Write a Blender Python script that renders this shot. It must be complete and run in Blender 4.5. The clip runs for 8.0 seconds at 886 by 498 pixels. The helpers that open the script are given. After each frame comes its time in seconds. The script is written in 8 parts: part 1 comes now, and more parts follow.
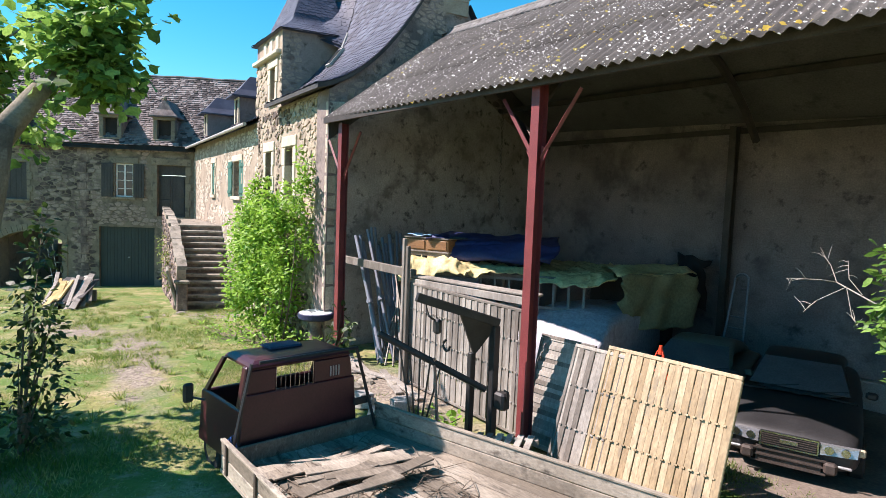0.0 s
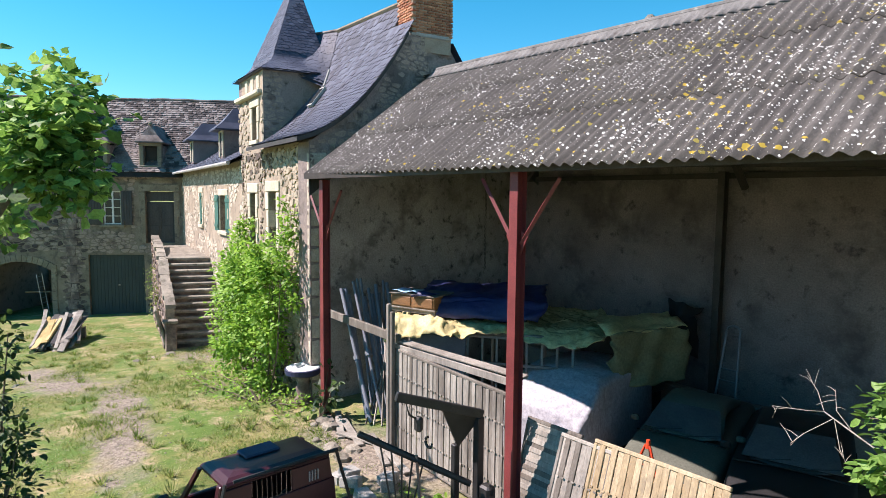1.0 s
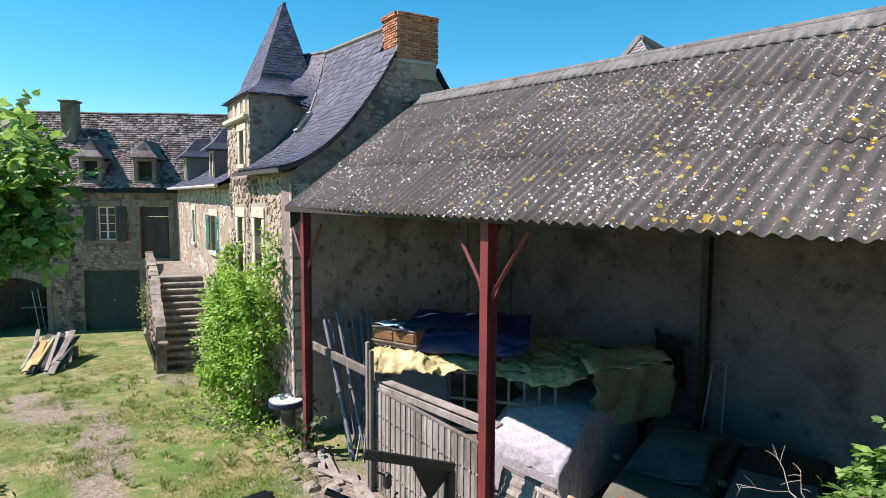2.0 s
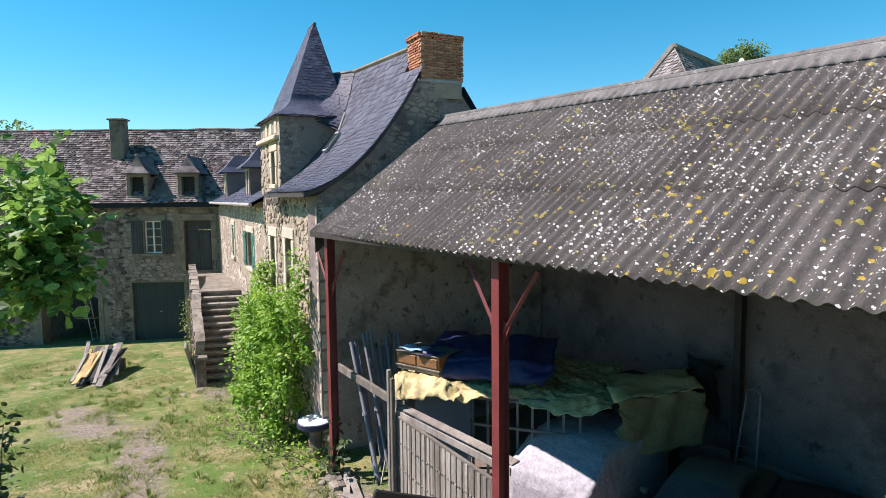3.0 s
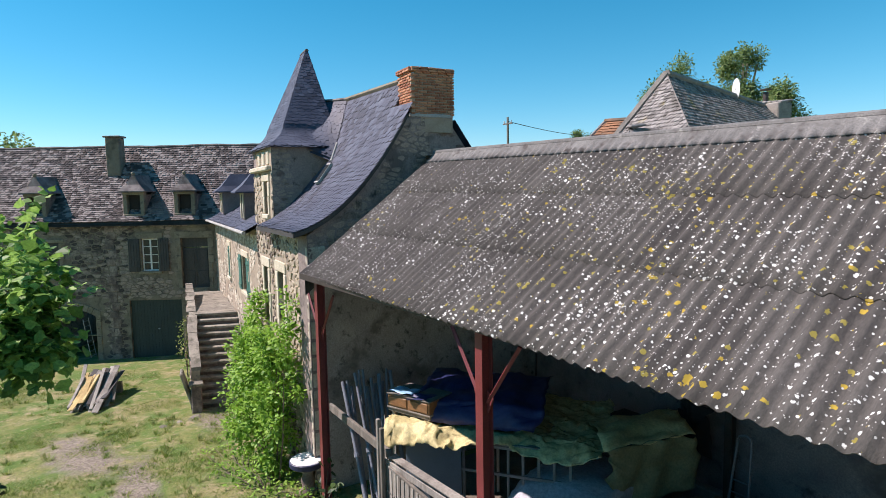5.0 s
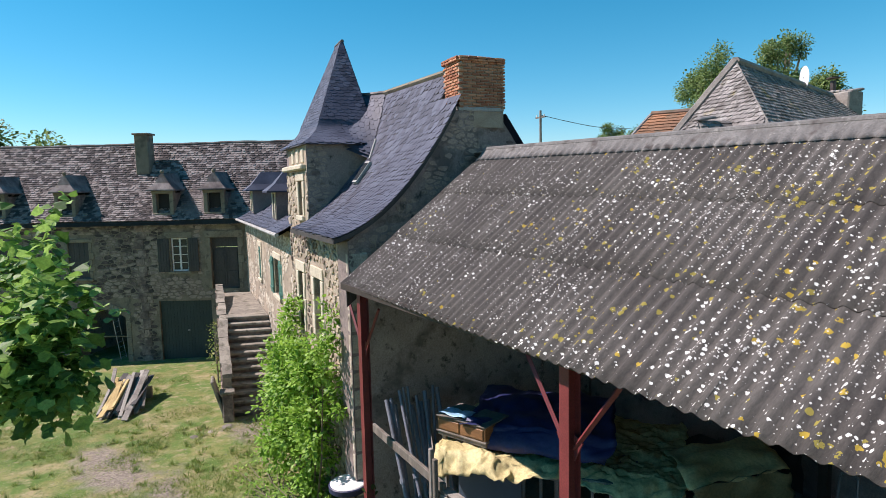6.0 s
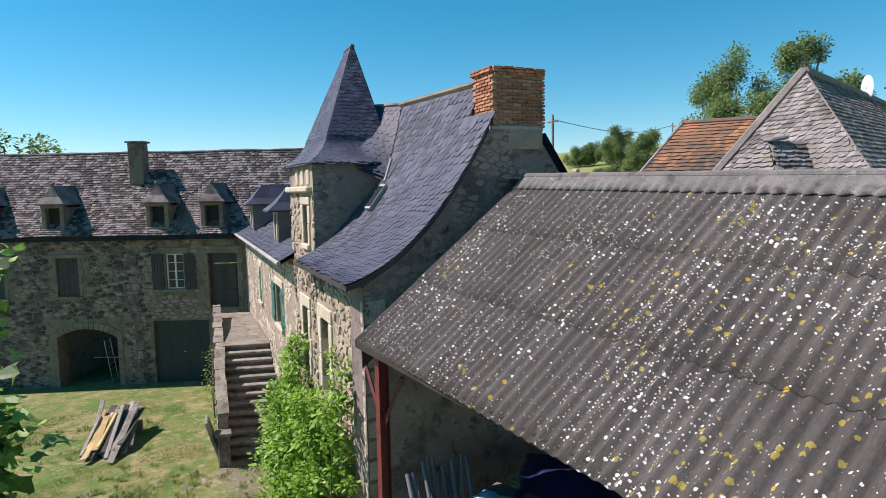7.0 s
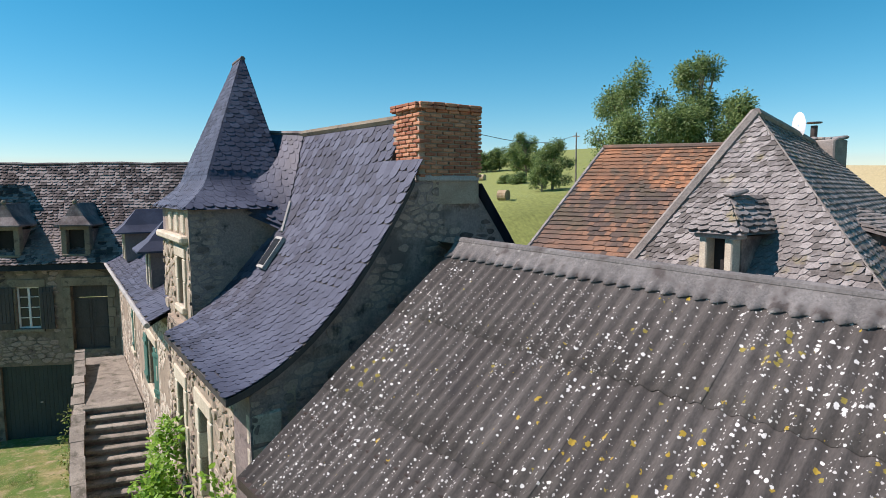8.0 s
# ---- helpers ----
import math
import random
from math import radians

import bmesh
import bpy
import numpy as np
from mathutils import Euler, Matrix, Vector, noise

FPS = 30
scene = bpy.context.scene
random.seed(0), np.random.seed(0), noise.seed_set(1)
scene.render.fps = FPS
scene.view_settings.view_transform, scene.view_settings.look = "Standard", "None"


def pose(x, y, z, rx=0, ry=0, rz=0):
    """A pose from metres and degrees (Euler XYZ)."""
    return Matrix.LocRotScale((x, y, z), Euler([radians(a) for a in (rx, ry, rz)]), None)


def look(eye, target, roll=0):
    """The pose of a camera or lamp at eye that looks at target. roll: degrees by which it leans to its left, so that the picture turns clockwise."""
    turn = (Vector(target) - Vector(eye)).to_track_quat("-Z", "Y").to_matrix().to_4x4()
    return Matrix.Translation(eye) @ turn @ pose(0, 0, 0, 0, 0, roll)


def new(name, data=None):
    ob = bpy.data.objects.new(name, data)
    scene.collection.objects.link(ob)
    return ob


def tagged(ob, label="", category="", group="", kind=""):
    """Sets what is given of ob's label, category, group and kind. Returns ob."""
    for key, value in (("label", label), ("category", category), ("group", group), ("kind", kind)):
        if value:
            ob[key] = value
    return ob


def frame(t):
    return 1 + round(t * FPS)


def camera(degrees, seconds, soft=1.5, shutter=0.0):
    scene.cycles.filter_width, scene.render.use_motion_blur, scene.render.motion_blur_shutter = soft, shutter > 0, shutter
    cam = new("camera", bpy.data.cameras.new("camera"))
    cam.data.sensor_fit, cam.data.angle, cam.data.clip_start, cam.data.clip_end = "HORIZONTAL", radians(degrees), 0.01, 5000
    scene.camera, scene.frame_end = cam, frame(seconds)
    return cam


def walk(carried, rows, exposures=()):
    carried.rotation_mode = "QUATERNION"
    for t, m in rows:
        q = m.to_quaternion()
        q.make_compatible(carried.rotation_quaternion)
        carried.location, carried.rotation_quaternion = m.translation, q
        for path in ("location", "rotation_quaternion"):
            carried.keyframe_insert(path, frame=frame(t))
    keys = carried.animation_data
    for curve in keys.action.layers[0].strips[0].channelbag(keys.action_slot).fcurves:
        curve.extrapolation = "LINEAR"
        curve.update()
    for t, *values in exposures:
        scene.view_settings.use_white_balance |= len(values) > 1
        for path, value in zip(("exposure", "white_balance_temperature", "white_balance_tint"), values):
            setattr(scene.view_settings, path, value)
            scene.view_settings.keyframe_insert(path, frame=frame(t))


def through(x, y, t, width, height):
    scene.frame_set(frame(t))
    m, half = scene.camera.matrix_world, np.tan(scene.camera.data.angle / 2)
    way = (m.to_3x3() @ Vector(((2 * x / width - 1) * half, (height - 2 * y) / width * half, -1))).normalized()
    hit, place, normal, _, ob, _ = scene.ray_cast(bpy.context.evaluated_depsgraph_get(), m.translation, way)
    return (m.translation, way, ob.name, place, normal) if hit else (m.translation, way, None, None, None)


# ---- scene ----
cam = camera(72.0, 8.0, 0.6)
PATH = [
    (0, (-0.15, 0.601, 3.441), (-1.731, 1.817, 3.293), 2.2),
    (0.5, (-0.256, 0.787, 4.166), (-1.824, 2.018, 3.999), 1.2),
    (1, (-0.284, 0.993, 4.747), (-1.859, 2.213, 4.572), 0.6),
    (1.5, (-0.254, 1.215, 5.099), (-1.824, 2.441, 4.924), 0.4),
    (3, (-0.004, 1.902, 5.871), (-1.673, 2.991, 5.699), -0.6),
    (3.5, (0.017, 1.985, 6.062), (-1.685, 3.019, 5.883), -1.2),
    (4, (0.146, 2.077, 6.369), (-1.527, 3.161, 6.203), -0.6),
    (4.5, (0.206, 2.124, 6.643), (-1.464, 3.212, 6.465), -1.0),
    (6, (-1.295, 2.36, 6.937), (-3.007, 3.374, 6.739), -1.3),
    (6.5, (-2.322, 2.487, 7.139), (-4.082, 3.416, 6.942), -1.7),
    (7, (-3.293, 2.951, 7.563), (-5.009, 3.96, 7.364), -1.1),
    (7.5, (-4.249, 3.603, 8.0), (-5.857, 4.775, 7.797), -0.5),
    (8, (-5.454, 4.104, 8.549), (-6.993, 5.365, 8.346), -0.3),
]
EXPOSURES = [(t, stops, 6800, 22) for t, stops in ((0, 1.15), (1.5, 0.92), (3.5, 0.72), (4.5, 0.62), (6.5, 0.52), (7.0, 0.44), (7.5, 0.24), (8, 0.34))]
walk(cam, [(t, look(eye, target, roll)) for t, eye, target, roll in PATH], EXPOSURES)

# ---- light ----
SUN = Vector((-0.52, -0.70, 1.0)).normalized()
world = bpy.data.worlds.new("world")
scene.world = world
world.use_nodes = True
wn = world.node_tree.nodes
sky = wn.new("ShaderNodeTexSky")
sky.sky_type = "NISHITA"
sky.sun_disc = False
sky.sun_elevation = math.asin(SUN.z)
sky.sun_rotation = math.atan2(SUN.x, SUN.y)
sky.altitude = 2500.0
sky.air_density, sky.dust_density, sky.ozone_density = 1.25, 0.0, 5.0
wn["Background"].inputs["Strength"].default_value = 0.100
deep = wn.new("ShaderNodeHueSaturation")
deep.inputs["Saturation"].default_value = 1.35
deep.inputs["Hue"].default_value = 0.472
world.node_tree.links.new(sky.outputs["Color"], deep.inputs["Color"])
world.node_tree.links.new(deep.outputs["Color"], wn["Background"].inputs["Color"])
sun_lamp = new("sun", bpy.data.lights.new("sun", "SUN"))
sun_lamp.data.energy, sun_lamp.data.angle, sun_lamp.data.color = 5.0, radians(0.5), (1.0, 0.945, 0.915)
sun_lamp.matrix_world = look(SUN * 60, (0, 0, 0))

# ---- materials ----
def surface(name, colors, scale=3.0, fine=40.0, rough=0.85, bump=0.3, metal=0.0, island=0.0, spots=(), stretch=(1, 1, 1), objrand=0.0, dist=0.01):
    """A procedural surface: colours mixed by a broad noise, a fine grain, spots (colour, scale, amount) and bump."""
    m = bpy.data.materials.new(name)
    m.use_nodes = True
    n, l = m.node_tree.nodes, m.node_tree.links
    bsdf = n["Principled BSDF"]
    bsdf.inputs["Roughness"].default_value, bsdf.inputs["Metallic"].default_value = rough, metal
    co = n.new("ShaderNodeNewGeometry")
    mp = n.new("ShaderNodeVectorMath")
    mp.operation = "MULTIPLY"
    mp.inputs[1].default_value = stretch
    l.new(co.outputs["Position"], mp.inputs[0])

    def noise_tex(s, detail=4.0, r=0.6):
        t = n.new("ShaderNodeTexNoise")
        t.inputs["Scale"].default_value, t.inputs["Detail"].default_value, t.inputs["Roughness"].default_value = s, detail, r
        l.new(mp.outputs[0], t.inputs["Vector"])
        return t

    ramp = n.new("ShaderNodeValToRGB")
    while len(ramp.color_ramp.elements) < len(colors):
        ramp.color_ramp.elements.new(0.5)
    for i, c in enumerate(colors):
        ramp.color_ramp.elements[i].position = 0.3 + 0.4 * i / max(1, len(colors) - 1)
        ramp.color_ramp.elements[i].color = (*c, 1)
    broad = noise_tex(scale)
    src = broad.outputs["Fac"]
    if island or objrand:
        add = n.new("ShaderNodeMath")
        add.operation = "MULTIPLY_ADD"
        if island:
            l.new(co.outputs["Random Per Island"], add.inputs[0])
        else:
            l.new(n.new("ShaderNodeObjectInfo").outputs["Random"], add.inputs[0])
        add.inputs[1].default_value = island or objrand
        sub = n.new("ShaderNodeMath")
        sub.operation = "SUBTRACT"
        l.new(src, sub.inputs[0])
        sub.inputs[1].default_value = 0.5 * (island or objrand)
        l.new(sub.outputs[0], add.inputs[2])
        src = add.outputs[0]
    l.new(src, ramp.inputs["Fac"])
    grain = noise_tex(fine, 3.0, 0.7)
    mix = n.new("ShaderNodeMix")
    mix.data_type, mix.blend_type = "RGBA", "OVERLAY"
    mix.inputs["Factor"].default_value = 0.65
    l.new(ramp.outputs["Color"], mix.inputs["A"])
    l.new(grain.outputs["Fac"], mix.inputs["B"])
    col = mix.outputs["Result"]
    for c, s, amount in spots:
        v = noise_tex(s, 6.0, 0.66)
        cut = n.new("ShaderNodeMapRange")
        cut.inputs["From Min"].default_value, cut.inputs["From Max"].default_value = 0.97 - amount, 1.11 - amount
        l.new(v.outputs["Fac"], cut.inputs["Value"])
        sm = n.new("ShaderNodeMix")
        sm.data_type = "RGBA"
        l.new(cut.outputs["Result"], sm.inputs["Factor"])
        l.new(col, sm.inputs["A"])
        sm.inputs["B"].default_value = (*c, 1)
        col = sm.outputs["Result"]
    l.new(col, bsdf.inputs["Base Color"])
    if bump:
        b = n.new("ShaderNodeBump")
        b.inputs["Strength"].default_value, b.inputs["Distance"].default_value = bump, dist
        l.new(grain.outputs["Fac"], b.inputs["Height"])
        l.new(b.outputs["Normal"], bsdf.inputs["Normal"])
    return m


def plain(name, c, rough=0.5, metal=0.0, var=0.12):
    """A plain painted or plastic surface with a faint unevenness."""
    return surface(name, [tuple(v * (1 - var) for v in c), tuple(min(1, v * (1 + var)) for v in c)], 2.5, 60, rough, 0.08, metal)


def lichen(m, scale, density, radius, color, seed, lean=0.0):
    """Adds round patches of lichen to a surface: some of a Voronoi pattern's cells, of varied size and ragged rim; lean makes them thin out towards the barn's house end."""
    n, l = m.node_tree.nodes, m.node_tree.links
    bsdf = n["Principled BSDF"]
    old = bsdf.inputs["Base Color"].links[0].from_socket
    co = n.new("ShaderNodeNewGeometry")
    wob = n.new("ShaderNodeTexNoise")
    wob.inputs["Scale"].default_value = scale * 3
    l.new(co.outputs["Position"], wob.inputs["Vector"])
    shift = n.new("ShaderNodeVectorMath")
    shift.operation = "MULTIPLY_ADD"
    l.new(wob.outputs["Color"], shift.inputs[0])
    shift.inputs[1].default_value = [0.55 / scale] * 3
    off = n.new("ShaderNodeVectorMath")
    l.new(co.outputs["Position"], off.inputs[0])
    off.inputs[1].default_value = (seed, seed * 1.7, seed * 0.3)
    l.new(off.outputs[0], shift.inputs[2])
    v = n.new("ShaderNodeTexVoronoi")
    v.inputs["Scale"].default_value = scale
    l.new(shift.outputs[0], v.inputs["Vector"])
    sep = n.new("ShaderNodeSeparateColor")
    l.new(v.outputs["Color"], sep.inputs[0])
    size = n.new("ShaderNodeMapRange")
    size.inputs["From Min"].default_value, size.inputs["From Max"].default_value = 1 - density, 1.0
    size.inputs["To Min"].default_value, size.inputs["To Max"].default_value = 0.0, radius
    herd = n.new("ShaderNodeTexNoise")
    herd.inputs["Scale"].default_value, herd.inputs["Detail"].default_value = 0.9, 3.0
    l.new(off.outputs[0], herd.inputs["Vector"])
    gather = n.new("ShaderNodeMath")
    gather.operation = "MULTIPLY_ADD"
    l.new(herd.outputs["Fac"], gather.inputs[0])
    gather.inputs[1].default_value = 0.9
    less = n.new("ShaderNodeMath")
    less.operation = "SUBTRACT"
    l.new(sep.outputs[0], less.inputs[0])
    less.inputs[1].default_value = 0.47
    l.new(less.outputs[0], gather.inputs[2])
    much = gather.outputs[0]
    if lean:
        pos = n.new("ShaderNodeSeparateXYZ")
        l.new(co.outputs["Position"], pos.inputs[0])
        thin = n.new("ShaderNodeMapRange")
        thin.inputs["From Min"].default_value, thin.inputs["From Max"].default_value = -11.5, -4.0
        thin.inputs["To Min"].default_value, thin.inputs["To Max"].default_value = -lean, 0.0
        l.new(pos.outputs["X"], thin.inputs["Value"])
        both = n.new("ShaderNodeMath")
        l.new(much, both.inputs[0])
        l.new(thin.outputs["Result"], both.inputs[1])
        much = both.outputs[0]
    l.new(much, size.inputs["Value"])
    inside = n.new("ShaderNodeMath")
    inside.operation = "LESS_THAN"
    l.new(v.outputs["Distance"], inside.inputs[0])
    l.new(size.outputs["Result"], inside.inputs[1])
    sm = n.new("ShaderNodeMix")
    sm.data_type = "RGBA"
    l.new(inside.outputs[0], sm.inputs["Factor"])
    l.new(old, sm.inputs["A"])
    sm.inputs["B"].default_value = (*color, 1)
    l.new(sm.outputs["Result"], bsdf.inputs["Base Color"])
    return m


def leaf_material(name, colors, through=0.35):
    m = surface(name, colors, 1.5, 30, 0.55, 0.0, island=0.5)
    n, l = m.node_tree.nodes, m.node_tree.links
    bsdf, out = n["Principled BSDF"], n["Material Output"]
    tr = n.new("ShaderNodeBsdfTranslucent")
    l.new(bsdf.inputs["Base Color"].links[0].from_socket, tr.inputs["Color"])
    mx = n.new("ShaderNodeMixShader")
    mx.inputs[0].default_value = through
    l.new(bsdf.outputs[0], mx.inputs[1])
    l.new(tr.outputs[0], mx.inputs[2])
    l.new(mx.outputs[0], out.inputs["Surface"])
    return m


STONE = surface("rubble_stone", [(0.085, 0.064, 0.051), (0.20, 0.157, 0.115), (0.42, 0.35, 0.26)], 2.2, 26, 0.9, 0.9, island=0.6, spots=[((0.085, 0.070, 0.057), 5, 0.40), ((0.42, 0.38, 0.30), 9, 0.32)])
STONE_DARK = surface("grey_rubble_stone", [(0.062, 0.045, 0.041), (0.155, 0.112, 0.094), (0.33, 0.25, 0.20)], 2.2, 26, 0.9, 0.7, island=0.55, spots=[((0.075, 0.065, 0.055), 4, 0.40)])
MORTAR = surface("lime_mortar", [(0.27, 0.212, 0.155), (0.42, 0.34, 0.255)], 1.2, 50, 0.95, 0.7, spots=[((0.15, 0.125, 0.095), 3.5, 0.43)])
# darker overall than MORTAR, with random blotches
MORTAR_DARK = surface("dark_blotchy_mortar", [(0.155, 0.122, 0.088), (0.27, 0.22, 0.16)], 1.2, 50, 0.95, 0.7, spots=[((0.10, 0.083, 0.062), 2.0, 0.46)])
RENDER = surface("old_lime_render", [(0.165, 0.128, 0.124), (0.27, 0.215, 0.203)], 0.9, 30, 0.95, 0.7, spots=[((0.11, 0.086, 0.083), 0.8, 0.46), ((0.066, 0.053, 0.051), 3.0, 0.39)])
STONE_PALE = surface("limewashed_rubble_stone", [(0.27, 0.225, 0.17), (0.44, 0.375, 0.29), (0.56, 0.49, 0.385)], 2.2, 26, 0.9, 0.6, island=0.5, spots=[((0.17, 0.14, 0.11), 5, 0.36)])
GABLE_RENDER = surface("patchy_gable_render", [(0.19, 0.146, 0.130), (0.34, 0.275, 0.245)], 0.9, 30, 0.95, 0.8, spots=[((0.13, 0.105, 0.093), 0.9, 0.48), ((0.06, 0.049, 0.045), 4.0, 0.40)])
END_PLASTER = surface("flaking_lime_plaster", [(0.30, 0.255, 0.225), (0.46, 0.40, 0.355)], 0.9, 30, 0.95, 0.8, spots=[((0.19, 0.16, 0.14), 1.1, 0.46), ((0.075, 0.062, 0.055), 4.0, 0.42)])
# darker overall than ASHLAR, with random spots
ASHLAR_GREY = surface("dark_spotted_dressed_stone", [(0.16, 0.132, 0.092), (0.28, 0.235, 0.165)], 2.0, 40, 0.88, 0.45, spots=[((0.10, 0.085, 0.065), 4, 0.45)])
ASHLAR = surface("pale_dressed_stone", [(0.46, 0.40, 0.29), (0.62, 0.56, 0.43)], 2.0, 40, 0.85, 0.35, spots=[((0.30, 0.27, 0.21), 6, 0.35)])
SLATE = surface("blue_grey_slate", [(0.021, 0.0255, 0.045), (0.038, 0.0455, 0.076), (0.064, 0.075, 0.112)], 1.3, 35, 0.62, 0.3, island=0.55, spots=[((0.20, 0.20, 0.19), 7, 0.25)])
LAUZE = surface("mossy_stone_roof_slabs", [(0.045, 0.037, 0.036), (0.115, 0.093, 0.088), (0.25, 0.215, 0.20)], 1.4, 30, 0.9, 0.6, island=0.7, spots=[((0.38, 0.36, 0.33), 6, 0.35), ((0.15, 0.115, 0.045), 3, 0.35)])
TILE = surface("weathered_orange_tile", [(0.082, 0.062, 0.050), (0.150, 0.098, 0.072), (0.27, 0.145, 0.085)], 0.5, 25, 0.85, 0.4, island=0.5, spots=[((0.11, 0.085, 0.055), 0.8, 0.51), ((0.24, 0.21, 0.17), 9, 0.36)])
BRICK = surface("orange_brick", [(0.30, 0.11, 0.06), (0.42, 0.17, 0.09), (0.52, 0.25, 0.14)], 3, 45, 0.88, 0.4, objrand=0.5, spots=[((0.15, 0.08, 0.06), 9, 0.33)])
BRICK_JOINT = surface("brick_joint_mortar", [(0.30, 0.22, 0.16), (0.40, 0.32, 0.24)], 4, 50, 0.95, 0.4)
CEMENT = surface("grey_cement", [(0.27, 0.26, 0.24), (0.42, 0.41, 0.38)], 1.5, 40, 0.9, 0.35, spots=[((0.2, 0.19, 0.17), 6, 0.35)])
CORRUGATED = surface("weathered_fibre_cement", [(0.044, 0.038, 0.034), (0.066, 0.059, 0.052), (0.094, 0.085, 0.076)], 1.1, 30, 0.9, 0.5, objrand=0.06, spots=[((0.045, 0.040, 0.038), 3.5, 0.38)], stretch=(1.6, 0.5, 0.5))
lichen(CORRUGATED, 13.0, 0.24, 0.46, (0.25, 0.205, 0.04), 27.0, 0.12)
lichen(CORRUGATED, 12.0, 0.13, 0.40, (0.36, 0.25, 0.03), 17.0, 0.12)
lichen(CORRUGATED, 36, 0.36, 0.44, (0.46, 0.45, 0.42), 9.0, 0.02)
lichen(CORRUGATED, 20, 0.34, 0.40, (0.68, 0.67, 0.63), 3.0, 0.03)
SHEET_UNDERSIDE = surface("grey_sheet_underside", [(0.085, 0.074, 0.070), (0.13, 0.115, 0.108)], 1.1, 30, 0.9, 0.3, spots=[((0.05, 0.044, 0.042), 2.0, 0.40)])
RIDGE_CAP = surface("pale_fibre_cement_ridge", [(0.10, 0.095, 0.09), (0.19, 0.182, 0.172)], 2.5, 40, 0.9, 0.4, spots=[((0.34, 0.33, 0.30), 7, 0.38), ((0.07, 0.06, 0.055), 5, 0.45)])
RED_STEEL = surface("red_oxide_steel", [(0.13, 0.022, 0.024), (0.20, 0.038, 0.038)], 2, 45, 0.5, 0.15, spots=[((0.11, 0.045, 0.03), 7, 0.33)])
DARK_STEEL = surface("dark_rusty_steel", [(0.045, 0.035, 0.03), (0.085, 0.065, 0.055)], 3, 50, 0.6, 0.2, metal=0.3)
BLACK_STEEL = surface("black_painted_steel", [(0.012, 0.012, 0.013), (0.035, 0.033, 0.032)], 3, 50, 0.5, 0.15)
OLD_WOOD = surface("silver_grey_wood", [(0.13, 0.112, 0.092), (0.235, 0.21, 0.18), (0.34, 0.31, 0.265)], 2.5, 30, 0.85, 0.5, objrand=0.45, spots=[((0.16, 0.135, 0.10), 5, 0.36)], stretch=(1, 1, 0.25))
NEW_WOOD = surface("honey_coloured_wood", [(0.25, 0.175, 0.095), (0.34, 0.255, 0.15), (0.42, 0.335, 0.215)], 2.5, 30, 0.8, 0.3, objrand=0.35, spots=[((0.20, 0.16, 0.11), 4, 0.40)], stretch=(1, 1, 0.25))
DARK_WOOD = surface("dark_stained_door_wood", [(0.035, 0.032, 0.030), (0.065, 0.058, 0.052)], 2.5, 40, 0.7, 0.3, stretch=(1, 1, 0.3))
GREEN_PAINT = surface("faded_green_paint", [(0.04, 0.13, 0.10), (0.07, 0.19, 0.15)], 2.5, 40, 0.6, 0.15, stretch=(1, 1, 0.4))
DARK_GREEN_PAINT = surface("dark_green_gate_paint", [(0.016, 0.028, 0.025), (0.028, 0.045, 0.04)], 2.0, 40, 0.65, 0.15, stretch=(1, 1, 0.4))
WHITE_PAINT = plain("old_white_paint", (0.68, 0.67, 0.64), 0.6)
# near-black colour that stands in for the shade inside unlit openings
VOID = surface("painted_opening_dark", [(0.02, 0.018, 0.016), (0.035, 0.03, 0.027)], 2, 30, 0.95, 0.0)
STEP_STONE = surface("worn_step_stone", [(0.17, 0.148, 0.118), (0.31, 0.275, 0.22)], 2.0, 35, 0.88, 0.5, objrand=0.35, spots=[((0.10, 0.092, 0.065), 3, 0.46), ((0.40, 0.37, 0.31), 7, 0.34)])
BARK = surface("pale_plane_bark", [(0.15, 0.125, 0.085), (0.27, 0.23, 0.165)], 3, 25, 0.9, 0.6, spots=[((0.38, 0.35, 0.26), 4, 0.36)])
TWIG = surface("brown_twig_bark", [(0.10, 0.075, 0.05), (0.18, 0.14, 0.10)], 5, 40, 0.9, 0.3)
PLANE_LEAF = leaf_material("plane_leaf", [(0.065, 0.145, 0.025), (0.16, 0.30, 0.055), (0.32, 0.50, 0.12)], 0.45)
VINE_LEAF = leaf_material("bright_shrub_leaf", [(0.13, 0.27, 0.028), (0.24, 0.43, 0.05), (0.34, 0.54, 0.09)], 0.45)
FAR_LEAF = leaf_material("far_tree_leaf", [(0.085, 0.145, 0.048), (0.165, 0.25, 0.08), (0.27, 0.36, 0.13)], 0.45)
BUSH_LEAF = leaf_material("dark_shrub_leaf", [(0.02, 0.045, 0.012), (0.045, 0.085, 0.02), (0.08, 0.14, 0.035)], 0.3)
FIR_LEAF = leaf_material("fresh_young_leaf", [(0.07, 0.16, 0.03), (0.14, 0.27, 0.05), (0.22, 0.37, 0.08)], 0.4)
GRASS = leaf_material("grass_blade", [(0.11, 0.19, 0.028), (0.19, 0.27, 0.05), (0.38, 0.37, 0.15)], 0.5)
GLASS = bpy.data.materials.new("window_glass")
GLASS.use_nodes = True
gb = GLASS.node_tree.nodes["Principled BSDF"]
gb.inputs["Base Color"].default_value = (0.03, 0.035, 0.04, 1)
gb.inputs["Roughness"].default_value = 0.06


DUSTY_GLASS = surface("dusty_windscreen_glass", [(0.06, 0.06, 0.065), (0.12, 0.12, 0.125)], 2.0, 40, 0.35, 0.0)


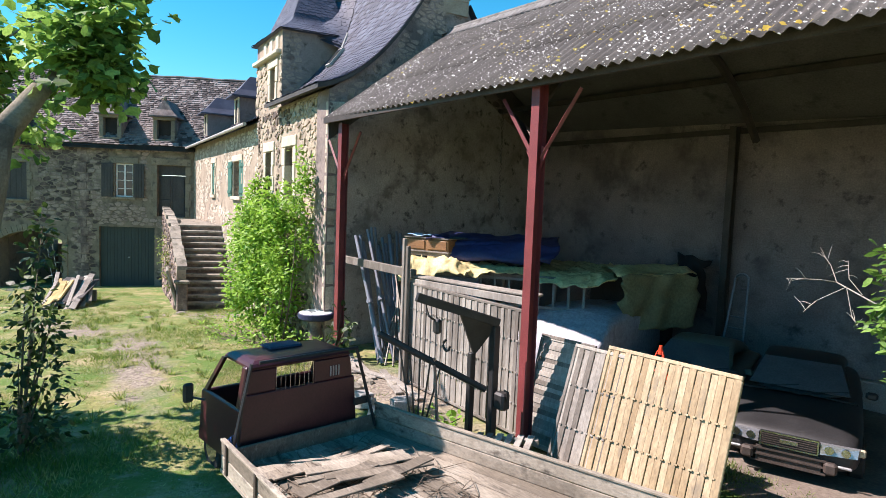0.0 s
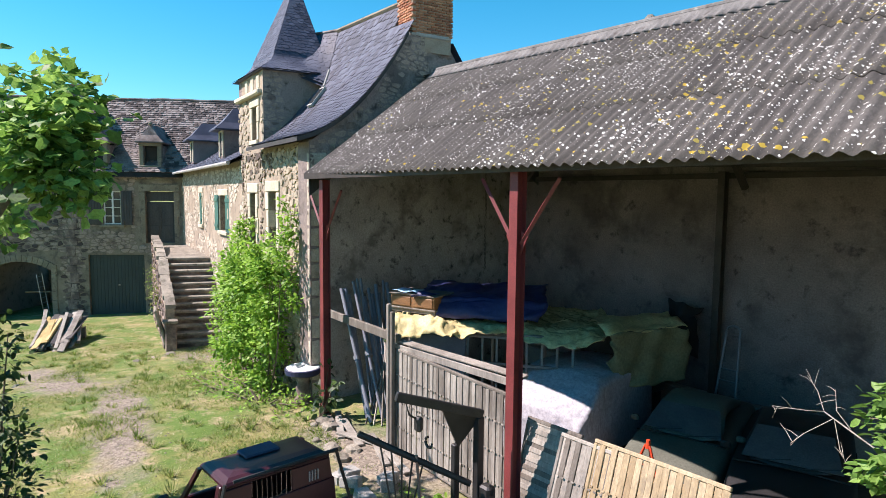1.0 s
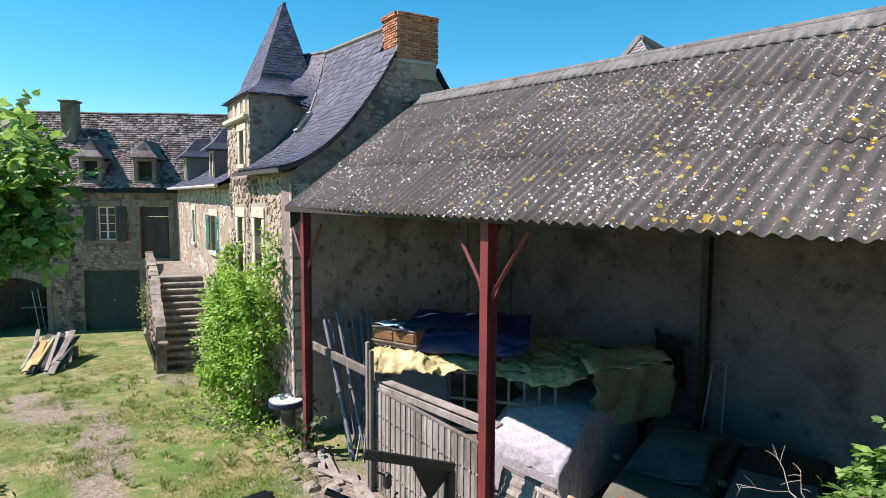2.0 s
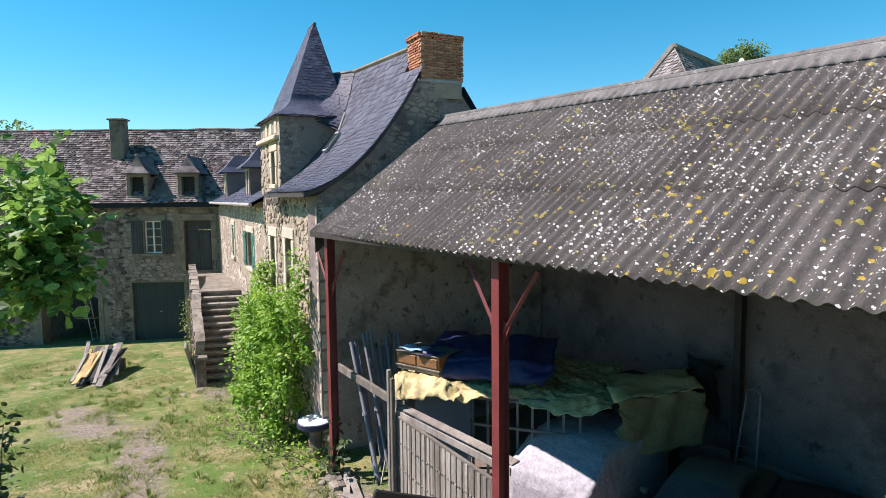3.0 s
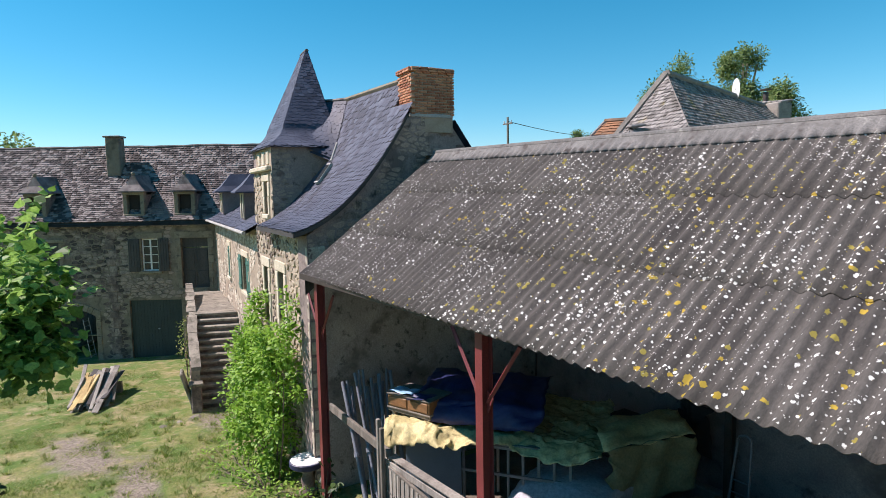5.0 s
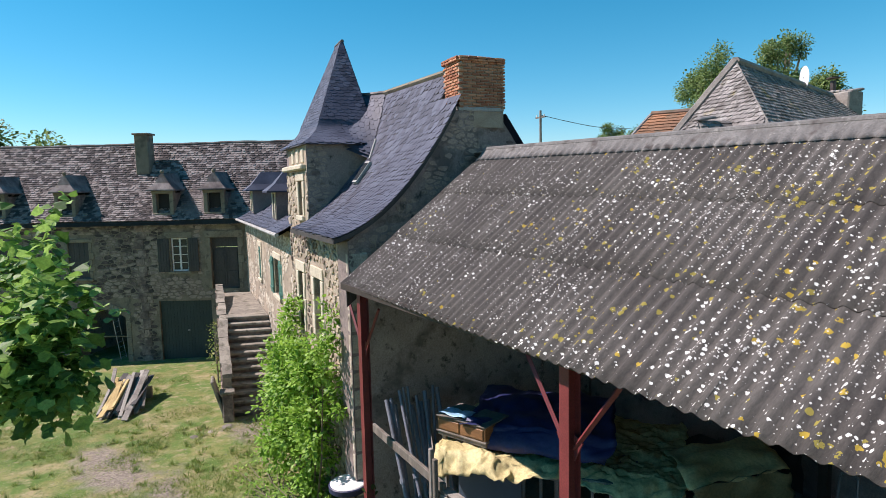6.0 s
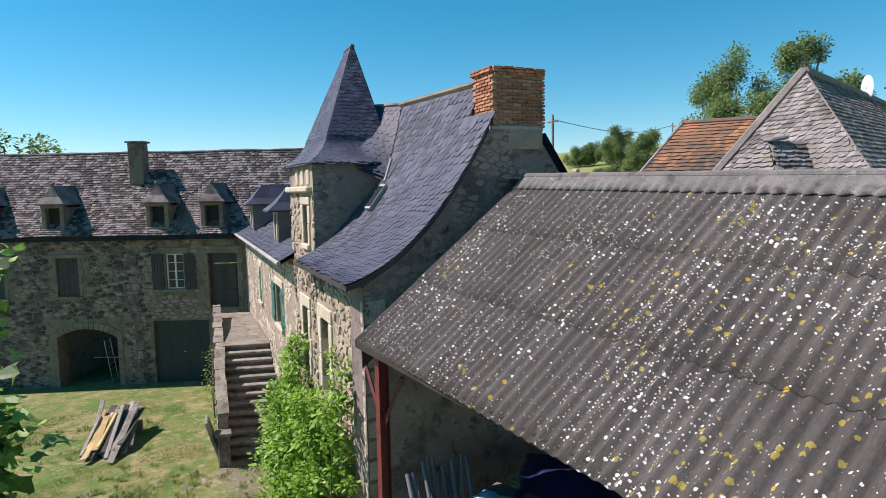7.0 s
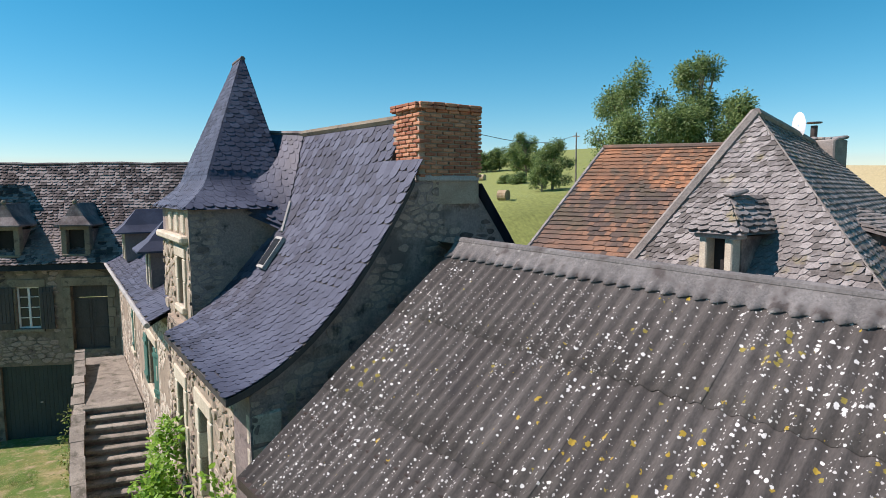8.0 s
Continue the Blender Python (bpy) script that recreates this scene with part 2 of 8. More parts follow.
# ---- mesh tools ----
class Shape:
    """Collects vertices and faces of one mesh."""

    def __init__(self):
        self.v, self.f = [], []

    def add(self, verts, faces):
        k = len(self.v)
        self.v += [tuple(p) for p in verts]
        self.f += [tuple(k + i for i in f) for f in faces]
        return self

    def box(self, size, m=Matrix.Identity(4), bevel=0.0):
        """A box with its centre at m's origin; bevel chamfers its long edges."""
        x, y, z = (s / 2 for s in size)
        if not bevel:
            c = [(i, j, k) for i in (-x, x) for j in (-y, y) for k in (-z, z)]
            fs = [(0, 1, 3, 2), (4, 6, 7, 5), (0, 4, 5, 1), (2, 3, 7, 6), (0, 2, 6, 4), (1, 5, 7, 3)]
            return self.add([m @ Vector(p) for p in c], fs)
        b = min(bevel, x * 0.9, y * 0.9, z * 0.9)
        ring = lambda px, py, pz: [(-px + b, -py, pz), (px - b, -py, pz), (px, -py + b, pz), (px, py - b, pz), (px - b, py, pz), (-px + b, py, pz), (-px, py - b, pz), (-px, -py + b, pz)]
        small = lambda pz: [(a * (x - b) / x, c * (y - b) / y, pz) for a, c, _ in ring(x, y, pz)]
        rings = [small(-z), ring(x, y, -z + b), ring(x, y, z - b), small(z)]
        return self.loft([[m @ Vector(p) for p in r] for r in rings])

    def loft(self, rings, caps=True, closed=True):
        n = len(rings[0])
        vs = [p for r in rings for p in r]
        fs = []
        for a in range(len(rings) - 1):
            for i in range(n if closed else n - 1):
                j = (i + 1) % n
                fs.append((a * n + i, a * n + j, (a + 1) * n + j, (a + 1) * n + i))
        if caps:
            fs.append(tuple(reversed(range(n))))
            fs.append(tuple((len(rings) - 1) * n + i for i in range(n)))
        return self.add(vs, fs)

    def tube(self, points, radii, sides=8):
        pts = [Vector(p) for p in points]
        if not hasattr(radii, "__len__"):
            radii = [radii] * len(pts)
        rings = []
        for i, p in enumerate(pts):
            d = (pts[min(i + 1, len(pts) - 1)] - pts[max(i - 1, 0)]).normalized()
            a = d.orthogonal().normalized() if abs(d.z) > 0.95 else d.cross(Vector((0, 0, 1))).normalized()
            b = d.cross(a)
            rings.append([p + radii[i] * (math.cos(2 * math.pi * k / sides) * a + math.sin(2 * math.pi * k / sides) * b) for k in range(sides)])
        return self.loft(rings)

    def prism(self, poly, m, depth):
        """A polygon in m's xy plane, extruded by depth along m's z."""
        return self.loft([[m @ Vector((x, y, 0)) for x, y in poly], [m @ Vector((x, y, depth)) for x, y in poly]])

    def mesh(self, name, smooth=False):
        me = bpy.data.meshes.new(name)
        me.from_pydata(self.v, [], self.f)
        if smooth:
            me.polygons.foreach_set("use_smooth", [True] * len(me.polygons))
        me.update()
        return me


def fix_normals(me):
    bm = bmesh.new()
    bm.from_mesh(me)
    bmesh.ops.recalc_face_normals(bm, faces=bm.faces)
    bm.to_mesh(me)
    bm.free()


def part(name, shape, material, parent=None, label="", smooth=False, recalc=True, **tags):
    me = shape.mesh(name, smooth) if isinstance(shape, Shape) else shape
    if recalc and isinstance(shape, Shape) and len(me.polygons) < 20000:
        fix_normals(me)
    if not me.materials:
        me.materials.append(material)
    ob = new(name, me)
    if parent is not None:
        ob.parent = parent
    return tagged(ob, label, **tags)


def thing(name, label, category, group="", kind="", at=(0, 0, 0)):
    ob = new(name)
    ob.location = at
    ob.empty_display_size = 0.1
    ob.matrix_world = Matrix.Translation(at)
    return tagged(ob, label, category, group, kind)


class Wall:
    """A vertical plane: u metres along d from the foot o, z up, w out of the wall."""

    def __init__(self, o, end):
        self.o = Vector((*o, 0))
        e = Vector((*end, 0)) - self.o
        self.length = e.length
        self.d = e.normalized()
        n = Vector((-self.d.y, self.d.x, 0))
        self.n = n

    def at(self, u, z, w=0.0):
        return self.o + self.d * u + self.n * w + Vector((0, 0, z))

    def m(self, u, z, w=0.0):
        """A matrix with x along the wall, y up, z out of the wall."""
        p = self.at(u, z, w)
        return Matrix(((self.d.x, 0, self.n.x, p.x), (self.d.y, 0, self.n.y, p.y), (0, 1, 0, p.z), (0, 0, 0, 1)))

    def block(self, shape, u0, u1, z0, z1, w0, w1, bevel=0.0):
        return shape.box((u1 - u0, z1 - z0, w1 - w0), self.m((u0 + u1) / 2, (z0 + z1) / 2, (w0 + w1) / 2), bevel)


def wall_body(wall, u0, u1, z0, z1, thick, holes):
    """The solid of a wall with openings that go through it."""
    s = Shape()
    us = sorted({u0, u1, *(h[0] for h in holes), *(h[1] for h in holes)})
    for a, b in zip(us, us[1:]):
        if b <= u0 or a >= u1:
            continue
        spans = sorted((h[2], h[3]) for h in holes if h[0] <= a + 1e-4 and h[1] >= b - 1e-4)
        z = z0
        for lo, hi in spans + [(z1, z1)]:
            if lo > z:
                wall.block(s, a, b, z, lo, -thick, 0)
            z = max(z, hi)
    return s


def clip(poly, nx, ny, c):
    """The part of a polygon on the side where nx * x + ny * y < c."""
    out = []
    for (ax, ay), (bx, by) in zip(poly, poly[1:] + poly[:1]):
        da, db = nx * ax + ny * ay - c, nx * bx + ny * by - c
        if da < 0:
            out.append((ax, ay))
        if (da < 0) != (db < 0):
            t = da / (da - db)
            out.append((ax + (bx - ax) * t, ay + (by - ay) * t))
    return out


def rubble(wall, u0, u1, z0, z1, holes, seed, w=0.36, h=0.2, proud=0.03, top=None, gap=0.014):
    """Irregular field stones on a wall, each the rounded cell of a scattered point: vertex and face lists, with the stone's middle."""
    rnd = random.Random(seed)
    k = h / w
    cols, rows = max(2, round((u1 - u0) / w)), max(2, round((z1 - z0) / h))
    cell = {}
    for r in range(-1, rows + 1):
        for c in range(-1, cols + 1):
            pts = [((c + 0.5 * (r % 2) + rnd.uniform(0.05, 0.95)) * w * k, (r + rnd.uniform(0.08, 0.92)) * h)]
            if rnd.random() < 0.22:
                pts.append((pts[0][0] + rnd.uniform(-0.5, 0.5) * w * k, pts[0][1] + rnd.choice((-0.5, 0.5)) * h))
            if rnd.random() < 0.10:
                pts = []
            cell[r, c] = pts
    stones = []
    for (r, c), own in cell.items():
        for px, py in own:
            poly = [(px - 1.5 * h, py - 1.3 * h), (px + 1.5 * h, py - 1.3 * h), (px + 1.5 * h, py + 1.3 * h), (px - 1.5 * h, py + 1.3 * h)]
            for dr in (-2, -1, 0, 1, 2):
                for dc in (-2, -1, 0, 1, 2):
                    for qx, qy in cell.get((r + dr, c + dc), ()):
                        nx, ny = qx - px, qy - py
                        if nx == 0 and ny == 0:
                            continue
                        poly = clip(poly, nx, ny, (qx * qx + qy * qy - px * px - py * py) / 2)
            poly = [(u0 + x / k, z0 + y) for x, y in poly]
            for args in ((-1, 0, -u0), (1, 0, u1), (0, -1, -z0), (0, 1, z1)):
                poly = clip(poly, *args)
            if len(poly) < 3:
                continue
            lo_u, hi_u = min(p[0] for p in poly), max(p[0] for p in poly)
            lo_z, hi_z = min(p[1] for p in poly), max(p[1] for p in poly)
            mu, mz = sum(p[0] for p in poly) / len(poly), sum(p[1] for p in poly) / len(poly)
            if hi_u - lo_u < 0.07 or hi_z - lo_z < 0.05:
                continue
            if any(x0 - 0.01 < hi_u and x1 + 0.01 > lo_u and y0 - 0.01 < hi_z and y1 + 0.01 > lo_z for x0, x1, y0, y1 in holes):
                continue
            if top and hi_z > top(mu):
                continue
            # pull the outline in for the joint and round its corners
            ring = []
            fu, fz = 1 - 2 * gap / (hi_u - lo_u), 1 - 2 * gap / (hi_z - lo_z)
            inner = [((x - mu) * fu, (y - mz) * fz) for x, y in poly]
            for (ax, ay), (bx, by) in zip(inner, inner[1:] + inner[:1]):
                ring += [(ax * 0.76 + bx * 0.24, ay * 0.76 + by * 0.24), (ax * 0.24 + bx * 0.76, ay * 0.24 + by * 0.76)]
            out = proud * rnd.uniform(0.2, 1.4)
            tx, tz = rnd.uniform(-0.3, 0.3) * proud, rnd.uniform(-0.3, 0.3) * proud
            hu, hz = (hi_u - lo_u) / 2, (hi_z - lo_z) / 2
            n = len(ring)
            vs = [wall.at(mu + x, mz + y, -0.02) for x, y in ring]
            vs += [wall.at(mu + x * 0.86, mz + y * 0.84, out + tx * x / hu + tz * y / hz) for x, y in ring]
            fs = [tuple(range(n, 2 * n))] + [(i, (i + 1) % n, n + (i + 1) % n, n + i) for i in range(n)]
            stones.append((vs, fs, Vector(wall.at(mu, mz, 0))))
    return stones


def lay(name, pieces, material, parent, near, count=300, label=""):
    """The pieces nearest to a place become parts of their own, the rest one joined part."""
    order = sorted(range(len(pieces)), key=lambda i: (pieces[i][2] - Vector(near)).length)
    for i in order[:count]:
        vs, fs, c = pieces[i]
        me = bpy.data.meshes.new(name)
        me.from_pydata([Vector(v) - c for v in vs], [], fs)
        me.materials.append(material)
        ob = new(name, me)
        ob.location = c
        ob.parent = parent
    rest = Shape()
    for i in order[count:]:
        rest.add(pieces[i][0], pieces[i][1])
    if rest.v:
        part(name + "_rest", rest, material, parent, label, recalc=False, kind="stuff")


def tiles(P, us, rows, width, seed, thick=0.012, lift=0.03, shape="round", jitter=0.12, keep=None):
    """Slates or tiles on a slope P(u, s) that gives a place, s from 0 at the eave to 1 at the ridge. Rows overlap; each piece is thin and lifted at its lower edge."""
    rnd = random.Random(seed)
    out = []
    for r in range(rows):
        s0, s1 = r / rows, min(1.0, (r + 1.35) / rows)
        lo, hi = us(r / rows)
        n = max(1, round((hi - lo) / width))
        step = (hi - lo) / n
        uneven = shape == "rough"
        cuts = [lo + (c + (rnd.random() if uneven and c == -1 else 0.5 if r % 2 else 0.0) + (rnd.uniform(-0.28, 0.28) if uneven else 0.0)) * step for c in range(-1, n + 2)]
        for a, b in zip(cuts, cuts[1:]):
            a, b = max(a, lo), min(b, hi)
            if b - a < step * 0.25:
                continue
            mid = (a + b) / 2
            if keep and not keep(mid, (s0 + s1) / 2):
                continue
            da, db = a + step * 0.015, b - step * 0.015
            ds = (s1 - s0)
            j = rnd.uniform(-jitter, jitter) * ds
            if shape == "round":
                poly = [(da, s1), (da, s0 + ds * 0.30 + j), (da + (db - da) * 0.18, s0 + ds * 0.08 + j), (mid, s0 + j), (db - (db - da) * 0.18, s0 + ds * 0.08 + j), (db, s0 + ds * 0.30 + j), (db, s1)]
            elif shape == "rough":
                poly = [(da, s1), (da + step * rnd.uniform(-0.1, 0.1), s0 + ds * rnd.uniform(0.1, 0.35)), (da + (db - da) * rnd.uniform(0.2, 0.4), s0 + ds * rnd.uniform(-0.1, 0.1)), (da + (db - da) * rnd.uniform(0.6, 0.8), s0 + ds * rnd.uniform(-0.1, 0.1)), (db + step * rnd.uniform(-0.1, 0.1), s0 + ds * rnd.uniform(0.1, 0.35)), (db, s1)]
            else:
                poly = [(da, s1), (da, s0 + j * 0.3), (mid, s0 + j * 0.3), (db, s0 + j * 0.3), (db, s1)]
            p0, pu, ps = P(mid, s0), P(mid + 0.01, s0), P(mid, min(1.0, s0 + 0.02))
            nn = (pu - p0).cross(ps - p0)
            nn = nn.normalized() if nn.length > 0 else Vector((0, 0, 1))
            if nn.z < 0:
                nn = -nn
            up = lift * rnd.uniform(0.75, 1.3)
            top = []
            for u, s in poly:
                k = max(0.0, min(1.0, (s - s0) / ds))
                top.append(P(u, max(-0.02, min(1.0, s))) + nn * (up * (1 - k) + 0.006))
            low = [p - nn * thick for p in top]
            m = len(poly)
            fs = [tuple(range(m))] + [(i, i + 1, m + i + 1, m + i) for i in range(m - 1)]
            out.append((top + low, fs, sum(top, Vector()) / m))
    return out


# ---- ground ----
def ground_z(x, y):
    """The yard falls gently towards the far wing; behind the roofs a hill rises."""
    z = -0.06 * max(0.0, -13.0 - max(x, -45.0)) if y < 40 else -0.6
    far = max(0.0, y - 45.0) / 160.0
    z += 20.5 * min(1.0, far) ** 1.3 * min(0.85, max(0.25, 0.72 + 0.36 * (-x / max(y, 1.0) - 0.34)))
    side, rise = min(1.0, max(0.0, (-48.0 - x) / 10.0)) * min(1.0, max(0.0, (-x / max(y, 1.0) - 0.6) / 0.15)), min(1.0, max(0.0, (y - 30.0) / 24.0))
    z += 6.6 * side * side * (3 - 2 * side) * rise * rise * (3 - 2 * rise)
    if -32 < x < 0 and -10 < y < 8:
        z += 0.05 * noise.noise(Vector((x * 0.35, y * 0.35, 0))) + 0.02 * noise.noise(Vector((x * 1.3, y * 1.3, 4)))
    return z


def ground_material():
    m = surface("yard_grass_and_earth", [(0.095, 0.145, 0.026), (0.20, 0.19, 0.06), (0.36, 0.285, 0.165)], 0.7, 16, 0.95, 1.0, spots=[((0.085, 0.15, 0.021), 0.8, 0.54), ((0.34, 0.265, 0.155), 2.2, 0.43), ((0.07, 0.115, 0.02), 7.0, 0.42), ((0.46, 0.42, 0.30), 11.0, 0.36)], dist=0.03)
    n, l = m.node_tree.nodes, m.node_tree.links
    bsdf = n["Principled BSDF"]
    old = bsdf.inputs["Base Color"].links[0].from_socket
    co = n.new("ShaderNodeNewGeometry")
    # trodden earth tracks: (x, y, half length, half width, turn)
    mask = None
    for x, y, a, b, turn in ((-14.6, 3.35, 4.2, 0.62, -9), (-20.3, 6.7, 1.8, 1.0, 0), (-19.5, 2.6, 2.5, 0.9, 10), (-2.5, 10.4, 8.5, 1.6, -2), (-9.5, 6.6, 2.4, 0.9, 0)):
        mp = n.new("ShaderNodeMapping")
        mp.vector_type = "TEXTURE"
        mp.inputs["Location"].default_value = (x, y, 0)
        mp.inputs["Rotation"].default_value = (0, 0, radians(turn))
        mp.inputs["Scale"].default_value = (a, b, 1000)
        l.new(co.outputs["Position"], mp.inputs["Vector"])
        ln = n.new("ShaderNodeVectorMath")
        ln.operation = "LENGTH"
        l.new(mp.outputs[0], ln.inputs[0])
        nz = n.new("ShaderNodeTexNoise")
        nz.inputs["Scale"].default_value = 2.2
        l.new(co.outputs["Position"], nz.inputs["Vector"])
        add = n.new("ShaderNodeMath")
        add.operation = "MULTIPLY_ADD"
        l.new(nz.outputs["Fac"], add.inputs[0])
        add.inputs[1].default_value = 1.3
        l.new(ln.outputs["Value"], add.inputs[2])
        rng = n.new("ShaderNodeMapRange")
        rng.inputs["From Min"].default_value, rng.inputs["From Max"].default_value = 1.75, 1.25
        l.new(add.outputs[0], rng.inputs["Value"])
        if mask is None:
            mask = rng.outputs[0]
        else:
            mx = n.new("ShaderNodeMath")
            mx.operation = "MAXIMUM"
            l.new(mask, mx.inputs[0])
            l.new(rng.outputs[0], mx.inputs[1])
            mask = mx.outputs[0]
    gr = n.new("ShaderNodeTexVoronoi")
    gr.inputs["Scale"].default_value = 22
    l.new(co.outputs["Position"], gr.inputs["Vector"])
    rp = n.new("ShaderNodeValToRGB")
    rp.color_ramp.elements[0].color, rp.color_ramp.elements[1].color = (0.13, 0.106, 0.083, 1), (0.31, 0.258, 0.20, 1)
    sp = n.new("ShaderNodeSeparateColor")
    l.new(gr.outputs["Color"], sp.inputs[0])
    l.new(sp.outputs[0], rp.inputs["Fac"])
    sm = n.new("ShaderNodeMix")
    sm.data_type = "RGBA"
    l.new(mask, sm.inputs["Factor"])
    l.new(old, sm.inputs["A"])
    l.new(rp.outputs["Color"], sm.inputs["B"])
    # meadows on the hill behind the farm: fresh grass, then a ripe field
    pos = n.new("ShaderNodeSeparateXYZ")
    l.new(co.outputs["Position"], pos.inputs[0])
    col = sm.outputs["Result"]
    for axis, lo, hi, c in (("Y", 38.0, 44.0, (0.22, 0.25, 0.065, 1)), ("X", 10.0, 16.0, (0.50, 0.41, 0.21, 1))):
        rng = n.new("ShaderNodeMapRange")
        rng.inputs["From Min"].default_value, rng.inputs["From Max"].default_value = lo, hi
        slant = n.new("ShaderNodeMath")
        slant.operation = "MULTIPLY_ADD"
        l.new(pos.outputs["Y"], slant.inputs[0])
        slant.inputs[1].default_value = 0.6
        l.new(pos.outputs["X"], slant.inputs[2])
        l.new(pos.outputs["Y"] if axis == "Y" else slant.outputs[0], rng.inputs["Value"])
        if axis == "Y":
            meadow = rng.outputs[0]
        else:
            ripe = n.new("ShaderNodeMapRange")
            ripe.inputs["From Min"].default_value, ripe.inputs["From Max"].default_value = 76.0, 80.0
            l.new(pos.outputs["Y"], ripe.inputs["Value"])
            meadow = ripe.outputs[0]
        both = n.new("ShaderNodeMath")
        both.operation = "MULTIPLY"
        l.new(rng.outputs[0], both.inputs[0])
        l.new(meadow, both.inputs[1])
        tint = n.new("ShaderNodeMix")
        tint.data_type, tint.blend_type = "RGBA", "OVERLAY"
        tint.inputs["Factor"].default_value = 0.5
        tint.inputs["A"].default_value = c
        l.new(nz.outputs["Fac"], tint.inputs["B"])
        far = n.new("ShaderNodeMix")
        far.data_type = "RGBA"
        l.new(both.outputs[0], far.inputs["Factor"])
        l.new(col, far.inputs["A"])
        l.new(tint.outputs["Result"], far.inputs["B"])
        col = far.outputs["Result"]
    l.new(col, bsdf.inputs["Base Color"])
    return m


GROUND = ground_material()


def build_ground():
    xs = [-1500, -700, -350, -250] + [-200 + 5 * i for i in range(31)] + [-45 + 0.5 * i for i in range(100)] + [6, 8, 12, 20, 40, 80, 160, 350, 700, 1500]
    ys = [-1500, -700, -300, -120, -60, -30, -18] + [-12 + 0.5 * i for i in range(48)] + [12.5, 14, 17, 20, 24, 30, 36, 42, 48, 56, 66, 78, 92, 110, 130, 155, 180, 205, 240, 300, 450, 800, 1500]
    xs = sorted(set(xs))
    s = Shape()
    s.v = [(x, y, ground_z(x, y)) for y in ys for x in xs]
    w = len(xs)
    s.f = [(j * w + i, j * w + i + 1, (j + 1) * w + i + 1, (j + 1) * w + i) for j in range(len(ys) - 1) for i in range(w - 1)]
    part("ground", s, GROUND, None, "sunlit yard of patchy grass and dry earth", True, False, category="ground", kind="structure")


build_ground()

# ---- barn ----
EAVE_Y, EAVE_Z, RIDGE_Y, RIDGE_Z = 6.44, 5.16, 9.95, 7.60
BARN_L, BARN_R, BARN_BACK = -12.28, 7.0, 13.7
SKEW = -0.01


def roof_pt(x, s):
    """A place on the front slope; the old roof is not quite true: eave and ridge run a little askew and the ridge falls towards the open end."""
    k = x - BARN_L
    eave = Vector((x, EAVE_Y + 0.19 - 0.0207 * k, EAVE_Z + 0.02 - 0.005 * k))
    ridge = Vector((x + SKEW * 3.5, RIDGE_Y + 0.07 - 0.0168 * k, RIDGE_Z + 0.08 - 0.0216 * k))
    return eave.lerp(ridge, s)


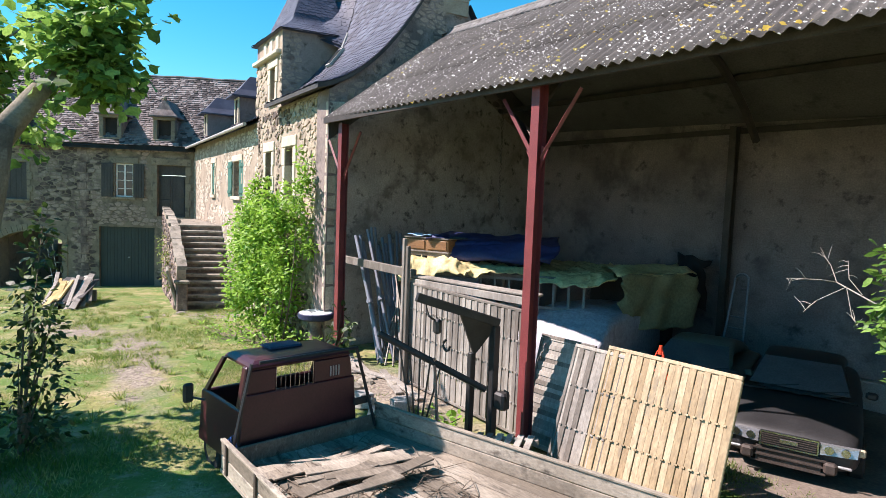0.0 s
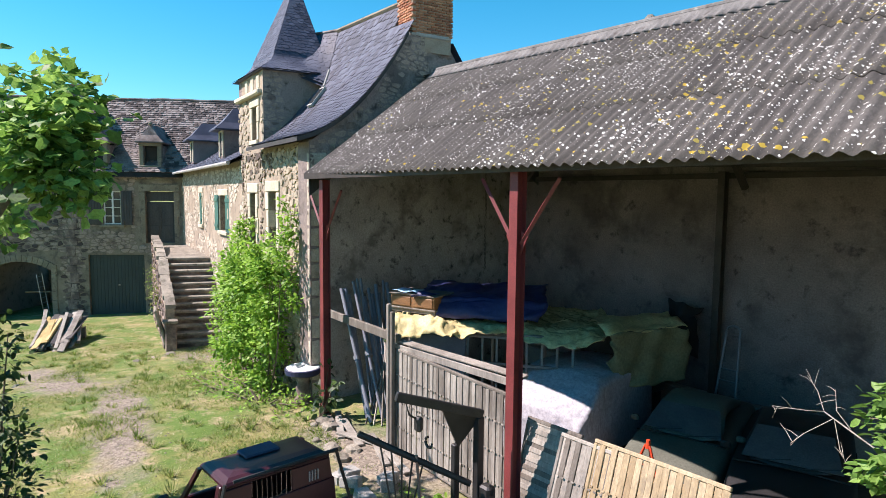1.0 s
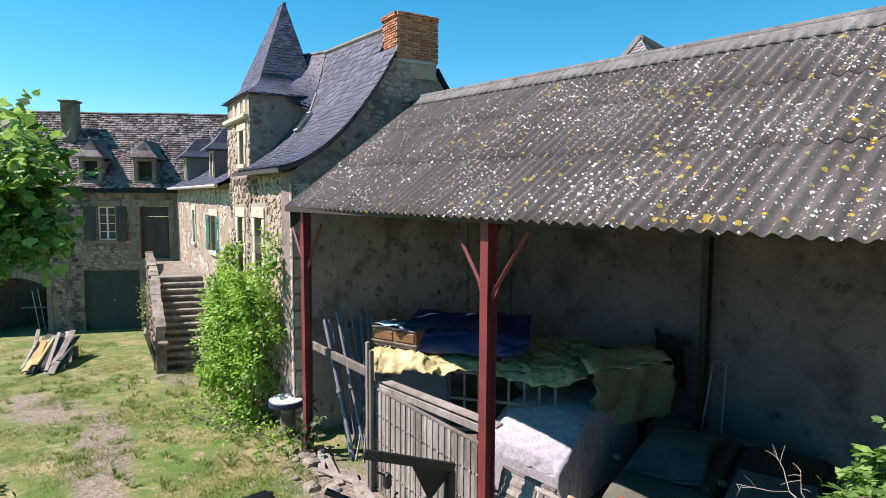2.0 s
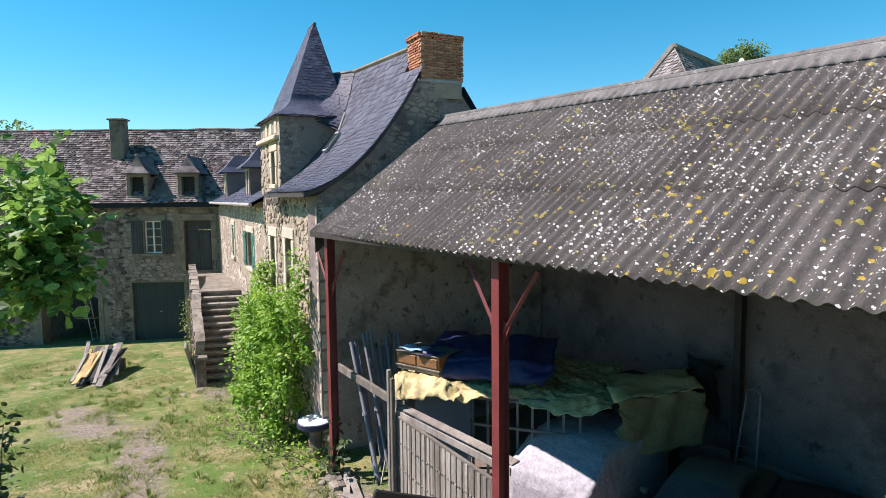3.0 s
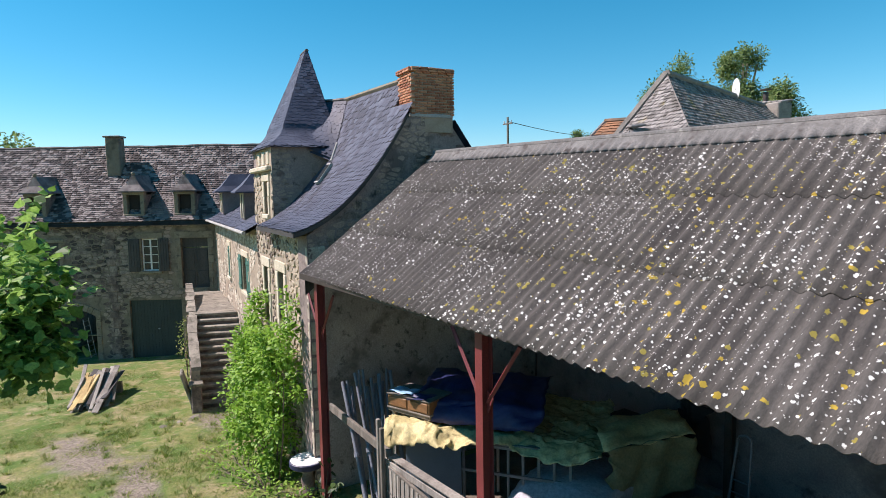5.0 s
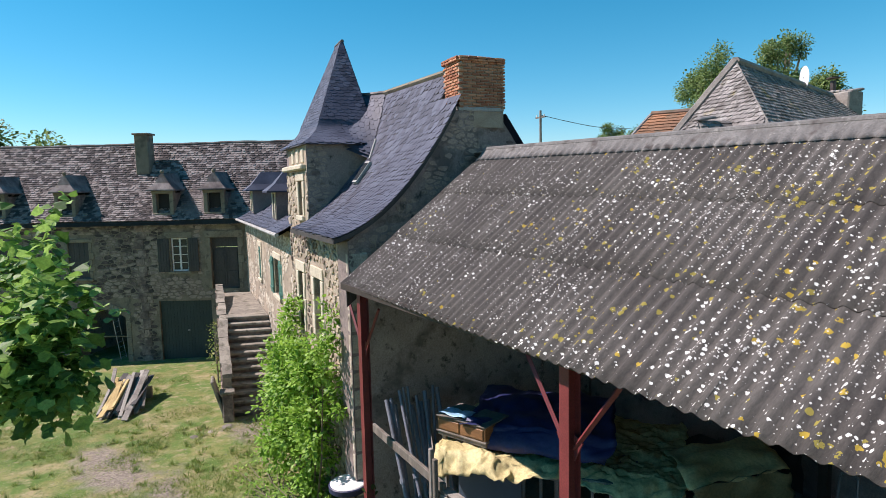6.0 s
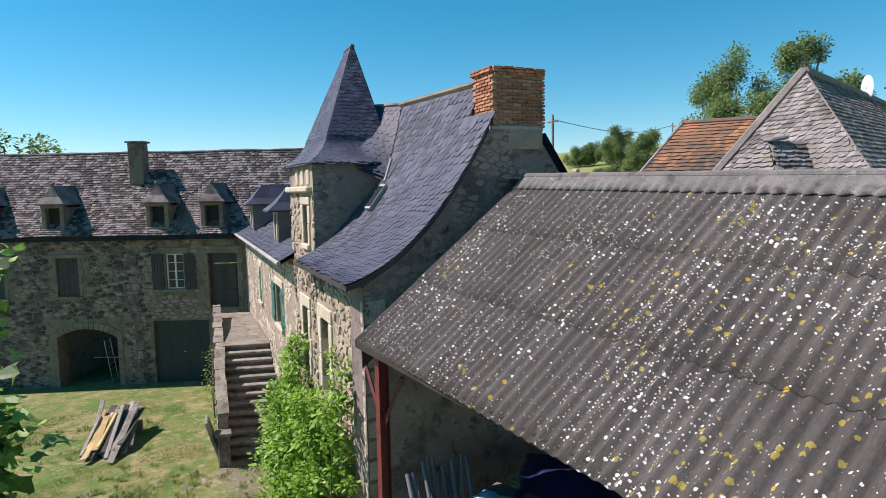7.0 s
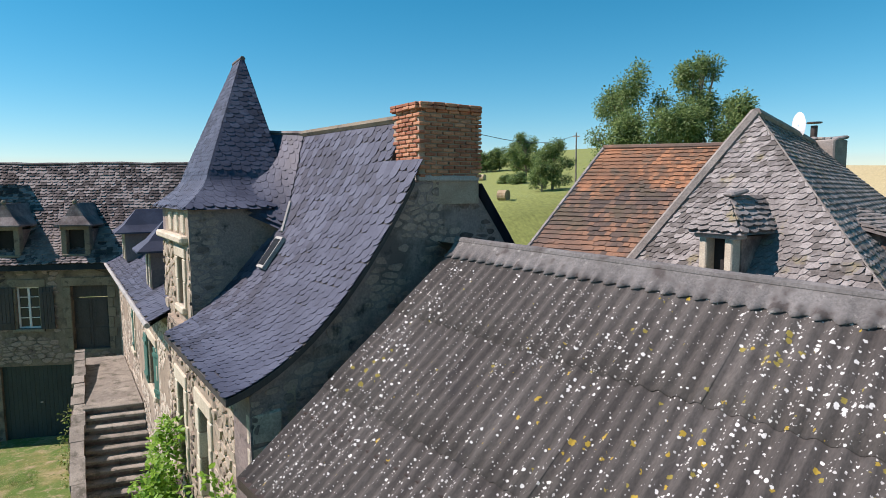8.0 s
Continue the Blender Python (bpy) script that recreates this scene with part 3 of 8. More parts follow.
def build_barn():
    barn_roof = thing("barn_roof", "long corrugated fibre-cement barn roof spotted with lichen", "roof", kind="structure")
    up = Vector((0, -(RIDGE_Z - EAVE_Z), RIDGE_Y - EAVE_Y)).normalized()
    pitch, waves, per = 0.177, 5, 6
    wide = pitch * waves
    rows = [(-0.015, 0.355), (0.325, 0.69), (0.66, 0.985)]
    rnd = random.Random(4)
    cols = int((BARN_R - BARN_L) / wide)
    for r, (s0, s1) in enumerate(rows):
        for c in range(cols):
            x0 = BARN_L + c * wide
            s = Shape()
            tilt, dx = rnd.uniform(-0.002, 0.004), 0.0
            grid = []
            n = waves * per + 2
            for layer in (0.0, -0.008):
                for k in range(4):
                    t = s0 + (s1 - s0) * k / 3
                    for i in range(n):
                        x = x0 + i * pitch / per
                        h = 0.027 * math.cos(2 * math.pi * (x - BARN_L) / pitch) + 0.012 * (1 - k / 3) + layer 
                        grid.append(roof_pt(x + dx, t) + up * (h + tilt * (1 - k / 3)))
            fs = []
            for k in range(3):
                for i in range(n - 1):
                    a = k * n + i
                    fs.append((a, a + 1, a + n + 1, a + n))
                    b = a + 4 * n
                    fs.append((b, b + n, b + n + 1, b + 1))
            for i in range(n - 1):
                fs.append((i, i + 4 * n, i + 1 + 4 * n, i + 1))
            mid = sum(grid, Vector()) / len(grid)
            s.add([p - mid for p in grid], fs)
            me = s.mesh("roof_sheet", True)
            me.materials.append(CORRUGATED)
            me.materials.append(SHEET_UNDERSIDE)
            for q, poly in enumerate(me.polygons):
                poly.material_index = 1 if q < 6 * (n - 1) and q % 2 else 0
            ob = new("roof_sheet", me)
            ob.parent = barn_roof
            ob.location = mid
    # ridge pieces with a scalloped skirt
    x = BARN_L - 0.03
    while x < BARN_R - 0.4:
        s = Shape()
        n = 31
        grid = []
        for layer in (0.0, -0.01):
            for k, (t, h) in enumerate(((0.936, 0.020), (0.958, 0.030), (0.980, 0.046), (1.004, 0.075))):
                for i in range(n):
                    xx = x + i * 0.915 / (n - 1)
                    wave = 0.026 * math.cos(2 * math.pi * (xx - BARN_L) / pitch) * (1.0, 0.6, 0.15, 0.0)[k]
                    cut = -0.012 * math.cos(2 * math.pi * (xx - BARN_L) / pitch) if k == 0 else 0
                    grid.append(roof_pt(xx, t + cut) + up * (h + wave + layer))
        fs = []
        for k in range(3):
            for i in range(n - 1):
                a = k * n + i
                fs.append((a, a + 1, a + n + 1, a + n))
        for i in range(n - 1):
            fs.append((i, i + 4 * n, i + 1 + 4 * n, i + 1))
        s.add(grid, fs)
        part("ridge_piece", s, RIDGE_CAP, barn_roof, smooth=True, recalc=False)
        x += 0.90
    cap = Shape()
    cap.tube([roof_pt(BARN_L - 0.05, 1.0) + Vector((0, 0.02, 0.07)), roof_pt(BARN_R, 1.0) + Vector((0, 0.02, 0.07))], 0.06, 10)
    part("ridge_roll", cap, RIDGE_CAP, barn_roof)
    back = Shape()
    a, b = roof_pt(BARN_L - 0.7, 1.0), roof_pt(BARN_R, 1.0)
    drop = Vector((0, BARN_BACK + 0.3 - RIDGE_Y, -(RIDGE_Z - 5.25)))
    for lay_z in (0.02, -0.03):
        back.add([a + Vector((0, 0, lay_z)), b + Vector((0, 0, lay_z)), b + drop + Vector((0, 0, lay_z)), a + drop + Vector((0, 0, lay_z))], [(0, 1, 2, 3)])
    part("back_slope", back, SHEET_UNDERSIDE, barn_roof)
    # board that closes the roof's edge against the house gable
    vb = Shape()
    e0, e1 = roof_pt(BARN_L + 0.06, 0.0) - up * 0.03, roof_pt(BARN_L + 0.06, 1.0) - up * 0.03
    vb.loft([[e + Vector((dx, 0, dz)) for dx, dz in ((0, 0), (0.03, 0), (0.03, -0.45), (0, -0.45))] for e in (e0, e1, e1 + Vector((0, BARN_BACK - RIDGE_Y, -(RIDGE_Z - 5.35))))])
    part("verge_board", vb, DARK_WOOD, barn_roof)
    # purlins under the front slope
    for t in (0.03, 0.28, 0.52, 0.76, 0.97):
        p = Shape()
        q0, q1 = roof_pt(BARN_L + 0.02, t) - up * 0.10, roof_pt(BARN_R, t) - up * 0.10
        p.box(((q1 - q0).length, 0.07, 0.12), Matrix.Translation((q0 + q1) / 2))
        part("purlin", p, DARK_STEEL, barn_roof)
    for t in (0.25, 0.6, 0.95):
        p = Shape()
        y = RIDGE_Y + (BARN_BACK - RIDGE_Y) * t
        z = RIDGE_Z - (RIDGE_Z - 5.25) * t - 0.15
        p.box((BARN_R - BARN_L + 1, 0.07, 0.12), Matrix.Translation(((BARN_L + BARN_R) / 2 - 0.4, y, z)))
        part("purlin", p, DARK_STEEL, barn_roof)


build_barn()


def steel_post(name, x, y, z0, z1, material, braces=True, wide=0.15, deep=0.17):
    post = thing(name, "red-painted steel barn post with diagonal knee braces" if braces else "dark steel post against the barn's rear wall", "post", "barn posts", at=(x, y, z0))
    h = z1 - z0
    for dy in (-deep / 2 + 0.007, deep / 2 - 0.007):
        part("flange", Shape().box((wide, 0.014, h), Matrix.Translation((0, dy, h / 2))), material, post)
    part("web", Shape().box((0.016, deep - 0.028, h), Matrix.Translation((0, 0, h / 2))), material, post)
    p = Shape().box((0.34, 0.34, 0.025), Matrix.Translation((0, 0, 0.0125)))
    part("base_plate", p, material, post)
    if braces:
        for side in (-1, 1):
            b = Shape()
            a, e = Vector((side * wide / 2, 0, h - 1.08)), Vector((side * 0.72, 0, h - 0.22))
            b.tube([a, e], 0.032, 4)
            part("brace", b, material, post)
            g = Shape().prism([(0, -0.14), (side * 0.13, 0.1), (0, 0.16)], Matrix.Translation((side * wide / 2, 0.01, h - 1.08)) @ pose(0, 0, 0, 90), 0.02)
            part("gusset", g, material, post)
    return post


steel_post("barn_post", -11.80, 6.80, -0.1, 5.04, RED_STEEL)
steel_post("barn_post", -6.10, 6.75, -0.05, 5.20, RED_STEEL)
steel_post("barn_post", 0.7, 6.95, -0.05, 5.22, RED_STEEL)
steel_post("rear_post", -6.78, 13.35, 0.0, 5.3, DARK_STEEL, False)
steel_post("rear_post", 0.4, 13.35, 0.0, 5.3, DARK_STEEL, False)


def roof_frame(x):
    frame_ob = thing("roof_frame", "dark arched steel frame under the barn roof", "roof frame", "roof frames", at=(x, 10, 5))
    s = Shape()
    pts = []
    for i in range(13):
        a = i / 12
        y = 7.0 + (13.3 - 7.0) * a
        z = 4.85 + 1.8 * math.sin(math.pi * min(1, max(0, a * 0.98 + 0.01))) ** 0.8
        pts.append(Vector((x - frame_ob.location.x, y - 10, z - 5)))
    s.tube(pts, 0.085, 6)
    part("arch", s, DARK_STEEL, frame_ob)
    return frame_ob


for fx in (-6.3, 0.6):
    roof_frame(fx)


def barn_walls():
    s = Shape().box((20, 0.4, 5.6), Matrix.Translation((-2.8, BARN_BACK + 0.1, 2.75)))
    part("wall_rear", s, RENDER, None, "rough grey rendered rear wall of the barn", category="wall", kind="structure")
    s = Shape().box((18.0, 0.25, 0.55), Matrix.Translation((-3.4, BARN_BACK - 0.2, 0.25)), 0.03)
    part("low_concrete_ledge", s, CEMENT, None, "low concrete ledge along the barn's rear wall", category="wall", kind="structure")
    s = Shape().prism([(-7.15, -0.1), (-7.15, 5.2), (-9.9, 7.0), (-10.4, 7.0), (-13.5, 5.1), (-13.5, -0.1)], Matrix(((0, 0, 1, -12.79), (-1, 0, 0, 0), (0, 1, 0, 0), (0, 0, 0, 1))), 0.03)
    part("wall_end_plaster", s, END_PLASTER, None, "pale flaking lime plaster on the barn's end wall", category="wall", kind="structure")
    s = Shape().box((0.4, 7.2, 6.5), Matrix.Translation((BARN_R - 0.1, 10.1, 3.2)))
    part("wall_side", s, RENDER, None, "plain rendered end wall of the barn", category="wall", kind="structure")


barn_walls()

# ---- the stone house ----
FACADE = Wall((-12.85, 6.98), (-18.85, 7.607))
WING = Wall((-18.60, 7.60), (-31.72, 9.22))
BACKW = Wall((-31.75, 9.25), (-42.2, -7.84))


def opening(wall, parent, u0, u1, z0, z1, surround=0.16, sill=True, lintel=0.24, material=ASHLAR, deep=0.5):
    """Dressed stone jambs, lintel and sill round an opening, slightly proud of the wall, as parts of the wall."""
    for a, b, c, d, nm in ((u0 - surround, u0, z0, z1, "jamb_stone"), (u1, u1 + surround, z0, z1, "jamb_stone")):
        k = 0
        z = c
        rnd = random.Random(int(100 * (u0 + z0)))
        while z < d - 0.05:
            h = min(rnd.uniform(0.28, 0.5), d - z)
            wider = 0.09 if k % 2 else 0.0
            aa, bb = (a - wider, b) if nm == "jamb_stone" and a < u0 - 0.01 else (a, b + wider)
            part(nm, wall.block(Shape(), aa, bb, z + 0.004, z + h - 0.004, -deep * 0.5, 0.035, 0.012), material, parent)
            z += h
            k += 1
    part("lintel", wall.block(Shape(), u0 - surround - 0.1, u1 + surround + 0.1, z1 + 0.004, z1 + lintel, -deep * 0.5, 0.04, 0.015), material, parent)
    if sill:
        part("sill", wall.block(Shape(), u0 - surround, u1 + surround, z0 - 0.13, z0 - 0.004, -deep * 0.5, 0.09, 0.015), material, parent)


def casement(wall, name, u0, u1, z0, z1, rows=4, label="white-painted casement window with small panes", set_back=0.18, frame_mat=WHITE_PAINT):
    w = thing(name, label, "window", kind="structure", at=wall.at((u0 + u1) / 2, z0, -set_back))
    inv = Matrix.Translation(-w.location)

    def blk(a, b, c, d, e, f):
        s = Shape()
        wall.block(s, a, b, c, d, e, f)
        s.v = [tuple(inv @ Vector(p)) for p in s.v]
        return s

    t = 0.06
    for nm, a, b, c, d in (("window_frame", u0, u0 + t, z0, z1), ("window_frame", u1 - t, u1, z0, z1), ("window_frame", u0 + t, u1 - t, z1 - t, z1), ("window_frame", u0 + t, u1 - t, z0, z0 + t), ("mullion", (u0 + u1) / 2 - 0.04, (u0 + u1) / 2 + 0.04, z0 + t, z1 - t)):
        part(nm, blk(a, b, c, d, -set_back - 0.05, -set_back + 0.02), frame_mat, w)
    for i in range(1, rows):
        z = z0 + (z1 - z0) * i / rows
        part("glazing_bar", blk(u0 + t, u1 - t, z - 0.015, z + 0.015, -set_back - 0.04, -set_back + 0.01), frame_mat, w)
    part("pane", blk(u0 + t, u1 - t, z0 + t, z1 - t, -set_back - 0.03, -set_back - 0.02), GLASS, w)
    return w


def shutter(wall, parent_name, u0, u1, z0, z1, w0, material, label, turn=0.0):
    sh = thing(parent_name, label, "shutter", "shutters", at=wall.at(u0 if turn >= 0 else u1, z0, w0))
    sh.matrix_world = wall.m(u0 if turn >= 0 else u1, z0, w0) @ Matrix.Rotation(radians(turn), 4, "Y")
    wd = (u1 - u0) * (1 if turn >= 0 else -1)
    n = 4
    for i in range(n):
        a = wd * i / n
        s = Shape().box((abs(wd) / n - 0.006, z1 - z0, 0.03), Matrix.Translation((a + wd / n / 2, (z1 - z0) / 2, 0.015)), 0.006)
        part("board", s, material, sh)
    for f in (0.14, 0.86):
        s = Shape().box((abs(wd) - 0.04, 0.09, 0.025), Matrix.Translation((wd / 2, (z1 - z0) * f, 0.043)))
        part("batten", s, material, sh)
    return sh


HOUSE_GABLE_X = -12.80
HOUSE_RIDGE_Y = 10.02


def gable_profile(y):
    """Height of the house's roof over the depth behind the front, at the gable."""
    if y < HOUSE_RIDGE_Y:
        s = max(0.0, (y - 6.7) / (HOUSE_RIDGE_Y - 6.7))
        return 6.0 + 3.63 * (0.2 * s + 0.8 * s * s)
    return 9.63 - (y - HOUSE_RIDGE_Y) * 1.30


def house_roof_left(s):
    """How far the main slope reaches along the front where it meets the turret's link roof in a valley."""
    return 3.39 + 3.2 * (s - 0.68)


def house_slope(u, s):
    y = 6.62 + (HOUSE_RIDGE_Y - 6.62) * s
    return Vector((FACADE.at(u, 0).x, y + 0.094 * u * (1 - s), gable_profile(6.7 + (HOUSE_RIDGE_Y - 0.001 - 6.7) * s)))


def build_house():
    # front wall with two windows
    holes = [(2.52, 3.22, 3.15, 4.80), (4.52, 5.12, 3.15, 4.76)]
    house_front = part("wall_front", wall_body(FACADE, 0.02, 6.0, -0.6, 5.95, 0.6, holes), MORTAR, None, "sunlit rubble stone house front with pale dressed window stones", category="wall", kind="structure")
    pieces = rubble(FACADE, 0.0, 6.0, -0.3, 5.9, [(2.2, 3.55, 3.0, 5.15), (4.25, 5.4, 3.0, 5.1)], 11, 0.25, 0.17, 0.03)
    lay("stone", pieces, STONE, house_front, FACADE.at(0, 4), 300, "irregular rubble stones")
    for u0, u1, z0, z1 in holes:
        opening(FACADE, house_front, u0, u1, z0, z1, 0.17, False, 0.28)
        casement(FACADE, "window_1", u0, u1, z0, z1, 4, set_back=0.25)
    rnd = random.Random(8)
    z = -0.3
    k = 0
    while z < 5.5:
        h = rnd.uniform(0.35, 0.6)
        w = rnd.uniform(0.3, 0.45) if k % 2 else rnd.uniform(0.5, 0.75)
        s = Shape()
        FACADE.block(s, -0.03, w, z + 0.01, z + h - 0.01, -0.4, 0.04, 0.03)
        part("quoin", s, STONE_PALE, house_front)
        z += h
        k += 1
    # gable wall
    poly = [(6.95, -0.5), (14.0, -0.5), (14.0, 4.9), (12.8, gable_profile(12.8) - 0.1)] + [(y, min(8.72, gable_profile(y) - 0.10)) for y in [12.0, 11.0, 10.72, HOUSE_RIDGE_Y, 9.5] + [9.3 - 0.3 * i for i in range(8)]] + [(6.95, 5.9)]
    s = Shape().prism([(-y, z) for y, z in poly], Matrix(((0, 0, 1, HOUSE_GABLE_X - 0.6), (-1, 0, 0, 0), (0, 1, 0, 0), (0, 0, 0, 1))), 0.58)
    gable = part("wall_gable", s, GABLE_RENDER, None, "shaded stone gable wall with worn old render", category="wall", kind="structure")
    GW = Wall((HOUSE_GABLE_X - 0.02, 12.8), (HOUSE_GABLE_X - 0.02, 6.95))
    assert GW.n.x > 0.9
    pieces = rubble(GW, 0.0, 5.85, 5.2, 9.4, [], 21, 0.25, 0.13, 0.010, top=lambda u: min(8.74, gable_profile(12.8 - u) - 0.12))
    rnd = random.Random(3)
    pieces = [p for p in pieces if noise.noise(p[2] * 1.3) > 0.0 or rnd.random() < 0.3]
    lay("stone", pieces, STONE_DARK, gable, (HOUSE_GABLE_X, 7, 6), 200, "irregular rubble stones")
    # slate roof
    roof = thing("house_roof", "steep blue-grey slate roof with flared eaves", "roof", kind="structure")
    slope = house_slope
    us = lambda s: (-0.16 - 0.02 * s if s < 0.88 else 0.70, 4.0 if s < 0.5 else 4.0 - 3.4 * (s - 0.5) if s < 0.68 else house_roof_left(s))
    pieces = tiles(slope, us, 34, 0.20, 31, 0.010, 0.014, jitter=0.3)
    lay("slate", pieces, SLATE, roof, slope(0, 0.3), 300, "rounded slates")
    deck = Shape()
    n = 26
    rows_ = []
    for i in range(n + 1):
        lo, hi = us(i / n)
        rows_.append((slope(lo, i / n) - Vector((0, 0, 0.015)), slope(hi, i / n) - Vector((0, 0, 0.015))))
    vs = [p for r in rows_ for p in r] + [p - Vector((0, 0, 0.1)) for r in rows_ for p in r]
    fs = []
    m2 = 2 * (n + 1)
    for i in range(n):
        a = 2 * i
        fs += [(a, a + 1, a + 3, a + 2), (m2 + a, m2 + a + 2, m2 + a + 3, m2 + a + 1), (a, a + 2, m2 + a + 2, m2 + a), (a + 1, m2 + a + 1, m2 + a + 3, a + 3)]
    fs.append((0, m2, m2 + 1, 1))
    deck.add(vs, fs)
    part("roof_deck", deck, DARK_WOOD, roof)
    bk = Shape()
    for dz in (0, -0.12):
        bk.add([(-13.58, HOUSE_RIDGE_Y, 9.59 + dz), (-20, HOUSE_RIDGE_Y + 0.2, 9.59 + dz), (-20, 13.4, 5.4 + dz), (-12.72, 13.3, 5.4 + dz), (-12.72, 10.88, 8.60 + dz), (-13.58, 10.88, 8.60 + dz)], [(0, 1, 2, 3, 4, 5)])
    part("rear_slope", bk, SLATE, roof)
    rid = Shape()
    pts = [slope(u, 1.0) + Vector((0, 0, 0.03)) for u in (0.9, 2.2, 3.5, 4.5)]
    rid.tube(pts, 0.07, 6)
    part("ridge_stones", rid, ASHLAR_GREY, roof)
    # skylight on the slope
    sky_light = Shape()
    a, b, c, d = slope(2.85, 0.50), slope(3.15, 0.50), slope(3.15, 0.63), slope(2.85, 0.63)
    nn = (b - a).cross(d - a).normalized()
    nn = nn if nn.z > 0 else -nn
    sky_light.loft([[p + nn * 0.02 for p in (a, b, c, d)], [p + nn * 0.10 for p in (a, b, c, d)]])
    sk = part("skylight", sky_light, CEMENT, roof)
    part("skylight_glass", Shape().loft([[p.lerp((a + c) / 2, 0.16) + nn * w for p in (a, b, c, d)] for w in (0.09, 0.106)]), GLASS, sk)
    # brick chimney
    ch = thing("brick_chimney", "square orange-brick chimney on the stone gable", "chimney", at=(-13.17, 10.30, 8.62))
    turn = pose(0, 0, 0, 0, 0, -6)
    wx, wy = 0.80, 1.14
    part("core", Shape().box((wx - 0.03, wy - 0.03, 1.40), turn @ Matrix.Translation((0, 0, 0.36))), BRICK_JOINT, ch)
    rnd = random.Random(5)
    bl, bh = 0.215, 0.06
    meshes = []
    for k in range(4):
        cut = rnd.uniform(0.01, 0.025)
        me = Shape().box((bl - cut, 0.1, bh - 0.012), bevel=0.008).mesh("brick")
        me.materials.append(BRICK)
        meshes.append(me)
    for r in range(16):
        z = 0.10 + r * 0.065
        for dx, dy, length, rot in ((0.0, -wy / 2, wx, 0), (wx / 2, 0.0, wy, 90), (0.0, wy / 2, wx, 0), (-wx / 2, 0.0, wy, 90)):
            for c in range(int(length / bl) + 1):
                t = -length / 2 + (c + (0.5 if r % 2 else 0.0)) * bl + 0.1
                if abs(t) > length / 2 - 0.02:
                    continue
                ob = new("brick", rnd.choice(meshes))
                ob.parent = ch
                o = 0.016 * rnd.random()
                x, y = (t, dy - math.copysign(0.045 - o, dy)) if rot == 0 else (dx - math.copysign(0.045 - o, dx), t)
                ob.matrix_basis = turn @ pose(x, y, z + rnd.uniform(-0.004, 0.004), rx=rnd.uniform(-1.5, 1.5), rz=rot + rnd.uniform(-1.5, 1.5))
    for side, (dx, dy, length, rot) in enumerate(((0.0, -wy / 2, wx, 0), (wx / 2, 0.0, wy, 90), (0.0, wy / 2, wx, 0), (-wx / 2, 0.0, wy, 90))):
        for row in range(2):
            n = max(2, round(length / 0.225))
            for c in range(n):
                t = -length / 2 + (c + 0.5) * length / n
                q = turn @ pose(dx * 1.02 - (0.03 if dx > 0 else -0.03 if dx < 0 else 0) + (t if rot == 0 else 0), dy * 1.02 - (0.03 if dy > 0 else -0.03 if dy < 0 else 0) + (t if rot else 0), 1.12 + 0.055 * row + rnd.uniform(-0.006, 0.006), rnd.uniform(-2, 2), rnd.uniform(-2, 2), rot + rnd.uniform(-2, 2))
                part("crown_brick", Shape().box((length / n - 0.012, 0.15, 0.048), q, 0.008), BRICK, ch)
    part("flashing", Shape().box((wx + 0.10, wy + 0.02, 0.10), turn @ Matrix.Translation((-0.03, -0.02, 0.06)), 0.02), CEMENT, ch, "pale mortar flashing at the foot")


build_house()


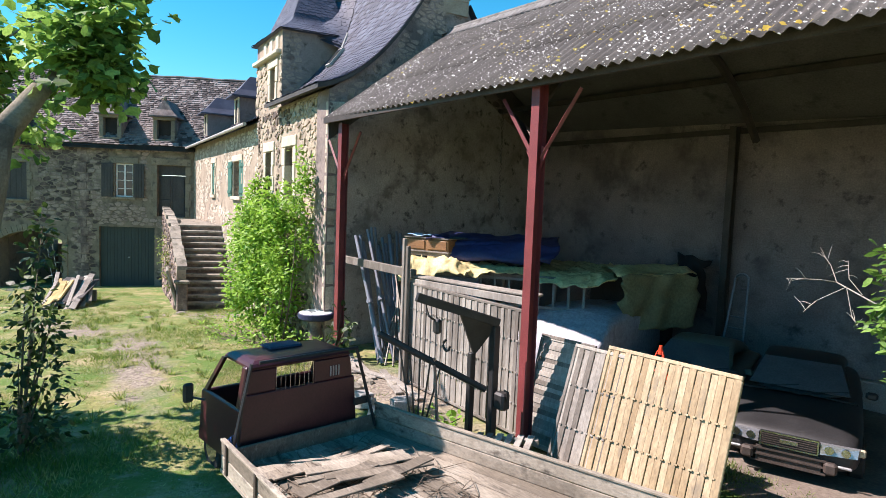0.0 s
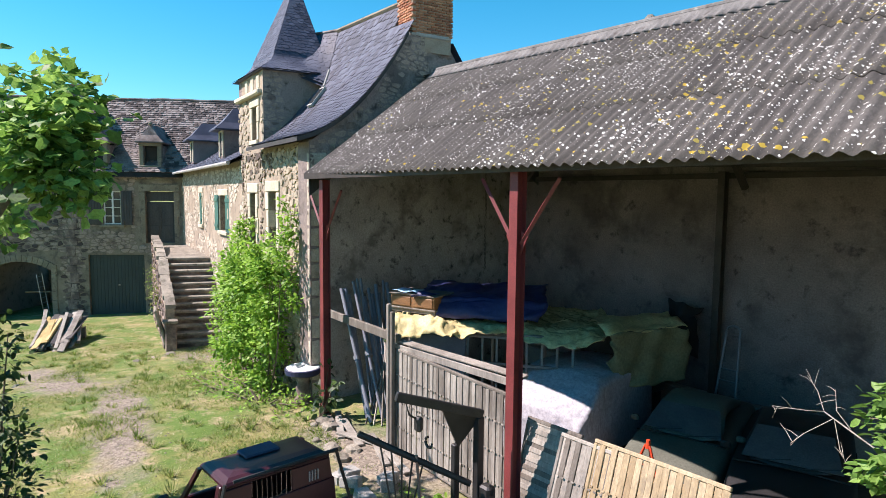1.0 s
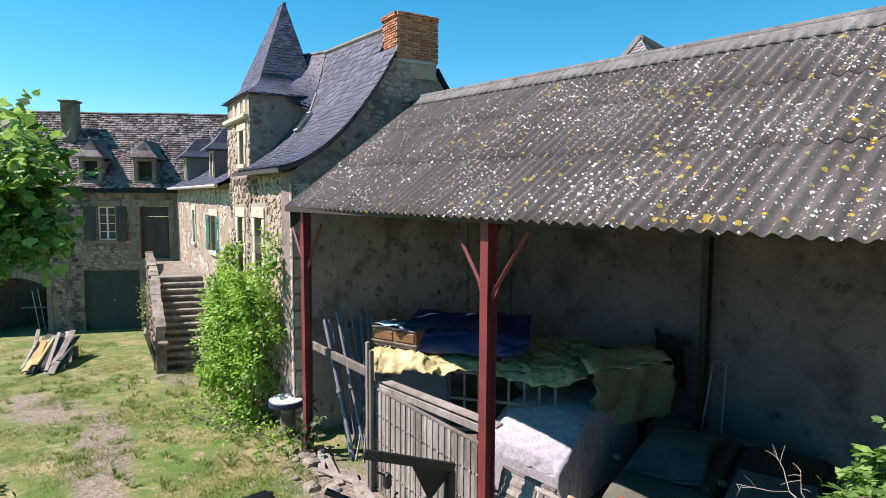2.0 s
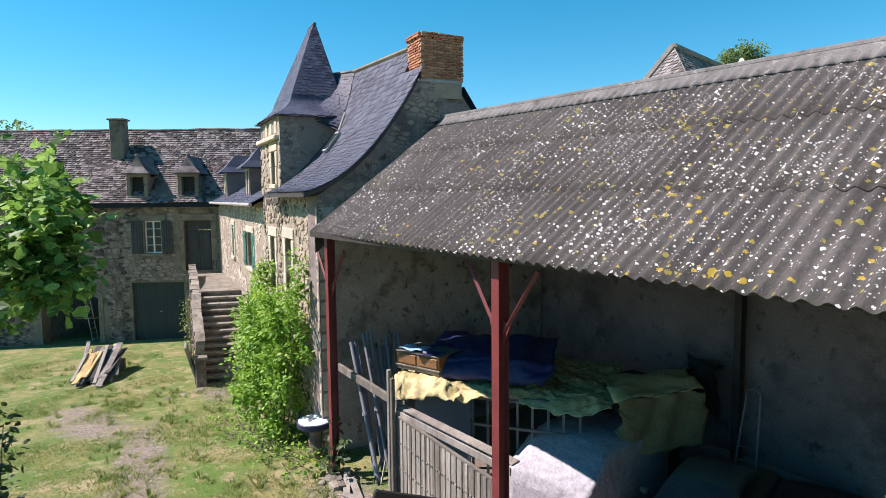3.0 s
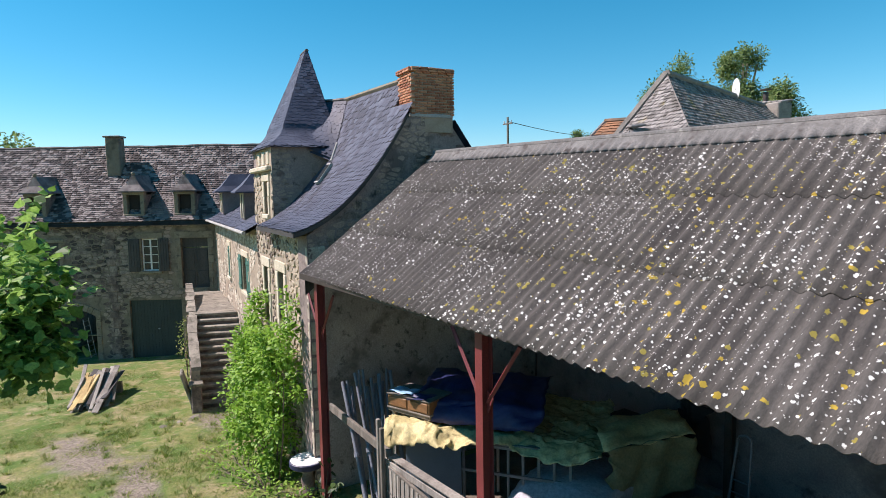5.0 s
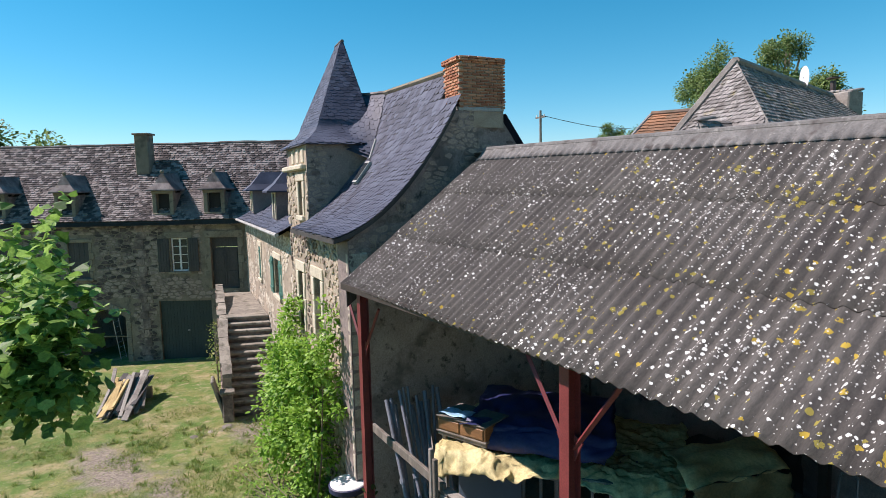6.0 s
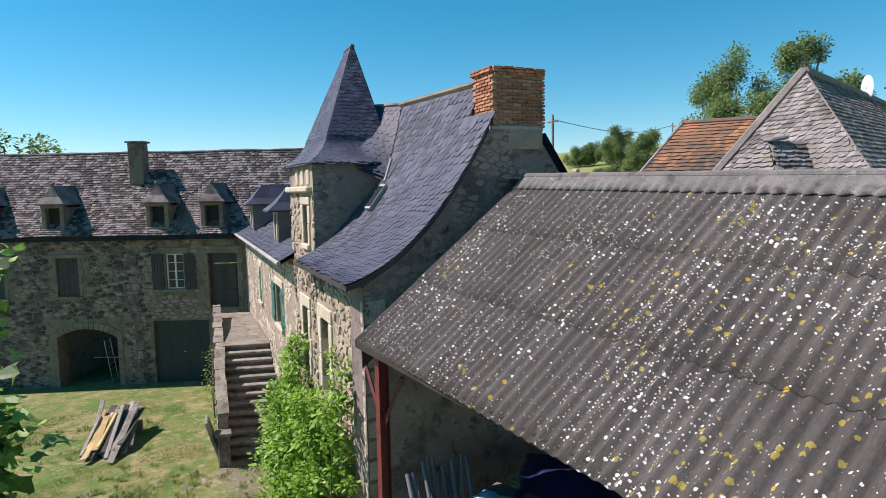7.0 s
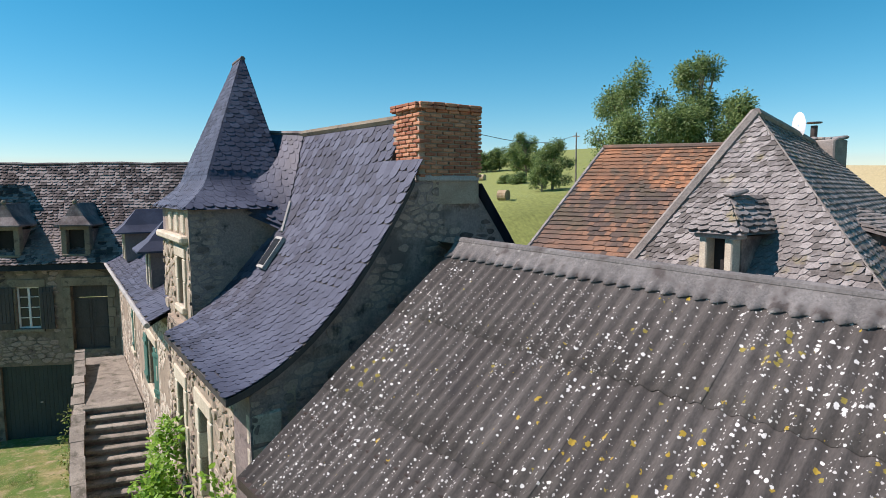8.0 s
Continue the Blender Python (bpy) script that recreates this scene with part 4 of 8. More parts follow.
def build_turret():
    # turret walls rise from the front wall; the near side runs back at a slant
    TUR = Wall(tuple(FACADE.at(0, 0, -0.15).xy), tuple(FACADE.at(6.0, 0, -0.12).xy))
    u0, u1 = 4.12, 6.75
    TOP = 8.18
    win = (4.72, 5.22, 6.28, 7.22)
    fr, br = TUR.at(u0, 0, 0), TUR.at(3.98, 0, -2.0)
    bl = TUR.at(u1, 0, -2.4)
    tur = part("wall_turret", wall_body(TUR, u0, u1, 5.4, TOP, 0.4, [win]), MORTAR, None, "square stone stair turret with a small window", category="wall", kind="structure")
    side = Wall(tuple(br.xy), tuple(fr.xy))
    depth = side.length
    lay("stone", rubble(TUR, u0, u1, 5.95, 7.5, [(win[0] - 0.22, win[1] + 0.22, 6.1, 7.5)], 41, 0.3, 0.2, 0.03), STONE, tur, TUR.at(4.3, 7), 60)
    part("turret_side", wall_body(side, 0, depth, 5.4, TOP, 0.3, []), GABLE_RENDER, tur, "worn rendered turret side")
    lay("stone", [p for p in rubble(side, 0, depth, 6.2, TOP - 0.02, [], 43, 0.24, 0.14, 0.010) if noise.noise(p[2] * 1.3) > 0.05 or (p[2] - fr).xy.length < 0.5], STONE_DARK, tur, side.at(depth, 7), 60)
    far = Wall(tuple(TUR.at(u1, 0, 0).xy), tuple(bl.xy))
    part("turret_far_side", wall_body(far, 0, far.length, 5.4, TOP, 0.3, []), RENDER, tur)
    opening(TUR, tur, *win, 0.15, True, 0.2)
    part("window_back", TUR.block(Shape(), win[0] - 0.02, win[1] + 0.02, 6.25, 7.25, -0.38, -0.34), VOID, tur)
    part("cornice", TUR.block(Shape(), u0 + 0.1, u1 + 0.12, 7.52, 7.66, -0.2, 0.14, 0.03), ASHLAR, tur, "moulded pale stone string course")
    for k in range(3):
        u = u0 + 0.3 + k * 0.62
        part("dove_hole_stone", TUR.block(Shape(), u, u + 0.3, 7.7, 8.08, -0.2, 0.03, 0.02), ASHLAR, tur)
    # spire: steep faces that rise to a short ridge, with a flared foot
    sp = thing("turret_spire", "steep flared slate spire over the stair turret", "roof", kind="structure")
    base = [TUR.at(u0 - 0.16, TOP, 0.10), TUR.at(u1 + 0.25, TOP, 0.16), TUR.at(u1 + 0.2, TOP, -2.6), TUR.at(3.76, TOP, -2.15)]
    apex = Vector((-18.93, 9.42, 11.38))
    apex_far = apex + TUR.d * 0.62 + Vector((0, 0.0, -0.03))
    tops = [apex, apex_far, apex_far + Vector((0, 0.06, 0)), apex + Vector((0, 0.06, 0))]

    def corner(i, s):
        if s < 0.21:
            k = 1 - 0.36 * (1 - (1 - s / 0.21) ** 1.7)
        else:
            k = 0.64 * (1 - (s - 0.21) / 0.79)
        b, t = base[i], tops[i]
        return Vector((t.x + (b.x - t.x) * k, t.y + (b.y - t.y) * k, TOP + (t.z - TOP) * s))

    allp = []
    for i in range(4):
        j = (i + 1) % 4

        def P(u, s, i=i, j=j):
            a, b = corner(i, s), corner(j, s)
            w = (b - a).length
            return a + (b - a) * min(1.0, max(0.0, u / max(w, 1e-3)))

        us = lambda s, i=i, j=j: (0.0, (corner(i, s) - corner(j, s)).length)
        allp += tiles(P, us, 32, 0.19, 51 + i, 0.006, 0.008, jitter=0.2)
    lay("slate", allp, SLATE, sp, FACADE.at(3.8, 9), 200, "rounded slates")
    core = Shape()
    core.loft([[corner(i, s) - Vector((0, 0, 0.02)) for i in range(4)] for s in [k / 28 for k in range(29)]])
    part("spire_deck", core, SLATE, sp)
    part("ridge_cap", Shape().tube([apex + Vector((0.03, 0.03, 0)), apex_far + Vector((-0.03, 0.03, 0))], 0.06, 6), LAUZE, sp)
    # little roof that ties the spire to the main ridge, meeting the main slope in a valley
    d0, d1 = TUR.at(4.2, TOP + 0.06, -0.9), Vector((-18.7, 9.75, 9.76))

    def valley(s):
        return house_slope(house_roof_left(0.68 + 0.32 * s), 0.68 + 0.32 * s) + Vector((0.06, 0, 0.02))

    def link(u, s):
        return d0.lerp(d1, s).lerp(valley(s), min(1.0, max(0.0, u)))

    reach = lambda s: (d0.lerp(d1, s) - valley(s)).length
    lay("slate", tiles(lambda u, s: link(u / reach(s), s), lambda s: (0.0, reach(s)), 13, 0.19, 59, 0.008, 0.012, jitter=0.25), SLATE, sp, valley(0.5), 60, "rounded slates")
    deck = Shape()
    n = 8
    for dz in (-0.03, -0.12):
        deck.add([link(u, i / n) + Vector((0, 0, dz)) for i in range(n + 1) for u in (0, 1)], [(2 * i, 2 * i + 1, 2 * i + 3, 2 * i + 2) for i in range(n)])
    top_a, top_b = link(0, 1.0), link(1, 1.0)
    rear = [p + Vector((0, 1.7, -1.9)) for p in (top_b, top_a)]
    deck.add([top_a, top_b] + rear, [(0, 1, 2, 3)])
    part("link_roof", deck, SLATE, sp)
    part("link_ridge", Shape().tube([top_a + Vector((0, 0, 0.02)), top_a.lerp(top_b, 0.5) + Vector((0, 0, 0.01)), top_b + Vector((0, 0, 0.02))], 0.055, 6), LAUZE, sp)
    part("valley_flashing", Shape().tube([valley(-0.1) + Vector((0.02, 0, 0.03)), valley(0.25) + Vector((0.02, 0, 0.03))], 0.035, 6), CEMENT, sp, "pale zinc valley")


build_turret()


def slate_dormer(wall, u, z, w, name="slate_dormer"):
    d = thing(name, "small slate-hipped roof dormer with a pale frame", "dormer", "slate dormers", at=wall.at(u, z, w))
    base = wall.m(u, z, w)
    inv = Matrix.Translation(-d.location)
    body = Shape().box((0.8, 1.05, 1.4), inv @ base @ Matrix.Translation((0, 0.5, -0.7)))
    part("cheek", body, RENDER, d)
    # a thin plate on the solid front, its darkness painted in place of depth
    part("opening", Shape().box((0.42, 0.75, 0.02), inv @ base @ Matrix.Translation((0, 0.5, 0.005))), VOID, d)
    for x in (-0.27, 0.27):
        part("frame_post", Shape().box((0.12, 0.9, 0.05), inv @ base @ Matrix.Translation((x, 0.48, 0.02)), 0.01), ASHLAR, d)
    part("frame_head", Shape().box((0.7, 0.14, 0.06), inv @ base @ Matrix.Translation((0, 0.95, 0.02)), 0.01), ASHLAR, d)
    r = Shape()
    e = 0.62
    ring0 = [(-e, 0.98, 0.32), (e, 0.98, 0.32), (e, 0.98, -1.7), (-e, 0.98, -1.7)]
    ring1 = [(-e * 0.62, 1.22, 0.02), (e * 0.62, 1.22, 0.02), (e * 0.62, 1.22, -1.7), (-e * 0.62, 1.22, -1.7)]
    ring2 = [(-0.03, 1.75, -0.42), (0.03, 1.75, -0.42), (0.03, 1.75, -1.7), (-0.03, 1.75, -1.7)]
    low = [(x, y - 0.05, zz) for x, y, zz in ring0]
    r.loft([[inv @ base @ Vector(p) for p in q] for q in (low, ring0, ring1, ring2)])
    part("dormer_roof", r, SLATE, d)
    return d


def build_wing():
    holes = [(2.75, 3.95, 3.42, 4.66), (7.6, 8.2, 3.45, 4.75)]
    wing = part("wall_wing", wall_body(WING, 0.35, WING.length, -1.8, 5.75, 0.6, holes), MORTAR, None, "sunlit pale stone wing wall with green shutters", category="wall", kind="structure")
    lay("stone", [p for p in rubble(WING, 0.35, WING.length, -0.8, 5.6, [(2.5, 4.2, 3.2, 4.95), (7.35, 8.45, 3.25, 5.0)], 61, 0.26, 0.16, 0.012) if noise.noise(p[2] * 0.8) > -0.18], STONE_PALE, wing, WING.at(0, 4), 150, "irregular rubble stones")
    for u0, u1, z0, z1 in holes:
        opening(WING, wing, u0, u1, z0, z1, 0.14, True, 0.22)
        casement(WING, "window_2", u0, u1, z0, z1, 4, set_back=0.2)
    shutter(WING, "window_shutter", 3.98, 4.6, 3.4, 4.68, 0.05, GREEN_PAINT, "faded green louvred wooden shutter, folded open", 0)
    shutter(WING, "window_shutter", 2.13, 2.72, 3.4, 4.68, 0.05, GREEN_PAINT, "faded green louvred wooden shutter, folded open", -18)
    shutter(WING, "window_shutter", 7.62, 7.9, 3.46, 4.74, 0.02, GREEN_PAINT, "narrow faded green wooden shutter, closed", 0)
    roof = thing("wing_roof", "blue-grey slate roof of the low wing", "roof", kind="structure")

    def slope(u, s):
        p = WING.at(u, 0, 0.35 - 3.9 * s)
        return Vector((p.x, p.y, 5.72 + 3.2 * (0.62 * s + 0.38 * s * s)))

    us = lambda s: (0.6 - 0.2 * s, WING.length + 1.0 + 2.0 * s)
    lay("slate", tiles(slope, us, 26, 0.22, 71, 0.01, 0.014, jitter=0.25), SLATE, roof, slope(1, 0.2), 150, "rounded slates")
    deck = Shape()
    n = 8
    rr = [(slope(us(i / n)[0], i / n), slope(us(i / n)[1], i / n)) for i in range(n + 1)]
    for dz in (-0.02, -0.10):
        deck.add([p + Vector((0, 0, dz)) for r in rr for p in r], [(2 * i, 2 * i + 1, 2 * i + 3, 2 * i + 2) for i in range(n)])
    part("roof_deck", deck, DARK_WOOD, roof)
    g = Shape().tube([slope(0.5, 0) + Vector((0, -0.05, -0.05)), slope(WING.length, 0) + Vector((0, -0.05, -0.05))], 0.06, 8)
    part("gutter", g, CEMENT, roof, "pale zinc gutter")
    slate_dormer(WING, 3.85, 6.0, -0.08)
    slate_dormer(WING, 10.3, 6.08, -0.06)


build_wing()


def stone_dormer(u, z, w):
    d = thing("stone_dormer", "small stone dormer with a hooded slab roof", "dormer", "stone dormers", at=BACKW.at(u, z, w))
    base = BACKW.m(u, z, w)
    inv = Matrix.Translation(-d.location)
    q = inv @ base
    for x in (-0.42, 0.42):
        part("jamb", Shape().box((0.2, 1.0, 0.3), q @ Matrix.Translation((x, 0.5, -0.12)), 0.02), ASHLAR_GREY, d)
        part("cheek", Shape().box((0.14, 1.0, 1.5), q @ Matrix.Translation((x * 1.05, 0.5, -1.0))), STONE_DARK, d)
    part("sill", Shape().box((1.0, 0.1, 0.32), q @ Matrix.Translation((0, 0.0, -0.1)), 0.02), ASHLAR_GREY, d)
    part("head", Shape().box((1.06, 0.15, 0.32), q @ Matrix.Translation((0, 1.06, -0.1)), 0.02), ASHLAR_GREY, d)
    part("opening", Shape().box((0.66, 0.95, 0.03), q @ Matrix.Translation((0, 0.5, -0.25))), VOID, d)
    r = Shape()
    e = 0.66
    rings = [[(-e, 1.12, 0.22), (e, 1.12, 0.22), (e, 1.12, -1.9), (-e, 1.12, -1.9)], [(-e, 1.18, 0.22), (e, 1.18, 0.22), (e, 1.18, -1.9), (-e, 1.18, -1.9)], [(-0.34, 1.5, 0.0), (0.34, 1.5, 0.0), (0.34, 1.5, -1.9), (-0.34, 1.5, -1.9)], [(-0.05, 2.0, -0.12), (0.05, 2.0, -0.12), (0.05, 2.0, -1.9), (-0.05, 2.0, -1.9)]]
    r.loft([[q @ Vector(p) for p in ring] for ring in rings])
    part("hood_roof", r, LAUZE, d)
    part("finial", Shape().box((0.16, 0.16, 0.16), q @ Matrix.Translation((0, 2.05, -0.12)), 0.04), ASHLAR_GREY, d)
    return d


def build_back():
    L = BACKW.length
    door = (0.44, 1.78, 2.28, 4.80)
    win = (2.92, 3.74, 3.18, 4.80)
    gate = (1.9, 4.5, -1.9, 1.70)
    arch = (6.22, 9.05, -1.8, 1.36)
    w2 = (7.8, 8.82, 2.9, 4.68)
    w3 = (11.3, 12.3, 2.85, 4.68)
    holes = [door, win, gate, arch, w2, w3]
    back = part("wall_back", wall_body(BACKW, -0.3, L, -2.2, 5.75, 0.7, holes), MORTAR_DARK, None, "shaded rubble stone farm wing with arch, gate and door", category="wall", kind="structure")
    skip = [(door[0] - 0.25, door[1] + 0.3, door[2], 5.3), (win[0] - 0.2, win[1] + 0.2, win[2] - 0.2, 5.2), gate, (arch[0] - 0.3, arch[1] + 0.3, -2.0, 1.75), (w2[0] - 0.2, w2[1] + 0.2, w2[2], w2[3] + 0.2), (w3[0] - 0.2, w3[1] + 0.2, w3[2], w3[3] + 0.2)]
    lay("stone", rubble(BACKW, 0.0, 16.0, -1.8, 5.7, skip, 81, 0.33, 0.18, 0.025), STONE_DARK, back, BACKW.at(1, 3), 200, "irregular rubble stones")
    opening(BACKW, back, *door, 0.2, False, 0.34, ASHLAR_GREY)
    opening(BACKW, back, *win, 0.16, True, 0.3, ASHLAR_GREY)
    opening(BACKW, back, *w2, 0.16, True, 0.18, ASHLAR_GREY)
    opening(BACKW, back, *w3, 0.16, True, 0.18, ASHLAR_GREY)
    # pediments over the door and the window
    for u, z, hw in ((1.1, 5.3, 0.65), (3.33, 5.32, 0.4)):
        s = Shape().prism([(-hw, 0), (hw, 0), (0, 0.24)], BACKW.m(u, z, 0.0), 0.08)
        part("pediment", s, ASHLAR_GREY, back)
    # corner pilaster between the two builds
    z, k = -1.8, 0
    while z < 5.6:
        part("pilaster_stone", BACKW.block(Shape(), 5.06 - (0.10 if k % 2 else 0), 5.36 + (0.0 if k % 2 else 0.14), z + 0.01, z + 0.35 + 0.08 * (k % 3), -0.1, 0.035, 0.02), STONE_DARK, back)
        z += 0.36 + 0.08 * (k % 3)
        k += 1
    # segmental arch of voussoirs and jamb stones
    cu, hw, spring, rise = (arch[0] + arch[1]) / 2, (arch[1] - arch[0]) / 2, 0.95, 0.42
    R = (hw * hw + rise * rise) / (2 * rise)
    half = math.asin(hw / R)
    n = 13
    for i in range(n):
        a0, a1 = -half + 2 * half * i / n + 0.004, -half + 2 * half * (i + 1) / n - 0.004
        poly = [(R * math.sin(a), spring + rise - R + R * math.cos(a)) for a in (a0, a1)] + [((R + 0.32) * math.sin(a), spring + rise - R + (R + 0.32) * math.cos(a)) for a in (a1, a0)]
        part("voussoir", Shape().prism(poly, BACKW.m(cu, 0, -0.4), 0.45), ASHLAR_GREY, back)
    fill = Shape().prism([(-hw, spring), (-hw, arch[3] + 0.3), (hw, arch[3] + 0.3), (hw, spring)] + [(R * math.sin(half - 2 * half * i / 12), spring + rise - R + R * math.cos(half - 2 * half * i / 12)) for i in range(1, 12)], BACKW.m(cu, 0, -0.55), 0.5)
    part("arch_head", fill, MORTAR_DARK, back)
    for u in (arch[0] - 0.26, arch[1]):
        z = -1.8
        while z < spring:
            part("jamb_stone", BACKW.block(Shape(), u, u + 0.26, z + 0.005, z + 0.42, -0.35, 0.04, 0.015), ASHLAR_GREY, back)
            z += 0.43
    # the doors and shutters that fill the openings
    d = thing("door_1", "dark panelled double door at the head of the stair", "door", kind="structure", at=BACKW.at(door[0], door[2], -0.2))
    iv = Matrix.Translation(-d.location)
    for k in range(2):
        a = door[0] + k * (door[1] - door[0]) / 2
        b = a + (door[1] - door[0]) / 2
        leaf = part("door_leaf", Shape().box((b - a - 0.01, door[3] - door[2] - 0.5, 0.06), iv @ BACKW.m((a + b) / 2, (door[2] + door[3] - 0.5) / 2, -0.22), 0.008), DARK_WOOD, d)
        for f0, f1 in ((0.06, 0.42), (0.48, 0.94)):
            zz0, zz1 = door[2] + (door[3] - door[2] - 0.5) * f0, door[2] + (door[3] - door[2] - 0.5) * f1
            part("panel", Shape().box((b - a - 0.2, zz1 - zz0, 0.03), iv @ BACKW.m((a + b) / 2, (zz0 + zz1) / 2, -0.185), 0.012), DARK_WOOD, leaf)
    part("fanlight", Shape().box((door[1] - door[0], 0.46, 0.05), iv @ BACKW.m((door[0] + door[1]) / 2, door[3] - 0.24, -0.22)), DARK_WOOD, d)
    g = thing("garage_gate", "closed dark green plank gate under the stair landing", "gate", kind="structure", at=BACKW.at(gate[0], gate[2], -0.15))
    iv = Matrix.Translation(-g.location)
    n = 16
    for i in range(n):
        a = gate[0] + (gate[1] - gate[0]) * i / n
        b = gate[0] + (gate[1] - gate[0]) * (i + 1) / n
        part("plank", Shape().box((b - a - 0.003, gate[3] - gate[2], 0.04), iv @ BACKW.m((a + b) / 2, (gate[2] + gate[3]) / 2, -0.16), 0.006), DARK_GREEN_PAINT, g)
    part("handle", Shape().box((0.1, 0.05, 0.05), iv @ BACKW.m(3.15, 0.2, -0.12), 0.01), CEMENT, g)
    casement(BACKW, "window_3", *win, 4, "white small-paned casement window in the shaded wall", 0.12)
    shutter(BACKW, "window_shutter", 2.36, 2.86, 3.16, 4.80, 0.07, DARK_WOOD, "dark weathered plank shutter, open against the wall")
    shutter(BACKW, "window_shutter", 3.80, 4.36, 3.16, 4.80, 0.07, DARK_WOOD, "dark weathered plank shutter, open against the wall")
    shutter(BACKW, "window_shutter", w2[0], w2[1], w2[2], w2[3], -0.08, DARK_WOOD, "dark weathered plank shutters, closed over a window")
    shutter(BACKW, "window_shutter", w3[0], w3[1], w3[2], w3[3], -0.08, DARK_WOOD, "dark weathered plank shutters, closed over a window")
    # passage behind the arch
    pas = Shape()
    BACKW.block(pas, 5.6, 9.6, 1.6, 1.8, -6.5, -0.7)
    BACKW.block(pas, 5.4, 5.6, -2.2, 1.8, -6.5, -0.7)
    BACKW.block(pas, 9.6, 9.8, -2.2, 1.8, -6.5, -0.7)
    BACKW.block(pas, 5.4, 9.8, -2.2, 0.25, -6.7, -6.5)
    part("passage_walls", pas, STONE_DARK, None, "dark stone passage behind the arch", category="wall", kind="structure")
    # roof
    roof = thing("back_roof", "long old stone-slab roof with dormers, mossy and uneven", "roof", kind="structure")

    def slope(u, s):
        p = BACKW.at(u, 0, 0.35 - 3.3 * s)
        sag = 0.06 * noise.noise(Vector((u * 0.4, s * 2, 3)))
        return Vector((p.x, p.y, 5.68 + 3.9 * (0.8 * s + 0.2 * s * s) + sag))

    us = lambda s: (-1.2 - 2.4 * s, L)
    lay("slab", tiles(slope, us, 36, 0.21, 91, 0.03, 0.042, "rough", 0.3), LAUZE, roof, slope(2, 0.3), 200, "irregular stone slabs")
    deck = Shape()
    n = 8
    rr = [(slope(us(i / n)[0], i / n), slope(us(i / n)[1], i / n)) for i in range(n + 1)]
    for dz in (-0.10, -0.2):
        deck.add([p + Vector((0, 0, dz)) for r in rr for p in r], [(2 * i, 2 * i + 1, 2 * i + 3, 2 * i + 2) for i in range(n)])
    part("roof_deck", deck, DARK_WOOD, roof)
    bk = Shape()
    a, b = slope(-3.6, 1.0), slope(L, 1.0)
    off = -BACKW.n * 3.5 + Vector((0, 0, -4.0))
    bk.add([a, b, b + off, a + off, a - Vector((0, 0, 0.1)), b - Vector((0, 0, 0.1)), b + off - Vector((0, 0, 0.1)), a + off - Vector((0, 0, 0.1))], [(0, 1, 2, 3), (4, 7, 6, 5)])
    part("rear_slope", bk, LAUZE, roof)
    rs = Shape().tube([slope(-3.4 + (L + 3.4) * i / 40, 1.0) + Vector((0, 0, 0.03)) for i in range(41)], [0.05 + 0.03 * ((i * 7) % 5) / 4 for i in range(41)], 6)
    part("ridge_stones", rs, LAUZE, roof)
    for u in (1.45, 3.95, 8.75, 12.2):
        stone_dormer(u, 6.0, 0.05)
    c = thing("stone_chimney", "slim grey rendered stone chimney on the slab roof", "chimney", at=BACKW.at(5.7, 8.0, -2.0))
    part("shaft", Shape().box((0.7, 0.62, 2.0), Matrix.Translation((0, 0, 1.0)) @ pose(0, 0, 0, 0, 0, 58.6), 0.03), MORTAR_DARK, c)
    part("cap_slab", Shape().box((0.86, 0.78, 0.09), Matrix.Translation((0, 0, 2.04)) @ pose(0, 0, 0, 0, 0, 58.6), 0.02), STONE_DARK, c)


build_back()

# ---- stair ----
PARAPET = Wall((-21.7, 6.15), (-31.0, 7.75))


